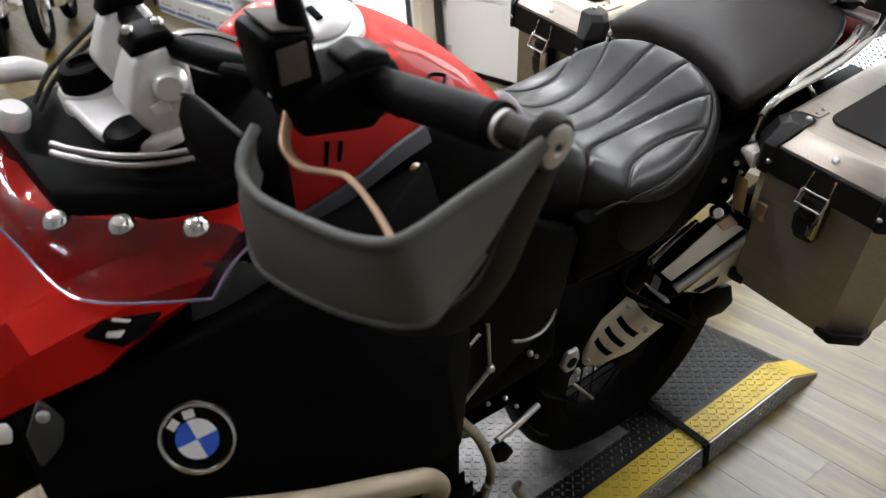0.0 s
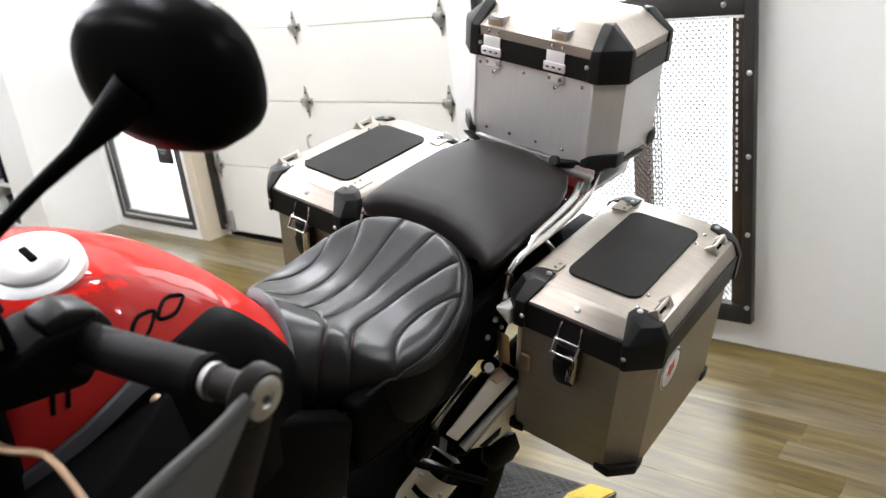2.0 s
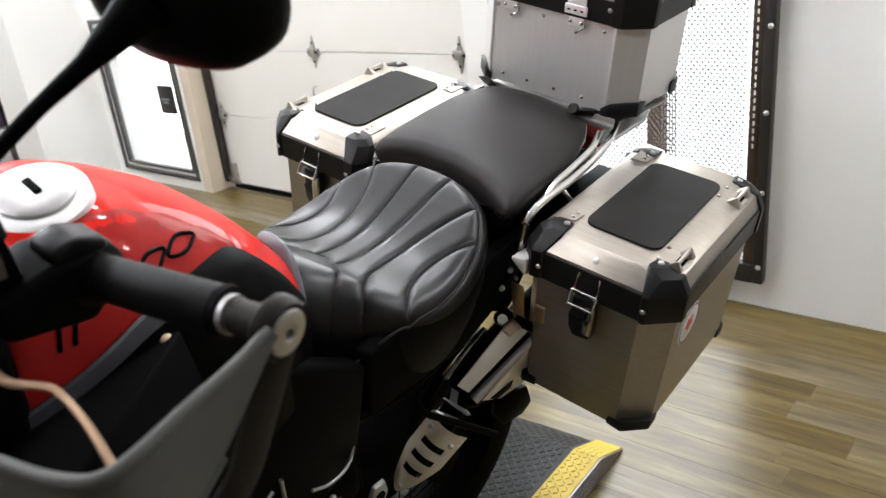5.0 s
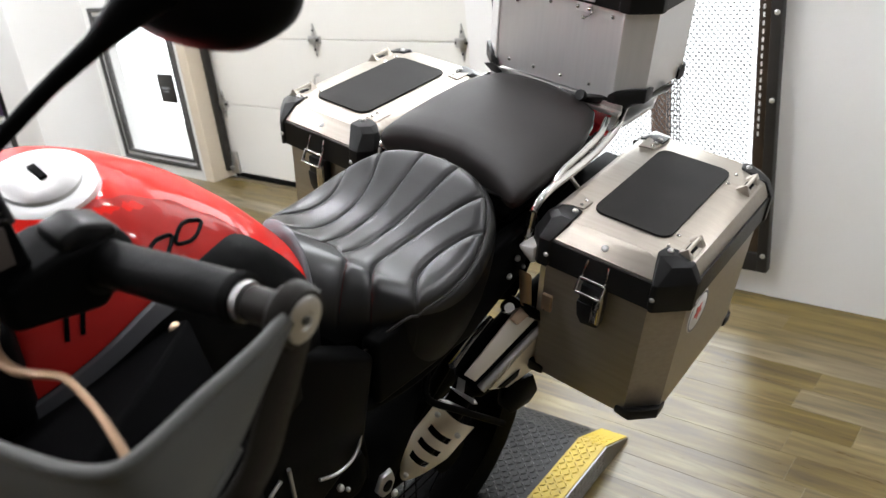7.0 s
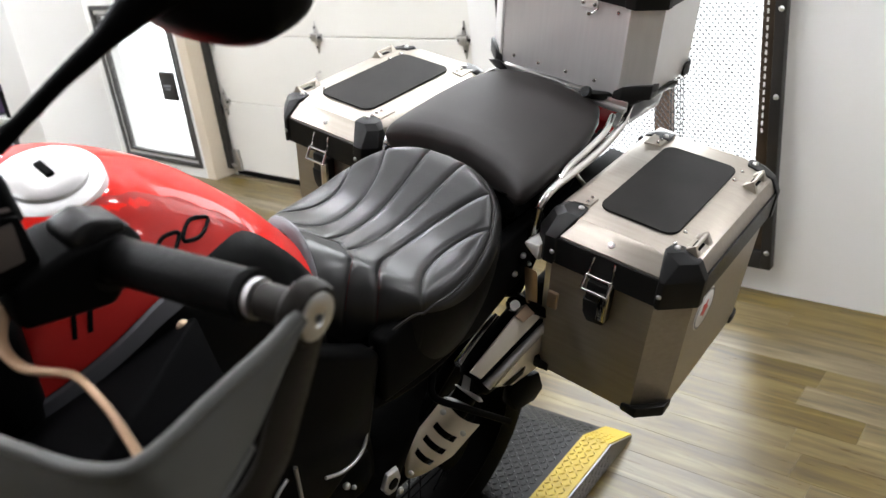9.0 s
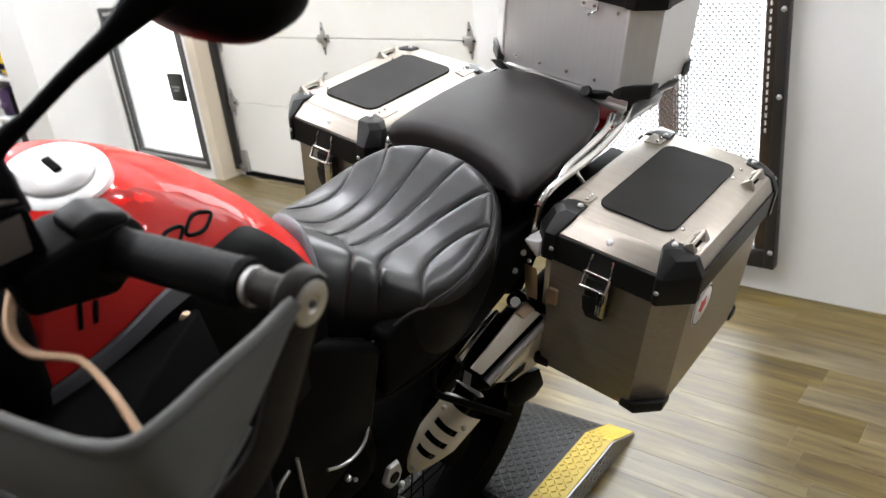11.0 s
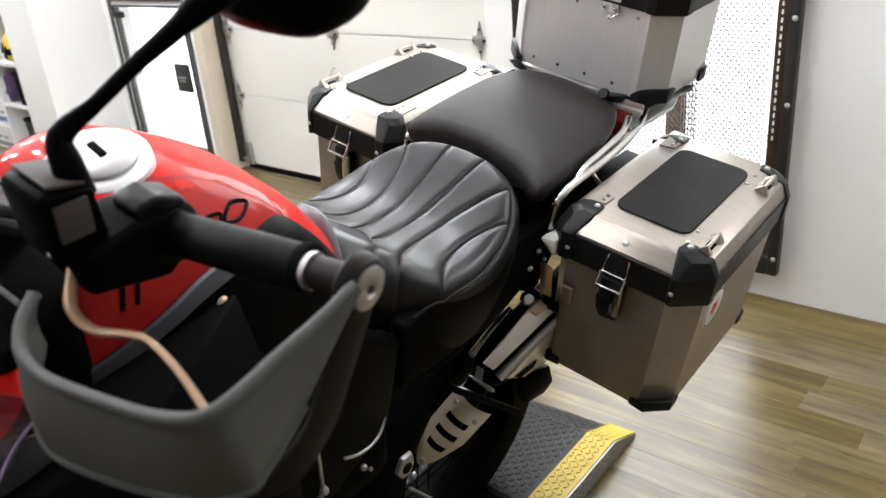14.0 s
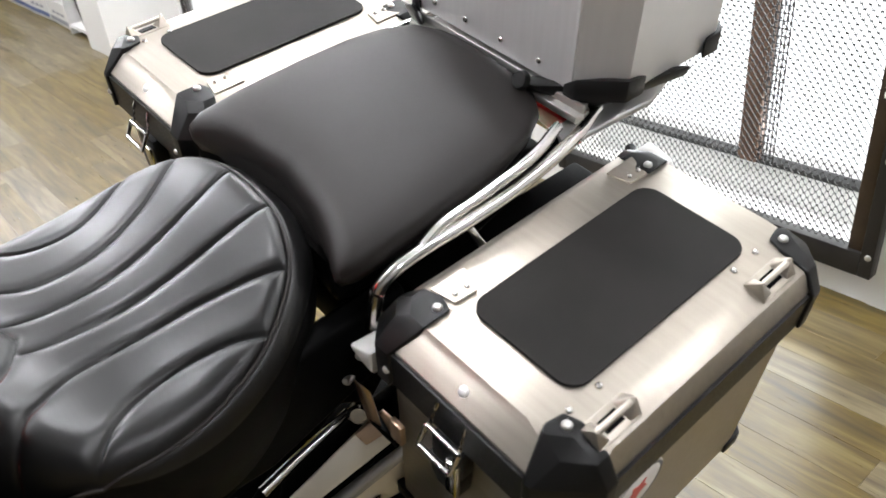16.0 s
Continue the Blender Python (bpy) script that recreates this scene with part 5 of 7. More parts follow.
# --- handlebar, guard, mirror ---
def handlebar():
    bar = part("handlebar", tube([(-0.452, -0.800, 1.4505), (-0.41, -0.802, 1.442), (-0.26, -0.823, 1.416), (-0.14, -0.90, 1.410), (0.0, -0.935, 1.405), (0.14, -0.90, 1.410), (0.26, -0.823, 1.416), (0.41, -0.802, 1.442), (0.452, -0.800, 1.4505)], 0.0115, 16, 8), PLASTIC, bike, "black handlebar")
    for s in (1, -1):
        a, b = Vector((s * 0.268, -0.8220, 1.4175)), Vector((s * 0.412, -0.8018, 1.4424))
        g = part("grip", tube([a, a + (b - a) * 0.05, a + (b - a) * 0.08, a + (b - a) * 0.5, a + (b - a) * 0.94, b], [0.0215, 0.0215, 0.0176, 0.0180, 0.0178, 0.0185], 24, 4), GRIP, bar, "black rubber grip")
        for k in range(5):
            part("grip_ring", tube([a + (b - a) * (0.955 + 0.008 * k), a + (b - a) * (0.958 + 0.008 * k)], 0.0189, 24, 1), GRIP, g)
        u = (b - a).normalized()
        part("switch_housing", tube([a - u * 0.056, a - u * 0.052, a - u * 0.040, a - u * 0.018, a - u * 0.006, a - u * 0.002], [0.020, 0.027, 0.0315, 0.0325, 0.030, 0.025], 28, 4), HOUSING, bar, "rounded black switch housing")
        part("switch_block", hull([(s * x, y, z) for x in (0.222, 0.280) for y, z in [(-0.900, 1.400), (-0.896, 1.436), (-0.85, 1.444), (-0.815, 1.440), (-0.800, 1.412), (-0.83, 1.382)]], 0.008, 3), PLASTIC, bar, "black switch block")
        part("switch_cover", hull([(s * x, y, z) for x in (0.240, 0.276) for y, z in [(-0.850, 1.452), (-0.830, 1.457), (-0.806, 1.446), (-0.806, 1.436), (-0.850, 1.440)]], 0.005, 3), HOUSING, bar, "black switch cover")
        part("grip_collar", tube([a - u * 0.001, a + u * 0.001, a + u * 0.006, a + u * 0.008], [0.0235, 0.0262, 0.0262, 0.0235], 28, 1), GRIP, g, "round grip collar")
        part("bar_end", lathe([(0.0005, 0.0010), (0.0060, 0.0010), (0.0066, 0.0022), (0.0130, 0.0022), (0.0158, 0.0012), (0.0163, -0.002), (0.0005, -0.002)], 32), GALV, bar, "round silver bar end", at=pose(s * 0.4662, -0.7986, 1.4535, 0, s * 90, s * 8))
        part("end_screw", lathe([(0.0005, 0.0002), (0.0030, 0.0002), (0.0030, -0.004), (0.0005, -0.004)], 6), GREYPL, bar, at=pose(s * 0.4690, -0.7982, 1.4535, 0, s * 90, s * 8))
        part("guard_bracket", moved(lathe([(0.0005, 0.0085), (0.0195, 0.0085), (0.0225, 0.004), (0.0225, -0.004), (0.0195, -0.007), (0.0005, -0.007)], 32), pose(s * 0.457, -0.7998, 1.4532, 0, 90, s * 8)), ARMPL, bar, "round black guard mount")
        # flat bar from the bar end down and round under the guard
        arm = smooth_line([(s * 0.457, -0.790, 1.466), (s * 0.460, -0.806, 1.432), (s * 0.463, -0.828, 1.394), (s * 0.465, -0.850, 1.358), (s * 0.460, -0.880, 1.334), (s * 0.436, -0.912, 1.326), (s * 0.395, -0.932, 1.326), (s * 0.340, -0.945, 1.330)], 6)
        rings = []
        for i, c in enumerate(arm):
            way = (arm[min(i + 1, len(arm) - 1)] - arm[max(i - 1, 0)]).normalized()
            f = min(1.0, max(0.0, (i / (len(arm) - 1) - 0.45) / 0.25))
            out = Vector((s * (1 - f), -f, 0)).normalized()
            out = (out - way * out.dot(way)).normalized()
            broad = way.cross(out).normalized() * (0.0150 - 0.004 * f)
            rings.append([tuple(c + out * 0.004 * a + broad * b) for a, b in ((1, -0.8), (1, 0.8), (0.4, 1), (-0.4, 1), (-1, 0.8), (-1, -0.8), (-0.4, -1), (0.4, -1))])
        part("guard_arm", loft(rings), ARMPL, bar, "brown-black flat guard bar", smooth=50)
        part("end_sleeve", lathe([(0.0005, -0.012), (0.0125, -0.012), (0.0125, 0.022), (0.0005, 0.022)], 20), ARMPL, bar, "dark bar sleeve", at=pose(s * 0.433, -0.8010, 1.4470, 0, s * 82, s * 8))
        part("sleeve_ring", lathe([(0.0005, -0.020), (0.0138, -0.020), (0.0142, -0.018), (0.0138, -0.015), (0.0005, -0.015)], 24), CAST, bar, "steel sleeve ring", at=pose(s * 0.433, -0.8010, 1.4470, 0, s * 82, s * 8))
        # hand guard: a curved open shell between a thick rim and a lower edge
        rim = smooth_line([(s * 0.466, -0.812, 1.464), (s * 0.467, -0.838, 1.456), (s * 0.4675, -0.880, 1.448), (s * 0.469, -0.912, 1.442), (s * 0.464, -0.932, 1.437), (s * 0.440, -0.944, 1.428), (s * 0.405, -0.953, 1.420), (s * 0.350, -0.967, 1.415), (s * 0.318, -0.967, 1.416), (s * 0.298, -0.956, 1.423), (s * 0.286, -0.938, 1.432)], 6)
        low = smooth_line([(s * 0.466, -0.808, 1.458), (s * 0.465, -0.826, 1.430), (s * 0.464, -0.858, 1.388), (s * 0.469, -0.897, 1.363), (s * 0.470, -0.914, 1.357), (s * 0.448, -0.934, 1.351), (s * 0.411, -0.954, 1.347), (s * 0.362, -0.973, 1.348), (s * 0.334, -0.977, 1.352), (s * 0.306, -0.966, 1.366), (s * 0.288, -0.944, 1.392)], 6)
        bm = bmesh.new()
        outer, inner = [], []
        n = len(rim)
        for i in range(n):
            way = rim[min(i + 1, n - 1)] - rim[max(i - 1, 0)]
            side = way.cross(low[i] - rim[i])
            side = side.normalized() if side.length > 1e-9 else Vector((s, 0, 0))
            if side.dot(rim[i] - Vector((s * 0.36, -0.86, 1.44))) < 0:
                side = -side
            col = [rim[i].lerp(low[i], k / 8) + side * 0.005 * math.sin(math.pi * k / 8) for k in range(9)]
            outer.append([bm.verts.new(v) for v in col])
            inner.append([bm.verts.new(v - side * 0.004) for v in col])
        for i in range(n - 1):
            for k in range(8):
                bm.faces.new((outer[i][k], outer[i + 1][k], outer[i + 1][k + 1], outer[i][k + 1]))
                bm.faces.new((inner[i][k], inner[i][k + 1], inner[i + 1][k + 1], inner[i + 1][k]))
            bm.faces.new((outer[i][0], inner[i][0], inner[i + 1][0], outer[i + 1][0]))
            bm.faces.new((outer[i][8], outer[i + 1][8], inner[i + 1][8], inner[i][8]))
        for col_o, col_i in ((outer[0], inner[0]), (outer[-1], inner[-1])):
            for k in range(8):
                bm.faces.new((col_o[k], col_o[k + 1], col_i[k + 1], col_i[k]))
        guard = part("hand_guard", bm, GUARDPL, bar, "grey plastic hand guard", smooth=50)
        part("guard_rim", tube(rim, 0.0046, 10, 1), GUARDPL, guard, "rounded guard rim")
        part("lower_rim", tube(low[12:], 0.0030, 10, 1), GUARDPL, guard, "rounded lower edge")
        part("guard_screw", bolt_mesh(0.006, 0.005), CHROME, guard, at=pose(s * 0.256, -0.906, 1.434))
        part("lever", tube([(s * 0.252, -0.895, 1.412), (s * 0.274, -0.913, 1.399), (s * 0.300, -0.913, 1.392), (s * 0.335, -0.903, 1.402), (s * 0.358, -0.902, 1.410), (s * 0.395, -0.905, 1.409), (s * 0.434, -0.912, 1.403)], [0.0054, 0.0048, 0.0042, 0.0034, 0.0030, 0.0028, 0.0032], 10, 6, 0.7), LEVER, bar, "bronze-toned clutch lever")
        part("master_cylinder", hull([(s * x, y, z) for x in (0.212, 0.268) for y, z in [(-0.910, 1.425), (-0.914, 1.482), (-0.906, 1.488), (-0.872, 1.480), (-0.866, 1.43)]], 0.006), PLASTIC, bar, "black clutch reservoir")
        part("switch_face", box(*sorted((s * 0.2675, s * 0.2705)), -0.905, -0.879, 1.447, 1.477, 0.001), BROWNPL, bar, "brown-grey switch face")
        part("reservoir_lid", hull([(s * x, y, z) for x in (0.216, 0.264) for y, z in [(-0.904, 1.4885), (-0.875, 1.4815), (-0.875, 1.4850), (-0.904, 1.4920)]], 0.002), BROWNPL, bar, "brown-grey reservoir lid")
        # mirror on its bent stem
        part("mirror_stem", tube([(s * 0.256, -0.878, 1.470), (s * 0.248, -0.878, 1.492), (s * 0.240, -0.874, 1.511), (s * 0.250, -0.848, 1.531), (s * 0.262, -0.820, 1.555), (s * 0.277, -0.793, 1.578), (s * 0.288, -0.772, 1.597), (s * 0.298, -0.750, 1.616)], [0.0120, 0.0115, 0.0090, 0.0058, 0.0060, 0.0075, 0.0125, 0.019], 14, 6), PLASTIC, bar, "black mirror stem")
        rings = []
        for t, sc in ((0.0, 0.40), (0.06, 0.66), (0.2, 0.87), (0.45, 0.985), (0.75, 1.01), (0.95, 1.01), (1.0, 0.98)):
            rings.append([(0.077 * sc * math.copysign(abs(math.cos(a)) ** 0.85, math.cos(a)), 0.060 * sc * math.copysign(abs(math.sin(a)) ** 0.85, math.sin(a)) - 0.004 * (1 - sc), t * 0.052) for a in (2 * math.pi * j / 40 for j in range(40))])
        mh = part("mirror_head", loft(rings), GLOSS, bar, "glossy black mirror housing", smooth=70, at=pose(s * 0.301, -0.752, 1.617, -84, 0, s * 14))
        part("mirror_pane", loft([[(0.071 * math.cos(a), 0.055 * math.sin(a), z) for a in (2 * math.pi * j / 40 for j in range(40))] for z in (0.0515, 0.0535)]), MIRROR, mh, "mirror glass")


handlebar()


# --- front: clamp, instrument ring, red cowl, clear windscreen ---
def front():
    part("top_yoke", hull([(x, y, z) for x, y in [(-0.085, -0.985), (-0.055, -1.020), (0.030, -1.012), (0.078, -1.000), (0.092, -0.975), (0.090, -0.940), (0.0, -0.92), (-0.085, -0.95)] for z in (1.312, 1.328)], 0.006, 3), CASTW, bike, "cast silver top yoke")
    for x, y0, w in ((0.062, 0.0, 1.0), (-0.034, 0.006, 0.72)):
        c = part("bar_clamp", hull([(x + dx * w, y + y0, z) for dx in (-0.020, 0.020) for y, z in [(-0.966, 1.405), (-0.950, 1.414), (-0.922, 1.412), (-0.915, 1.400)]] + [(x + dx * w, y + y0, z) for dx in (-0.026, 0.026) for y, z in [(-0.985, 1.365), (-0.918, 1.352)]] + [(x + dx * w, y + y0, 1.322) for dx in (-0.018, 0.018) for y in (-0.966, -0.925)], 0.006, 3), CASTW, bike, "cast silver handlebar clamp")
        part("clamp_cap", hull([(x + dx * w, y + y0, z) for dx in (-0.021, 0.021) for y, z in [(-0.968, 1.410), (-0.918, 1.412), (-0.926, 1.428), (-0.958, 1.428)]], 0.005, 3), PLASTIC, c, "black clamp cap")
        for y in (-0.958, -0.930):
            part("clamp_bolt", bolt_mesh(0.006, 0.006), CHROME, c, at=pose(x, y + y0, 1.4275))
        part("clamp_knob", lathe([(0.0005, 0.020), (0.012, 0.019), (0.0165, 0.014), (0.0175, 0.0), (0.0005, 0.0)], 24), POLISHED, c, "round cable clamp", at=pose(x + 0.020 * w, -0.938 + y0, 1.378, 0, 84, -20))
        part("clamp_mark", hull([(x + 0.0245 * w + dx, y + y0, z) for dx in (0.0, 0.003) for y, z in [(-0.966, 1.362), (-0.948, 1.366), (-0.944, 1.352), (-0.962, 1.350)]], 0.001), POLISHED, c, "bright cast boss")
    part("fork_clamp", lathe([(0.023, 0.006), (0.031, 0.006), (0.034, 0.002), (0.034, -0.018), (0.023, -0.018)], 32, False), CASTW, bike, "cast silver fork clamp ring", at=pose(-0.056, -0.986, 1.326, 4, 0, 0))
    part("fork_cap", lathe([(0.0005, 0.016), (0.012, 0.016), (0.015, 0.022), (0.024, 0.020), (0.029, 0.012), (0.029, -0.01), (0.0005, -0.01)], 28), PLASTIC, bike, "black fork cap", at=pose(-0.056, -0.986, 1.334, 4, 0, 0))
    part("steering_lock", lathe([(0.0005, 0.003), (0.014, 0.003), (0.020, 0.006), (0.024, 0.003), (0.025, -0.01), (0.0005, -0.01)], 28), PLASTIC, bike, "black oval lock cap", at=pose(0.062, -0.986, 1.330, 8, 0, 0))
    for k, (dz, rad) in enumerate(((0.0, 0.0030), (-0.0095, 0.0034))):
        part("chrome_arc", tube([(0.028, -1.052 - 0.003 * k, 1.325 + dz), (0.049, -1.040 - 0.003 * k, 1.325 + dz), (0.076, -1.018 - 0.003 * k, 1.324 + dz), (0.097, -0.995 - 0.003 * k, 1.324 + dz), (0.114, -0.970 - 0.003 * k, 1.325 + dz), (0.127, -0.945 - 0.002 * k, 1.327 + dz)], rad, 10, 6), CAST, bike, "silver trim arc")
    g = part("instrument", lathe([(0.0005, 0.0), (0.040, 0.0), (0.043, 0.006), (0.048, 0.008), (0.052, 0.003), (0.052, -0.045), (0.0005, -0.05)], 40), PLASTIC, bike, "round black instrument", at=pose(0.010, -0.866, 1.350, -20, 4, 0))
    part("bezel", lathe([(0.044, 0.007), (0.047, 0.0105), (0.052, 0.007), (0.052, 0.002), (0.044, 0.002)], 40, False), CAST, g, "silver bezel ring")
    part("dial_glass", lathe([(0.0005, 0.005), (0.043, 0.005), (0.043, 0.003), (0.0005, 0.003)], 32), GREYPL, g, "grey dial glass")
    part("dash_body", hull([(-0.16, -1.09, 1.285), (0.05, -1.075, 1.285), (0.13, -0.985, 1.285), (0.165, -0.92, 1.285), (0.10, -0.87, 1.32), (-0.12, -0.87, 1.32), (-0.16, -1.09, 1.20), (0.10, -1.06, 1.20), (0.15, -0.93, 1.20), (-0.12, -0.88, 1.2)], 0.012), PLASTIC, bike, "black dash cover")
    part("dash_shroud", hull([(x, y, z + dz) for x, y, z in [(-0.12, -0.955, 1.300), (0.115, -0.945, 1.296), (0.158, -0.90, 1.300), (0.150, -0.862, 1.312), (0.09, -0.838, 1.338), (-0.08, -0.838, 1.338)] for dz in (0.0, -0.12)], 0.012, 3), PLASTIC, bike, "black shroud in front of the tank", smooth=50)
    for dx, dz in ((0.0, 0.0), (0.014, -0.004)):
        part("cable", tube([(-0.10 + dx, -1.040, 1.305 + dz), (-0.10 + dx, -1.018, 1.331 + dz), (-0.10 + dx, -0.989, 1.351 + dz), (-0.10 + dx, -0.955, 1.371 + dz), (-0.10 + dx, -0.92, 1.395 + dz)], 0.0032, 8, 6), GREYPL, bike, "thin grey control cable")
    part("cable", tube([(0.215, -0.90, 1.43), (0.15, -0.905, 1.41), (0.10, -0.885, 1.375)], 0.006, 8, 8), RUBBER, bike, "black control cable")
    # Silver bar and cap added for two bright patches, not known parts.
    part("silver_bar", tube([(-0.1500, -1.0726, 1.3312), (-0.1500, -1.0563, 1.3270), (-0.1500, -1.0338, 1.3221), (-0.1500, -1.0123, 1.3119)], [0.012, 0.014, 0.014, 0.010], 16, 4), CASTW, bike, "silver bar added for an unidentified bright patch")
    part("silver_cap", lathe([(0.0005, 0.012), (0.014, 0.012), (0.018, 0.006), (0.018, -0.01), (0.0005, -0.01)], 24), CASTW, bike, "round silver cap", at=pose(*(-0.0800, -1.0674, 1.3085), -20, 10, 0))
    # flat dark arm between the clamp and the hand guard
    arm = part("guard_stay", hull([(0.1500, -0.9498, 1.3997), (0.1650, -0.9441, 1.4059), (0.2700, -0.9440, 1.4167), (0.2700, -0.9470, 1.3872), (0.2300, -0.9544, 1.3493), (0.1650, -0.9625, 1.3520), (0.1500, -0.9575, 1.3813), (0.1300, -0.9391, 1.3809), (0.2300, -0.9378, 1.3759)], 0.004, 2), PLASTIC, bike, "flat dark stay behind the hand guard")
    part("stay_edge", tube([(0.1520, -0.9491, 1.4016), (0.1720, -0.9444, 1.4060), (0.2220, -0.9427, 1.4100), (0.2720, -0.9445, 1.4190)], 0.0022, 8, 5), GREYPL, arm, "grey stay edge")
    part("dash_rim", tube([(-0.045, -0.892, 1.350), (-0.0284, -0.8906, 1.350), (0.0027, -0.8855, 1.350), (0.0273, -0.8757, 1.350), (0.036, -0.858, 1.350), (0.0326, -0.8371, 1.352), (0.013, -0.812, 1.354)], 0.0042, 10, 6), TRIMGREY, bike, "pale grey dash rim")
    for x in (-0.11, 0.11):
        part("fork_tube", rod((x, -1.0, 1.24), (x, -1.30, 0.40), 0.025), CAST, bike, "silver fork leg")
    # Dark mass added to hide the floor below the front side panels.
    part("front_filler", hull([(x, y, z) for x in (-0.19, 0.19) for y, z in [(-1.20, 1.02), (-0.98, 1.17), (-0.80, 1.17), (-0.74, 0.70), (-1.10, 0.60)]], 0.02), PLASTIC, bike, "black filler mass behind the front panels")
    # faceted cowl: ribs from the rear to the nose, each from the top outwards and down
    ribs = [[(0.150, -0.905, 1.276), (0.185, -0.925, 1.270), (0.203, -0.950, 1.262), (0.207, -0.953, 1.262), (0.222, -0.985, 1.254), (0.226, -1.000, 1.245), (0.200, -1.000, 1.215)],
            [(0.105, -1.015, 1.270), (0.124, -1.030, 1.258), (0.140, -1.042, 1.246), (0.148, -1.044, 1.248), (0.205, -1.046, 1.248), (0.225, -1.050, 1.233), (0.196, -1.050, 1.195)],
            [(0.066, -1.085, 1.262), (0.092, -1.092, 1.248), (0.126, -1.096, 1.234), (0.136, -1.096, 1.238), (0.198, -1.102, 1.239), (0.225, -1.104, 1.205), (0.190, -1.100, 1.165)],
            [(0.030, -1.150, 1.236), (0.075, -1.155, 1.232), (0.134, -1.156, 1.232), (0.145, -1.156, 1.236), (0.184, -1.150, 1.221), (0.208, -1.152, 1.190), (0.175, -1.150, 1.150)],
            [(0.020, -1.250, 1.170), (0.060, -1.250, 1.172), (0.116, -1.240, 1.184), (0.128, -1.238, 1.188), (0.155, -1.228, 1.172), (0.168, -1.225, 1.150), (0.135, -1.220, 1.110)],
            [(0.010, -1.345, 1.060), (0.030, -1.345, 1.060), (0.065, -1.335, 1.070), (0.075, -1.333, 1.072), (0.090, -1.325, 1.060), (0.095, -1.320, 1.045), (0.070, -1.310, 1.020)]]
    bm = bmesh.new()
    for side in (1, -1):
        vs = [[bm.verts.new((side * x, y, z)) for x, y, z in rib] for rib in ribs]
        for a, b in zip(vs, vs[1:]):
            for k in range(len(a) - 1):
                bm.faces.new((a[k], b[k], b[k + 1], a[k + 1])[::side])
        inner = [r[0] for r in vs] if side == 1 else list(zip(inner, [r[0] for r in vs]))
    for (a, b), (c, d) in zip(inner, inner[1:]):
        bm.faces.new((a, b, d, c))
    bmesh.ops.solidify(bm, geom=bm.faces[:], thickness=0.003)
    c = part("front_cowl", bevelled(bm, 0.0015), RED, bike, "glossy red front cowl with sharp facets", smooth=18)
    part("cowl_vent", hull([(0.205, -1.108, 1.237), (0.206, -1.086, 1.247), (0.226, -1.034, 1.243), (0.231, -1.060, 1.229), (0.228, -1.080, 1.224), (0.19, -1.08, 1.22)], 0.002), GLOSS, c, "black vent")
    part("vent_mark", hull([(0.2235, -1.0779, 1.2592), (0.2335, -1.0647, 1.2563), (0.2330, -1.0689, 1.2550), (0.2235, -1.0805, 1.2558), (0.2175, -1.0748, 1.2492)], 0.0), WHITEST, c, "pale printed bar")
    part("vent_mark", hull([(0.2235, -1.0869, 1.2462), (0.2335, -1.0730, 1.2487), (0.2335, -1.0793, 1.2426), (0.2235, -1.0896, 1.2406), (0.2175, -1.0839, 1.2359)], 0.0), WHITEST, c, "pale printed bar")
    for x, y, z in ((0.1278, -1.0307, 1.268), (0.1764, -0.9752, 1.270), (0.0811, -1.0793, 1.266)):
        part("screen_screw", lathe([(0.0005, 0.013), (0.007, 0.012), (0.012, 0.007), (0.014, 0.0), (0.0005, -0.012)], 18), CHROME, c, "chrome dome screw", at=pose(x, y, z + 0.006))
    rows = []
    for v in range(11):
        t = v / 10
        rows.append([tuple(Vector(p) + (Vector(q) - Vector(p)) * t + Vector((0, 0, 0.006 * math.sin(math.pi * t)))) for p, q in zip(
            smooth_line([(-0.10, -1.09, 1.272), (0.02, -1.10, 1.276), (0.09, -1.062, 1.278), (0.150, -0.995, 1.279), (0.195, -0.950, 1.280), (0.2335, -0.946, 1.280)], 6),
            smooth_line([(-0.06, -1.15, 1.268), (0.0688, -1.1213, 1.262), (0.1418, -1.1063, 1.252), (0.1790, -1.0890, 1.250), (0.2160, -1.0480, 1.252), (0.2528, -0.9975, 1.256)], 6))])
    bm = bmesh.new()
    vs = [[bm.verts.new(p) for p in r] for r in rows]
    for a, b in zip(vs, vs[1:]):
        for k in range(len(a) - 1):
            bm.faces.new((a[k], a[k + 1], b[k + 1], b[k]))
    bmesh.ops.solidify(bm, geom=bm.faces[:], thickness=0.003)
    ws = part("windscreen", bm, SCREEN, bike, "clear plastic windscreen", smooth=60)
    ws.visible_shadow = False
    part("screen_edge", tube(rows[-1] + [r[-1] for r in rows[-2::-1]], 0.0016, 8, 1), EDGEPL, ws, "violet-grey screen edge")
    part("side_vane", hull([(0.195, -1.00, 1.255), (0.235, -0.955, 1.268), (0.245, -0.93, 1.24), (0.225, -1.02, 1.20), (0.205, -0.96, 1.22)], 0.004), GREYPL, bike, "grey fairing vane")
    # round enamel badge on the side panel
    m = look((0.300, -1.056, 1.152), (0.86, -1.35, 1.52))
    b = part("badge", lathe([(0.0005, 0.002), (0.031, 0.002), (0.0325, 0.0), (0.0005, -0.002)], 48), GLOSS, bike, "round enamel badge with blue and white quarters", at=m @ pose(0, 0, -0.004, 180, 0, 0))
    part("badge_ring", lathe([(0.0305, 0.002), (0.032, 0.0045), (0.0345, 0.004), (0.036, 0.0), (0.0305, 0.0)], 48, False), CHROME, b)
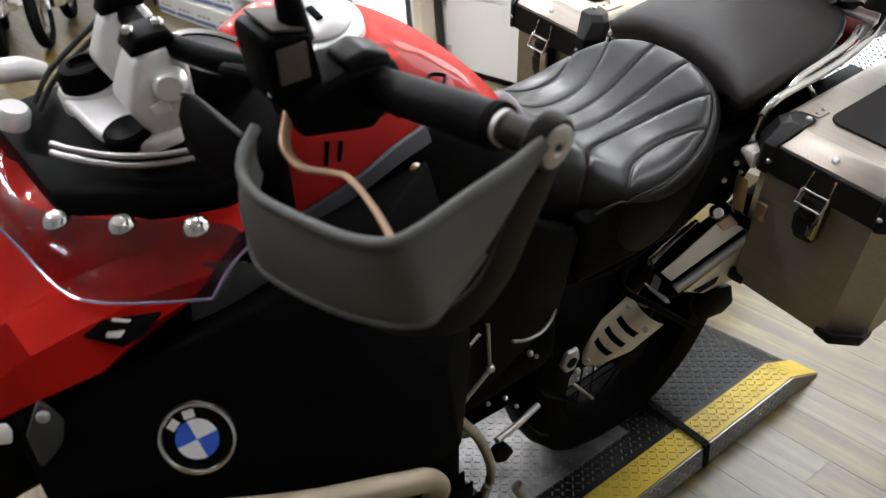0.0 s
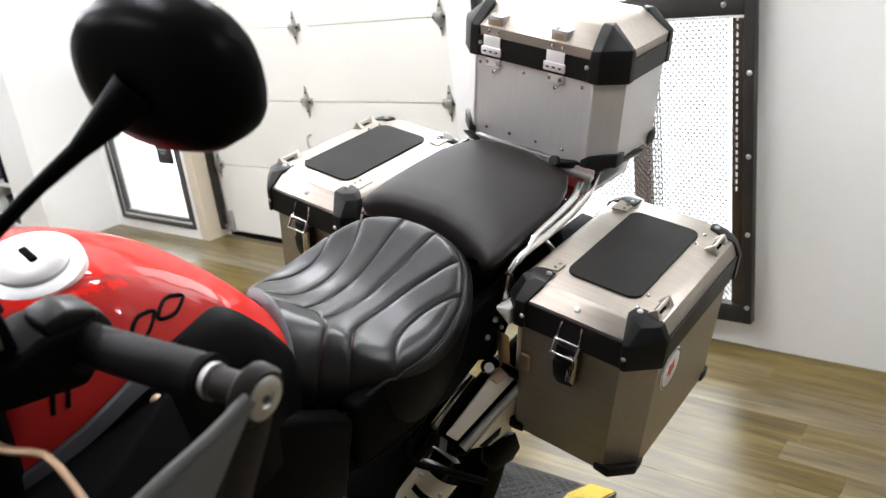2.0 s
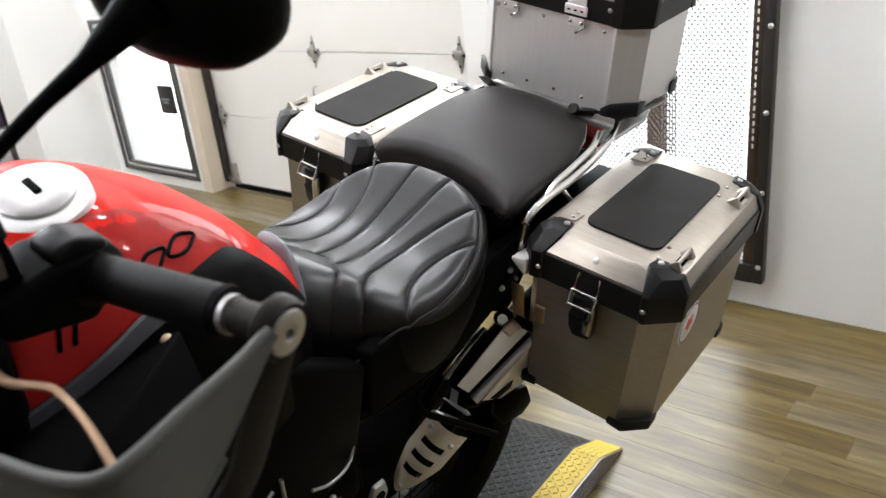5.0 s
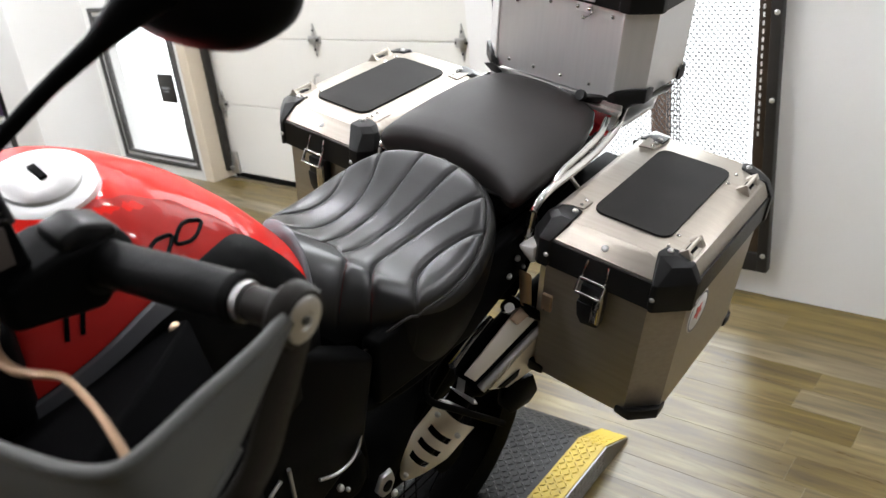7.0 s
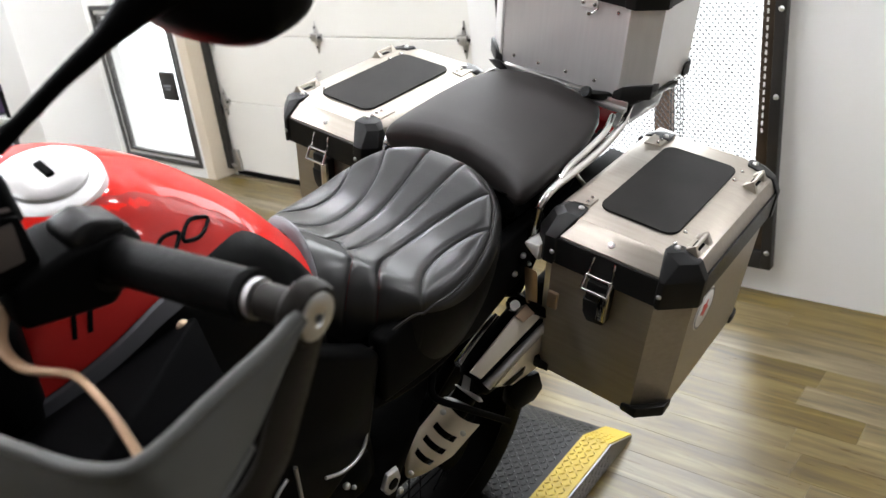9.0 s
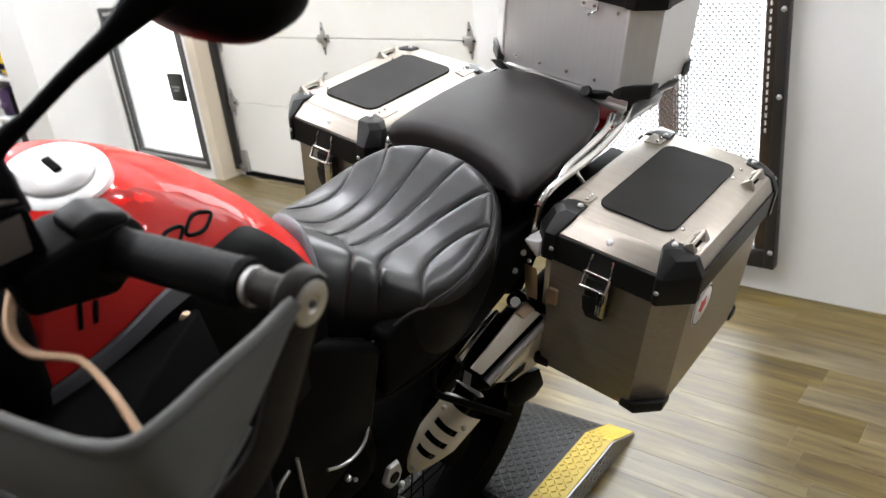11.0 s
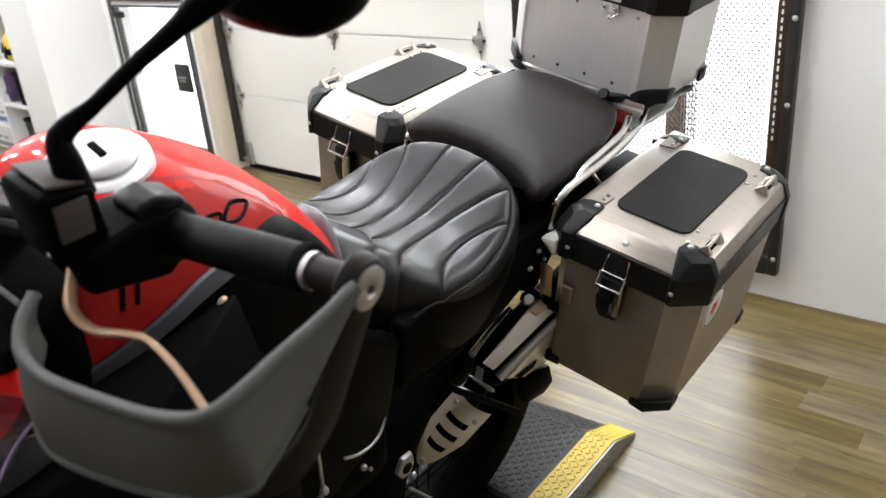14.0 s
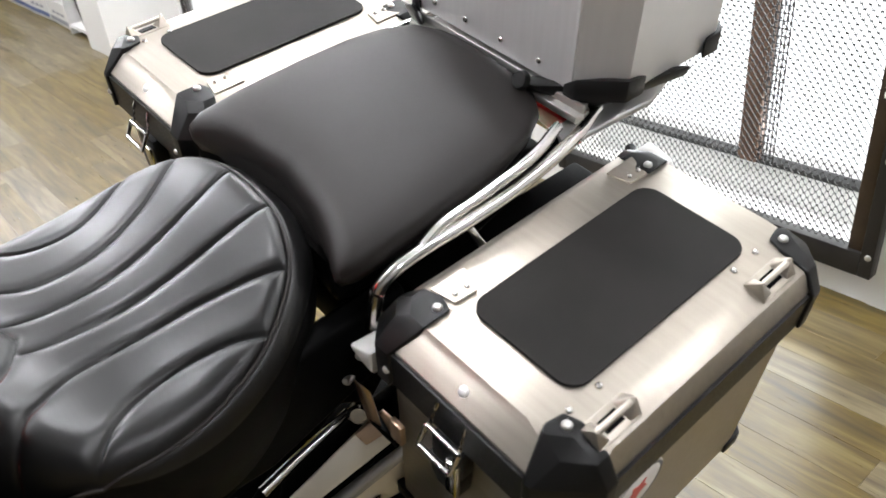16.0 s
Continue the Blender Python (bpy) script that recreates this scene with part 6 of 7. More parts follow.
    for k in range(4):
        part("badge_quarter", prism([(0, 0)] + [(0.0195 * math.cos(radians(90 * k + 90 * j / 8 + 20)), 0.0195 * math.sin(radians(90 * k + 90 * j / 8 + 20))) for j in range(9)], 0.002, 0.0032), BLUEEN if k % 2 else WHITEEN, b)
    for a in (280, 320):
        part("badge_bar", box(-0.005, 0.005, 0.021, 0.029, 0.002, 0.003), WHITEEN, b, at=pose(0, 0, 0, 0, 0, a - 90))
    part("side_screw", bolt_mesh(0.007, 0.005), BRONZE, bike, "brass-toned screw", at=pose(0.192, -0.735, 1.249, 0, 80, 0))
    part("lower_panel", hull([(0.2320, -1.1827, 1.1803), (0.2320, -1.1597, 1.2144), (0.2320, -1.1464, 1.1758), (0.2320, -1.1709, 1.1092), (0.2320, -1.1874, 1.1068), (0.19, -1.16, 1.18), (0.19, -1.18, 1.11)], 0.006), GREYPL, bike, "grey lower fairing panel")
    part("headlight_bezel", hull([(0.08, -1.30, 1.10), (0.17, -1.215, 1.16), (0.215, -1.165, 1.165), (0.215, -1.175, 1.09), (0.16, -1.26, 1.02), (0.08, -1.33, 1.00), (0.12, -1.15, 1.10)], 0.008), PLASTIC, bike, "black headlight surround")
    part("beak_edge", hull([(0.150, -1.235, 1.140), (0.196, -1.192, 1.172), (0.205, -1.190, 1.166), (0.205, -1.196, 1.150), (0.165, -1.236, 1.126), (0.17, -1.20, 1.14)], 0.003), WHITEST, bike, "white beak edge")
    part("panel_screw", bolt_mesh(0.006, 0.004), CAST, bike, at=look((0.2340, -1.1619, 1.1958), (0.86, -1.30, 1.5)) @ pose(0, 0, 0, 180, 0, 0))

front()


# ---------------- luggage ----------------
def case(name, label, at, s, w, l, zb, zt):
    """An aluminium case: inner front bottom corner at the origin, x outwards (times s), y to the rear."""
    c = thing(name, label, "luggage case", "aluminium luggage", at)
    band = 0.048

    def X(p):
        return [(s * x, y, z) for x, y, z in p]

    def ring(c_in, c_out, z, fr=0.0, si=0.0, so=0.0):
        x0, x1, y0, y1 = si, w - so, fr, l - fr
        return X([(x0 + c_in, y0, z), (x1 - c_out, y0, z), (x1, y0 + c_out, z), (x1, y1 - c_out, z), (x1 - c_out, y1, z), (x0 + c_in, y1, z), (x0, y1 - c_in, z), (x0, y0 + c_in, z)])

    part("case_body", bevelled(loft([ring(0.022, 0.048, 0, 0.012, 0.012, 0.012), ring(0.022, 0.048, 0.004, 0.010, 0.010, 0.010), ring(0.022, 0.048, zb, 0.010, 0.006, 0.006)]), 0.003), ALU, c, "brushed aluminium body", smooth=35)
    lid = part("lid", bevelled(loft([ring(0.02, 0.044, zb + band, 0.001, 0.001, 0.001), ring(0.02, 0.044, zb + band + 0.004, 0.001, 0.001, 0.001), ring(0.016, 0.040, zt - 0.008, 0.021, 0.008, 0.012), ring(0.016, 0.036, zt, 0.027, 0.022, 0.044)]), 0.0025), ALU, c, "brushed aluminium lid", smooth=35)
    part("rim_band", bevelled(loft([ring(0.02, 0.046, zb - 0.004, -0.002, -0.002, -0.002), ring(0.02, 0.046, zb + band, -0.003, -0.003, -0.003)]), 0.003), CAP, c, "black plastic rim band")
    part("pad", prism([(s * x, y) for x, y in rounded(0.068, w - 0.068, 0.074, l - 0.080, 0.022)], zt + 0.0005, zt + 0.0045, 0.0015), PAD, lid, "black rubber lid pad")
    for ox, oy in ((0, 0), (1, 0), (0, 1), (1, 1)):
        cc = 0.044 if ox else 0.02
        px = (lambda v: s * (w - v)) if ox else (lambda v: s * v)
        py = (lambda v: l - v) if oy else (lambda v: v)
        e = -0.006
        cap = part("corner_cap", hull([(px(e), py(cc + 0.028 - 0.014 * ox), z) for z in (zb - 0.006, zb + band)] + [(px(e), py(cc - 0.002), z) for z in (zb - 0.006, zb + band)] + [(px(cc - 0.002), py(e), z) for z in (zb - 0.006, zb + band)]
                   + [(px(cc + 0.018 - 0.010 * ox), py(e), z) for z in (zb - 0.006, zb + band)] + [(px(0.006 + 0.004 * ox), py(cc + 0.028 - 0.014 * ox), zt - 0.007), (px(0.006 + 0.004 * ox), py(0.040), zt - 0.007), (px(cc + 0.016 - 0.010 * ox), py(0.019), zt - 0.007), (px(0.034), py(0.019), zt - 0.007), (px(0.020 + 0.022 * ox), py(0.060), zt + 0.0025), (px(0.060), py(0.025), zt + 0.0025), *([] if ox else [(px(0.021), py(0.042), zt + 0.0025), (px(0.037), py(0.026), zt + 0.0025), (px(0.023), py(0.019), zt - 0.006), (px(0.006), py(0.036), zt - 0.006)]), (px(0.034 + 0.004 * ox), py(0.040), zt + 0.004), (px(0.060 + 0.006 * ox), py(0.032), zt + 0.004), (px(0.060 + 0.002 * ox), py(0.060 - 0.006 * ox), zt + 0.0035), (px(0.042 + 0.004 * ox), py(0.066 - 0.006 * ox), zt + 0.003)], 0.003), CAP, lid, "black plastic corner cap", smooth=16)
        part("cap_screw", bolt_mesh(0.0055, 0.004), GALV, cap, at=pose(px(0.050), py(0.051 - 0.006 * ox), zt + 0.0038))
        part("cap_screw", bolt_mesh(0.0045, 0.004), GALV, cap, at=pose(px(cc * 0.5 + 0.024), py(e + 0.001), zb + 0.020, 90 if not oy else -90, 0, 0))
        bc = part("foot_cap", hull([(px(0.006), py(cc + 0.030), 0.0), (px(0.006), py(cc + 0.030), 0.016), (px(0.006), py(cc), 0.020), (px(cc), py(0.006), 0.020), (px(cc + 0.030), py(0.006), 0.016), (px(cc + 0.030), py(0.006), 0.0),
                   (px(0.006), py(cc), -0.004), (px(cc), py(0.006), -0.004), (px(cc + 0.02), py(cc + 0.02), -0.004)], 0.002), CAP, c, "black plastic foot cap")
    # lid eyelets near the outer edge, hinge plates near the inner edge
    for y in (0.080, 0.335):
        m = pose(s * (w - 0.030), y, zt - 0.006, 0, s * 12, 0) @ Matrix.Diagonal((1.15, 1.15, 1.1, 1))
        ey = part("lid_clasp", merged(box(-0.012, 0.012, -0.026, 0.026, 0.0, 0.004, 0.001), hull([(-0.012, -0.026, 0.003), (0.012, -0.026, 0.003), (0.0, -0.024, 0.019), (-0.010, -0.012, 0.004), (0.010, -0.012, 0.004)], 0.001), hull([(-0.012, 0.026, 0.003), (0.012, 0.026, 0.003), (0.0, 0.024, 0.019), (-0.010, 0.012, 0.004), (0.010, 0.012, 0.004)], 0.001), rod((0, -0.02, 0.0125), (0, 0.02, 0.0125), 0.003, 8)), ALU, lid, "cast lashing eyelet", at=m)
        part("clasp_slot", box(-0.006, 0.006, -0.010, 0.010, 0.0042, 0.0055), PLASTIC, ey)
        part("rivet", bolt_mesh(0.004, 0.003), CHROME, lid, at=pose(s * (w - 0.060), y - 0.02, zt))
        part("rivet", bolt_mesh(0.004, 0.003), CHROME, lid, at=pose(s * (w - 0.060), y + 0.02, zt))
    for y in (0.085, l - 0.075):
        hp = part("hinge_plate", prism([(s * a, b) for a, b in [(0.026, y - 0.022), (0.056, y - 0.016), (0.058, y + 0.012), (0.026, y + 0.024)]], zt + 0.0005, zt + 0.003, 0.001), ALU, lid, "riveted hinge plate")
        part("rivet", bolt_mesh(0.0035, 0.003), CHROME, hp, at=pose(s * 0.048, y - 0.008, zt + 0.003))
        part("rivet", bolt_mesh(0.0035, 0.003), CHROME, hp, at=pose(s * 0.048, y + 0.008, zt + 0.003))
    # front latch with its wire loop
    x = w * 0.47
    la = part("latch", merged(box(s * x - 0.022, s * x + 0.022, -0.010, 0.010, zb - 0.048, zb - 0.004, 0.003), hull([(s * x + dx, y, z) for dx, z in ((-0.026, zb - 0.040), (0.022, zb - 0.040), (0.020, zb - 0.082), (-0.012, zb - 0.086), (-0.022, zb - 0.070)) for y in (-0.012, 0.010)], 0.004)), CAP, c, "black latch with steel loop")
    for dx in (-1, 1):
        part("latch_loop", tube([(s * x + dx * 0.014, 0.010, zb + 0.050), (s * x + dx * 0.019, -0.002, zb + 0.040), (s * x + dx * 0.021, -0.010, zb + 0.016), (s * x + dx * 0.021, -0.016, zb + 0.006)], 0.0022, 8, 3), CHROME, la, "polished wire loop")
    bars = [(-0.023, -0.014, zb + 0.012), (0.023, -0.014, zb + 0.012), (0.023, -0.026, zb - 0.010), (-0.023, -0.026, zb - 0.010)]
    for (ax, ay, az), (bx, by, bz) in zip(bars, bars[1:] + bars[:1]):
        part("latch_bar", rod((s * x + ax, ay, az), (s * x + bx, by, bz), 0.0030, 10), CHROME, la, "polished latch frame")
    part("latch_plate", box(s * x + 0.006, s * x + 0.024, -0.018, -0.011, zb - 0.070, zb - 0.012, 0.003), CHROME, la, "polished latch plate")
    part("strike_rivet", bolt_mesh(0.006, 0.003), POLISHED, lid, at=pose(s * x, 0.013, zb + band + 0.017, 48, 0, 0))
    return c


left_case = case("pannier", "brushed aluminium pannier with black corner caps and a round white sticker", LEANED @ pose(0.194, -0.058, 0.705, 0, 0, 1.0), 1, 0.276, 0.436, 0.262, 0.344)
st = part("sticker", lathe([(0.0005, 0.0012), (0.040, 0.0012), (0.042, 0.0), (0.0005, 0.0)], 40), WHITEST, left_case, "round white sticker with a red star shape", at=pose(0.276 - 0.0062, 0.126, 0.196, 0, 90, 0))
part("sticker_ring", lathe([(0.036, 0.0014), (0.040, 0.0014), (0.040, 0.0011), (0.036, 0.0011)], 40, False), GREYBAND, st)
part("sticker_star", prism([(r * math.cos(radians(36 * k)), r * math.sin(radians(36 * k))) for k, r in enumerate([0.018, 0.010] * 5)], 0.0012, 0.0018), REDST, st)
case("pannier", "brushed aluminium pannier with black corner caps and wire latch", LEANED @ pose(-0.205, -0.048, 0.708, 0, 0, 1.5), -1, 0.276, 0.436, 0.262, 0.344)


def top_case():
    """Upright case on the rack: chamfered corners, dark rim band, folded lid."""
    c = thing("top_case", "tall brushed aluminium top case with black corners on the rack", "luggage case", "aluminium luggage", BIKE @ pose(0.0, 0.285, 1.120))
    w, l, zb, band, zt = 0.38, 0.262, 0.180, 0.040, 0.275
    h = w / 2

    def ring(inset, ch, z):
        return [(x, y, z) for x, y in chamfered(-h + inset, h - inset, inset, l - inset, ch)]

    part("case_body", bevelled(loft([ring(0.006, 0.045, 0), ring(0.004, 0.045, 0.004), ring(0.004, 0.045, zb)]), 0.003), ALUV, c, "brushed aluminium body", smooth=35)
    part("rim_band", bevelled(loft([ring(-0.003, 0.044, zb - 0.004), ring(-0.004, 0.044, zb + band)]), 0.003), CAP, c, "black plastic rim band")
    lid = part("lid", bevelled(loft([ring(0.0, 0.042, zb + band), ring(0.0, 0.042, zb + band + 0.018), ring(0.046, 0.02, zt - 0.003), ring(0.050, 0.02, zt)]), 0.0025), ALU, c, "brushed aluminium lid", smooth=35)
    for sx in (-1, 1):
        for oy in (0, 1):
            py = (lambda v: l - v) if oy else (lambda v: v)
            cap = part("corner_cap", hull([(sx * (h + 0.005), py(0.06), z) for z in (zb - 0.006, zb + band)] + [(sx * (h + 0.005), py(0.040), z) for z in (zb - 0.006, zb + band)] + [(sx * (h - 0.040), py(-0.005), z) for z in (zb - 0.006, zb + band)] + [(sx * (h - 0.062), py(-0.005), z) for z in (zb - 0.006, zb + band)] + [(sx * (h + 0.004), py(0.056), zb + band + 0.016), (sx * (h + 0.004), py(0.040), zb + band + 0.020), (sx * (h - 0.040), py(-0.004), zb + band + 0.020), (sx * (h - 0.060), py(-0.004), zb + band + 0.016)]
                       + [(sx * (h - 0.044), py(0.042), zt + 0.004), (sx * (h - 0.068), py(0.046), zt + 0.004), (sx * (h - 0.050), py(0.066), zt + 0.004)], 0.003), CAP, lid, "black plastic corner cap", smooth=16)
            part("cap_screw", bolt_mesh(0.0045, 0.004), GALV, cap, at=pose(sx * (h - 0.066), py(-0.004), zb + 0.024, 90 if not oy else -90, 0, 0))
            part("foot_cap", hull([(sx * (h + 0.001), py(0.075), z) for z in (-0.004, 0.022)] + [(sx * (h + 0.001), py(0.042), z) for z in (-0.004, 0.026)] + [(sx * (h - 0.042), py(-0.001), z) for z in (-0.004, 0.026)] + [(sx * (h - 0.060), py(-0.001), z) for z in (-0.004, 0.012)] + [(sx * (h - 0.03), py(0.03), -0.004)], 0.002), CAP, c, "black plastic foot cap")
    # hinges with rivets on the front face
    for x in (-0.095, 0.055):
        hg = part("lid_hinge", merged(box(x - 0.020, x + 0.020, -0.0065, -0.003, zb + 0.010, zb + 0.042, 0.001), box(x - 0.024, x + 0.024, -0.009, -0.004, zb + 0.002, zb + 0.020, 0.0015), box(x - 0.016, x + 0.016, -0.001, 0.0045, zb - 0.022, zb - 0.002, 0.001)), POLISHED, c, "riveted steel hinge")
        for dx in (-0.014, 0.0, 0.014):
            part("hinge_slot", box(x + dx - 0.003, x + dx + 0.003, -0.0098, -0.0088, zb + 0.009, zb + 0.012), PLASTIC, hg)
        for dx, y, dz in ((-0.012, -0.001, -0.014), (0.012, -0.001, -0.014), (0.0, 0.0035, -0.034), (-0.010, -0.001, 0.050), (0.012, -0.001, 0.050)):
            part("rivet", bolt_mesh(0.0042, 0.0035), CHROME, hg, at=pose(x + dx, y, zb + dz, 90, 0, 0))
        part("wire_loop", tube([(x + 0.018, -0.001, zb - 0.014), (x + 0.020, -0.002, zb - 0.020), (x + 0.006, -0.001, zb - 0.032)], 0.0016, 6, 4), CHROME, hg)
        ey = part("lid_eyelet", merged(box(x - 0.018, x + 0.018, 0.004, 0.008, zb + band + 0.012, zb + band + 0.040, 0.001), box(x - 0.018, x - 0.014, 0.004, 0.032, zb + band + 0.012, zb + band + 0.040, 0.001), box(x + 0.014, x + 0.018, 0.004, 0.032, zb + band + 0.012, zb + band + 0.040, 0.001)), CAST, lid, "cast lashing eyelet")
        part("eyelet_slot", box(x - 0.010, x + 0.010, 0.0030, 0.0036, zb + band + 0.022, zb + band + 0.034), BRONZE, ey)
    for x in (-h + 0.052, h - 0.052):
        part("fold_line", box(x - 0.0025, x + 0.0025, 0.0015, 0.0045, 0.006, zb - 0.006, 0.001), ALUV, c, "raised sheet fold")
    for x, z in ((-0.105, 0.02), (-0.045, 0.020), (0.020, 0.020), (0.085, 0.020), (-0.128, 0.160), (-0.02, 0.160), (0.115, 0.160)):
        part("rivet", bolt_mesh(0.0042, 0.003), CHROME, c, at=pose(x, 0.0045, z, 90, 0, 0))
    # black mounting shoe
    part("mount_shoe", hull([(0.06, -0.02, -0.004), (0.10, -0.025, 0.006), (0.185, 0.06, 0.006), (0.20, 0.16, 0.006), (0.19, 0.16, -0.018), (0.15, 0.03, -0.03), (0.07, -0.01, -0.024)], 0.005), CAP, c, "black plastic mounting shoe")
    part("mount_knob", lathe([(0.0005, 0.008), (0.010, 0.008), (0.012, 0.0), (0.0005, 0.0)], 16), CAP, c, at=pose(0.085, -0.022, 0.004, 60, 0, 0))
    part("mount_shoe", hull([(-0.17, 0.0, -0.004), (-0.13, -0.015, 0.012), (-0.10, -0.018, -0.004), (-0.13, -0.01, -0.02), (-0.16, 0.03, -0.018)], 0.004), CAP, c, "black plastic mounting shoe")


top_case()


# ---------------- shelf, cartons and far things ----------------
def carton(x, y, z, sx, sy, sz, turn, n):
    c = thing("carton", "white cardboard carton with a printed blue band, stacked", "carton", "stacked cartons", pose(x, y, z, 0, 0, turn))
    part("carton_body", box(-sx / 2, sx / 2, 0, sy, 0, sz, 0.003), CARTON, c, smooth=0)
    part("lid_flap", box(-sx / 2 - 0.004, sx / 2 + 0.004, -0.004, sy + 0.004, sz - 0.045, sz + 0.002, 0.002), CARTON, c, smooth=0)
    part("printed_band", box(-sx / 2 + 0.01, sx / 2 - 0.01, -0.0022, 0.0, sz * 0.12, sz * 0.30), BLUEBAND if n % 3 else GREYBAND, c, smooth=0)
    for k in range(3):
        part("print_bar", box(-sx * 0.3 + k * sx * 0.22, -sx * 0.16 + k * sx * 0.22, -0.0022, 0.0, sz * 0.45, sz * 0.56), GREYBAND, c, smooth=0)


def far_end():
    n = 0
    for col in range(4):
        for row in range(4):
            if row == 3 and col == 2:
                continue
            carton(-5.66 - col * 0.50, 1.22 + 0.02 * ((col * 3 + row) % 3), 0.004 + row * 0.19, 0.48, 0.36, 0.18, (-1.5, 1.0, 0.5, -0.8)[(col + row) % 4], n)
            n += 1
    sh = thing("wall_shelf", "white open shelf unit with a helmet, boxes and clothing", "shelf", at=pose(-5.12, 1.19, 0))
    for x in (-0.24, 0.24):
        part("shelf_side", box(x - 0.012, x + 0.012, 0, 0.40, 0, 1.05, 0.003), TRIMW, sh, smooth=0)
    for z in (0.05, 0.36, 0.66, 1.03):
        part("shelf_board", box(-0.228, 0.228, 0.002, 0.40, z, z + 0.022, 0.002), TRIMW, sh, smooth=0)
    part("shelf_back", box(-0.228, 0.228, 0.395, 0.405, 0.05, 1.05), TRIMW, sh, smooth=0)
    for k, (x, z, h, mat, nm, lab) in enumerate([(-0.13, 0.383, 0.20, PURPLE, "folded_jacket", "folded dark purple jacket on the shelf"), (0.0, 0.683, 0.13, RUBBER, "folded_jacket", "folded black riding jacket on the shelf")]):
        t = thing(nm, lab, "jacket", "folded jackets", pose(-5.12 + x, 1.33, z))
        bm = hull([(sx * 0.07, sy * 0.11, zz + 0.012 * ((sx + 2 * sy + k) % 3)) for sx in (-1, 1) for sy in (-1, 1) for zz in (0, h)] + [(0, 0, h + 0.015)], 0.025, 3)
        part("jacket_body", bm, mat, t)
        part("jacket_fold", hull([(-0.06, -0.115, 0.10), (0.06, -0.115, 0.11), (0.06, -0.125, 0.07), (-0.06, -0.122, 0.06), (0, -0.10, 0.12)], 0.008), mat, t)
    t = thing("storage_box", "black storage box with gloves on top, on the shelf", "box", at=pose(-5.02, 1.22, 0.383))
    part("box_body", prism([(-0.09, 0), (0.10, 0), (0.10, 0.28), (-0.09, 0.28)], 0, 0.19, 0.006), RUBBER, t)
    part("glove", merged(*[tube([(0.01 * k - 0.06, 0.03 + 0.03 * k, 0.20), (0.03 - 0.02 * k, 0.06 + 0.02 * k, 0.225), (0.07, 0.05 + 0.03 * k, 0.205)], 0.012, 8, 4) for k in range(4)]), GREYBAND, t, "grey gloves")
    t = thing("basket", "dark woven basket with rounded rim on the lowest shelf", "basket", at=pose(-5.04, 1.34, 0.073))
    part("basket_body", loft([[(x, y, 0.0) for x, y in rounded(-0.10, 0.10, -0.12, 0.12, 0.03)], [(x, y, 0.20) for x, y in rounded(-0.115, 0.115, -0.135, 0.135, 0.04)], [(x, y, 0.20) for x, y in rounded(-0.105, 0.105, -0.125, 0.125, 0.04)], [(x, y, 0.02) for x, y in rounded(-0.09, 0.09, -0.11, 0.11, 0.03)]]), GREYPL, t)
    part("basket_rim", tube([(x, y, 0.203) for x, y in rounded(-0.113, 0.113, -0.133, 0.133, 0.04)] + [(0.113, 0.10, 0.203)], 0.009, 8, 1), RUBBER, t)
    t = thing("helmet", "yellow helmet on the white shelf", "helmet", at=pose(-5.07, 1.32, 0.683))
    part("helmet_shell", lathe([(0.085, 0.0), (0.110, 0.03), (0.122, 0.10), (0.112, 0.17), (0.075, 0.215), (0.03, 0.232), (0.0005, 0.234)], 32), YELCLOTH, t)
    part("visor", hull([(-0.095, -0.105, 0.05), (0.09, -0.10, 0.05), (0.085, -0.095, 0.12), (-0.085, -0.095, 0.12), (0, -0.135, 0.06), (0, -0.125, 0.12)], 0.01), GLOSS, t, "dark visor")
    t = thing("lime_vest", "lime yellow safety vest hanging low on a stand", "vest", at=pose(-7.62, 1.3, 0))
    part("vest_cloth", hull([(-0.12, -0.03, 0.12), (0.12, -0.03, 0.12), (0.09, -0.03, 0.5), (-0.09, -0.03, 0.5), (-0.1, 0.03, 0.12), (0.1, 0.03, 0.12), (0.07, 0.02, 0.5), (-0.07, 0.02, 0.5)], 0.02), NEON, t)
    part("stand_pole", rod((0, 0, 0), (0, 0, 0.12), 0.015), DARKSTEEL, t)
    t = thing("clothes_rail", "dark riding suits hanging from a black rail", "clothes rack", at=pose(-8.4, 1.3, 0))
    part("rail", merged(rod((-0.7, 0, 1.0), (0.6, 0, 1.0), 0.014), rod((-0.7, 0, 0), (-0.7, 0, 1.0), 0.014), rod((0.6, 0, 0), (0.6, 0, 1.0), 0.014)), DARKSTEEL, t)
    for k in range(8):
        x = -0.55 + 0.14 * k
        part("suit", hull([(x - 0.03, -0.16, 0.95), (x + 0.03, -0.16, 0.95), (x - 0.04, 0.16, 0.93), (x + 0.04, 0.16, 0.93), (x - 0.05, -0.2, 0.22), (x + 0.05, -0.18, 0.2), (x - 0.05, 0.2, 0.2), (x + 0.05, 0.2, 0.22)], 0.02), (RUBBER, PURPLE, LEATHER)[k % 3], t)

    def far_bike(x, y, turn, label):
        t = thing("parked_motorcycle", label, "motorcycle", "parked motorcycles", pose(x, y, 0, 0, 0, turn))
        for yy in (-0.68, 0.68):
            sides = 40
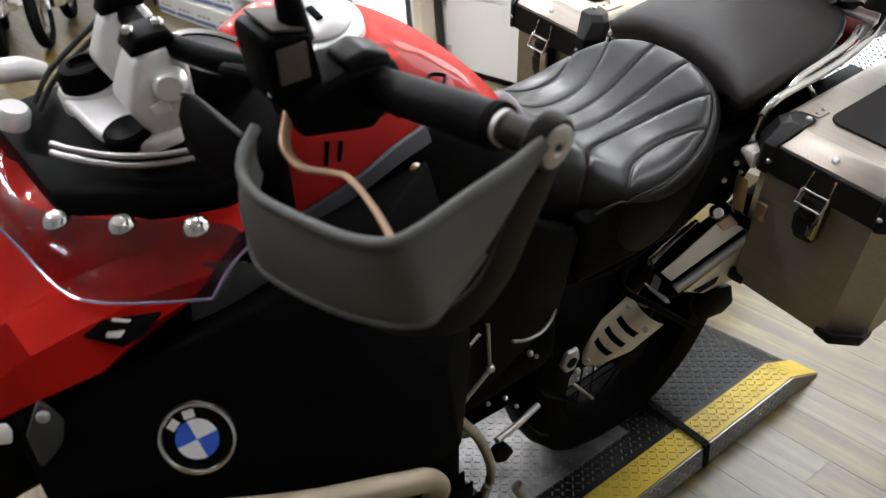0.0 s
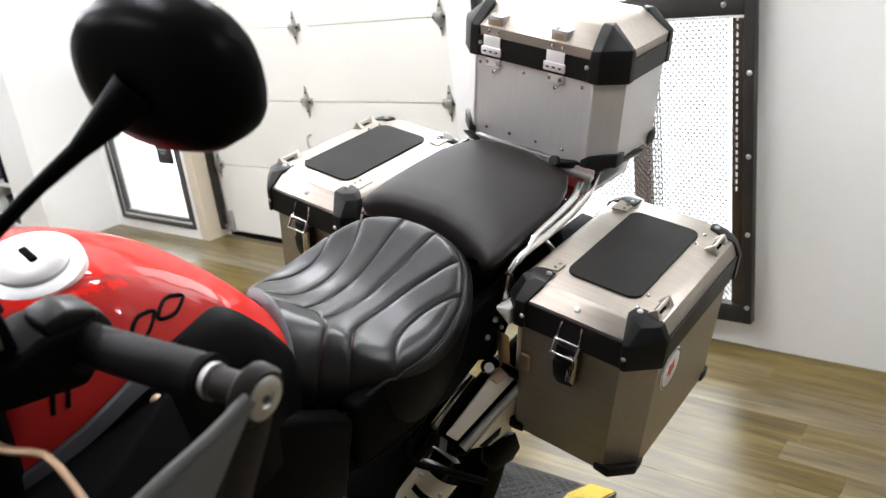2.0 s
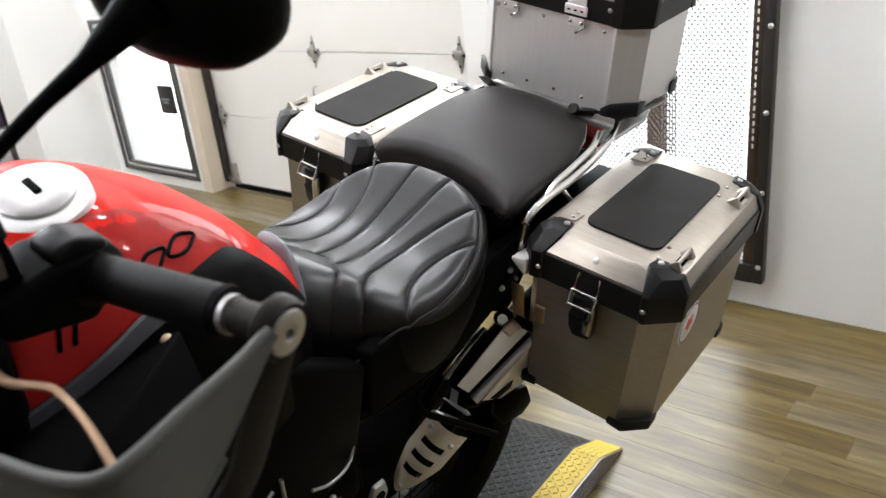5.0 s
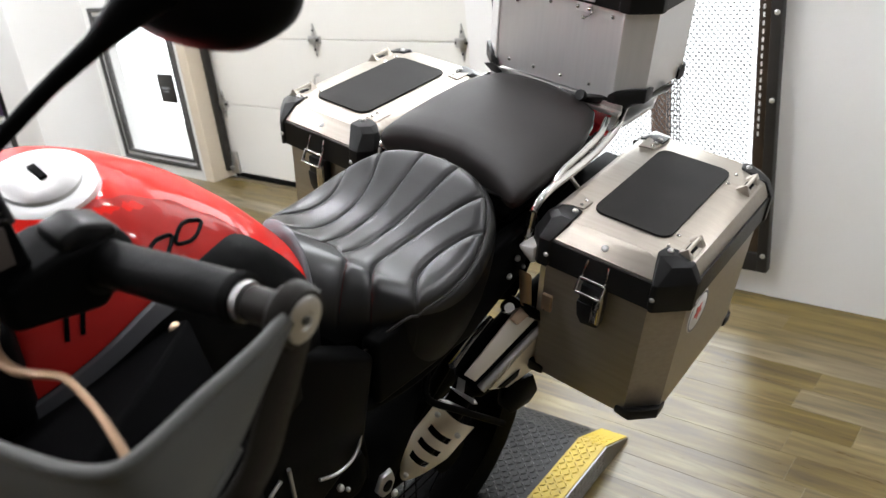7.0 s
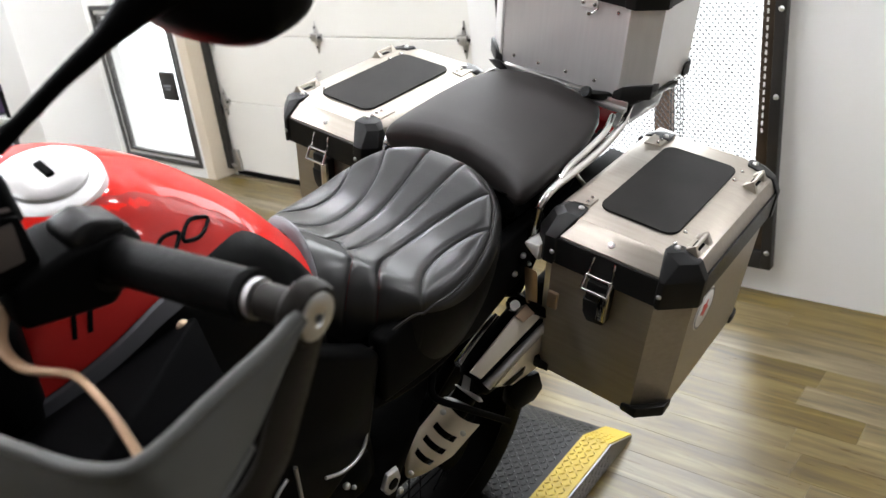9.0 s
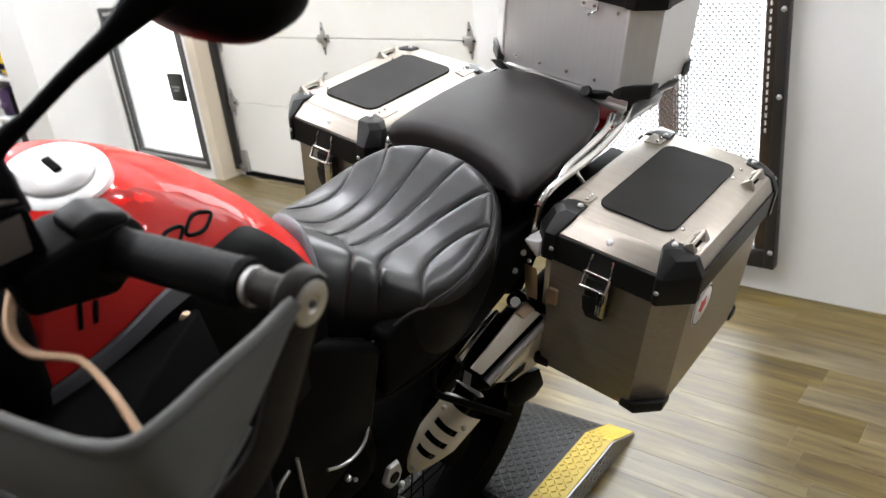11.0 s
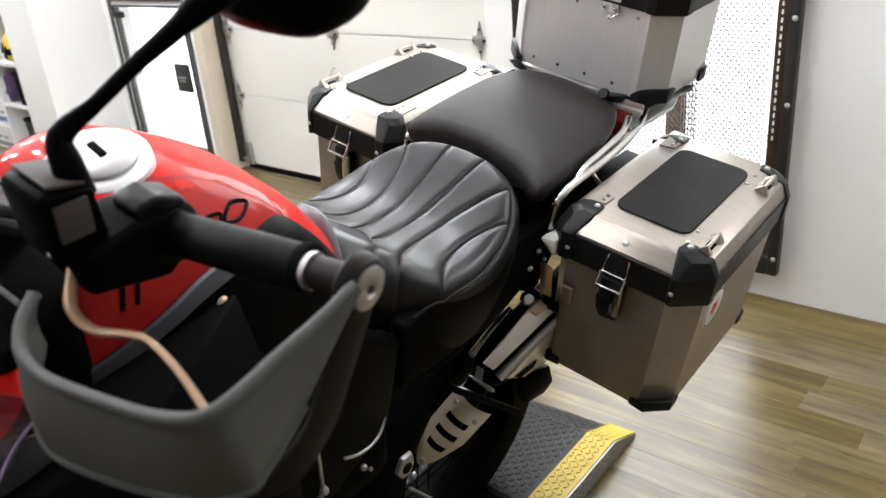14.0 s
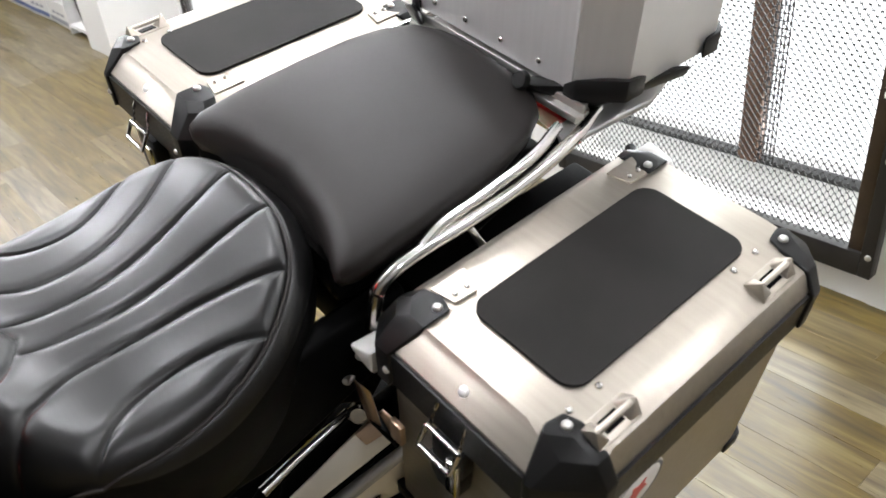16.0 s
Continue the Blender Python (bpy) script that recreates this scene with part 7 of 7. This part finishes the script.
            wl = part("wheel", loft([[((0.25 + q * 0.05 * math.cos(b)) * 0 + 0.05 * math.sin(b), yy + (0.27 + 0.04 * math.cos(b)) * math.cos(a), 0.31 + (0.27 + 0.04 * math.cos(b)) * math.sin(a)) for b in (2 * math.pi * j / 12 for j in range(12)) for q in (1,)] for a in (2 * math.pi * k / sides for k in range(sides + 1))], False), RUBBER, t, "black tyre")
            part("rim", loft([[(dx, yy + r * math.cos(a), 0.31 + r * math.sin(a)) for dx, r in ((-0.02, 0.235), (0.02, 0.235), (0.02, 0.215), (-0.02, 0.215))] for a in (2 * math.pi * k / sides for k in range(sides + 1))], False), CHROME, wl, "polished rim")
            for k in range(12):
                a = 2 * math.pi * k / 12
                part("spoke", rod((0, yy, 0.31), (0, yy + 0.22 * math.cos(a), 0.31 + 0.22 * math.sin(a)), 0.004, 6), CHROME, wl)
        part("fuel_tank", hull([(sx * 0.12, yy, z) for sx in (-1, 1) for yy, z in [(-0.32, 0.80), (0.1, 0.76), (0.12, 0.66), (-0.34, 0.68)]] + [(0, -0.2, 0.88), (0, 0.0, 0.86)], 0.04, 3), GLOSS, t, "dark tank")
        part("seat", hull([(sx * 0.11, yy, z) for sx in (-1, 1) for yy, z in [(0.12, 0.72), (0.62, 0.76), (0.62, 0.68), (0.12, 0.64)]], 0.03, 3), VINYL, t, "black seat")
        part("engine", merged(box(-0.14, 0.14, -0.28, 0.22, 0.26, 0.62, 0.03), rod((0.16, -0.1, 0.3), (0.16, 0.7, 0.34), 0.04)), CHROME, t, "bright engine")
        part("handlebar", tube([(-0.36, -0.3, 1.0), (-0.1, -0.42, 0.96), (0.1, -0.42, 0.96), (0.36, -0.3, 1.0)], 0.012, 8, 5), CHROME, t)
        part("fork", merged(rod((-0.08, -0.42, 0.95), (-0.08, -0.68, 0.31), 0.02), rod((0.08, -0.42, 0.95), (0.08, -0.68, 0.31), 0.02)), CHROME, t, "polished fork")
        part("headlight", lathe([(0.0005, 0.0), (0.07, 0.0), (0.09, 0.03), (0.085, 0.10), (0.03, 0.14), (0.0005, 0.14)], 24), CHROME, t, "round headlight", at=pose(0, -0.56, 0.84, -90, 0, 0))

    far_bike(-7.37, 0.27, 69, "dark cruiser motorcycle with bright spoked wheels, parked")
    far_bike(-7.42, -0.22, 80, "dark motorcycle with bright engine, parked")


far_end()


# ---------------- floor planks ----------------
def planks():
    """Boards along x: those round the platform are pieces of their own, the far ones one sheet of boards."""
    width, length = 0.108, 1.22
    rng = random.Random(4)
    cell = {}
    verts, faces = [], []
    count = 0
    for r in range(int(5.9 / width)):
        y0 = -4.1 + r * width
        x = -9.4 - rng.random() * length
        while x < 3.2:
            a, b = max(x, -9.4), min(x + length, 3.2)
            x += length
            if b - a < 0.05 or y0 + width > YG + 0.06:
                continue
            if b > -4.6 and y0 > -1.2 and count < 300:
                key = round(b - a, 2)
                if key not in cell:
                    cell[key] = finish(box(-(b - a) / 2 + 0.0002, (b - a) / 2 - 0.0002, -width / 2 + 0.0002, width / 2 - 0.0002, -0.004, 0.0, 0.0003, 1), "plank", FLOOR, 0)
                ob = new("plank", cell[key])
                ob.parent = floor
                ob.matrix_basis = pose((a + b) / 2, y0 + width / 2, rng.uniform(-0.0002, 0.0))
                count += 1
            else:
                i = len(verts)
                verts.extend([(px, py, pz) for pz in (-0.0039, -0.0001) for px, py in ((a + 0.0002, y0 + 0.0002), (b - 0.0002, y0 + 0.0002), (b - 0.0002, y0 + width - 0.0002), (a + 0.0002, y0 + width - 0.0002))])
                faces.extend([(i + 4, i + 5, i + 6, i + 7), (i, i + 1, i + 5, i + 4), (i + 1, i + 2, i + 6, i + 5), (i + 2, i + 3, i + 7, i + 6), (i + 3, i, i + 4, i + 7)])
    me = bpy.data.meshes.new("far_planks")
    me.from_pydata(verts, [], faces)
    me.materials.append(FLOOR_FAR)
    ob = new("far_planks", me)
    ob.parent = floor
    tagged(ob, "weathered oak-look boards", kind="stuff")


planks()
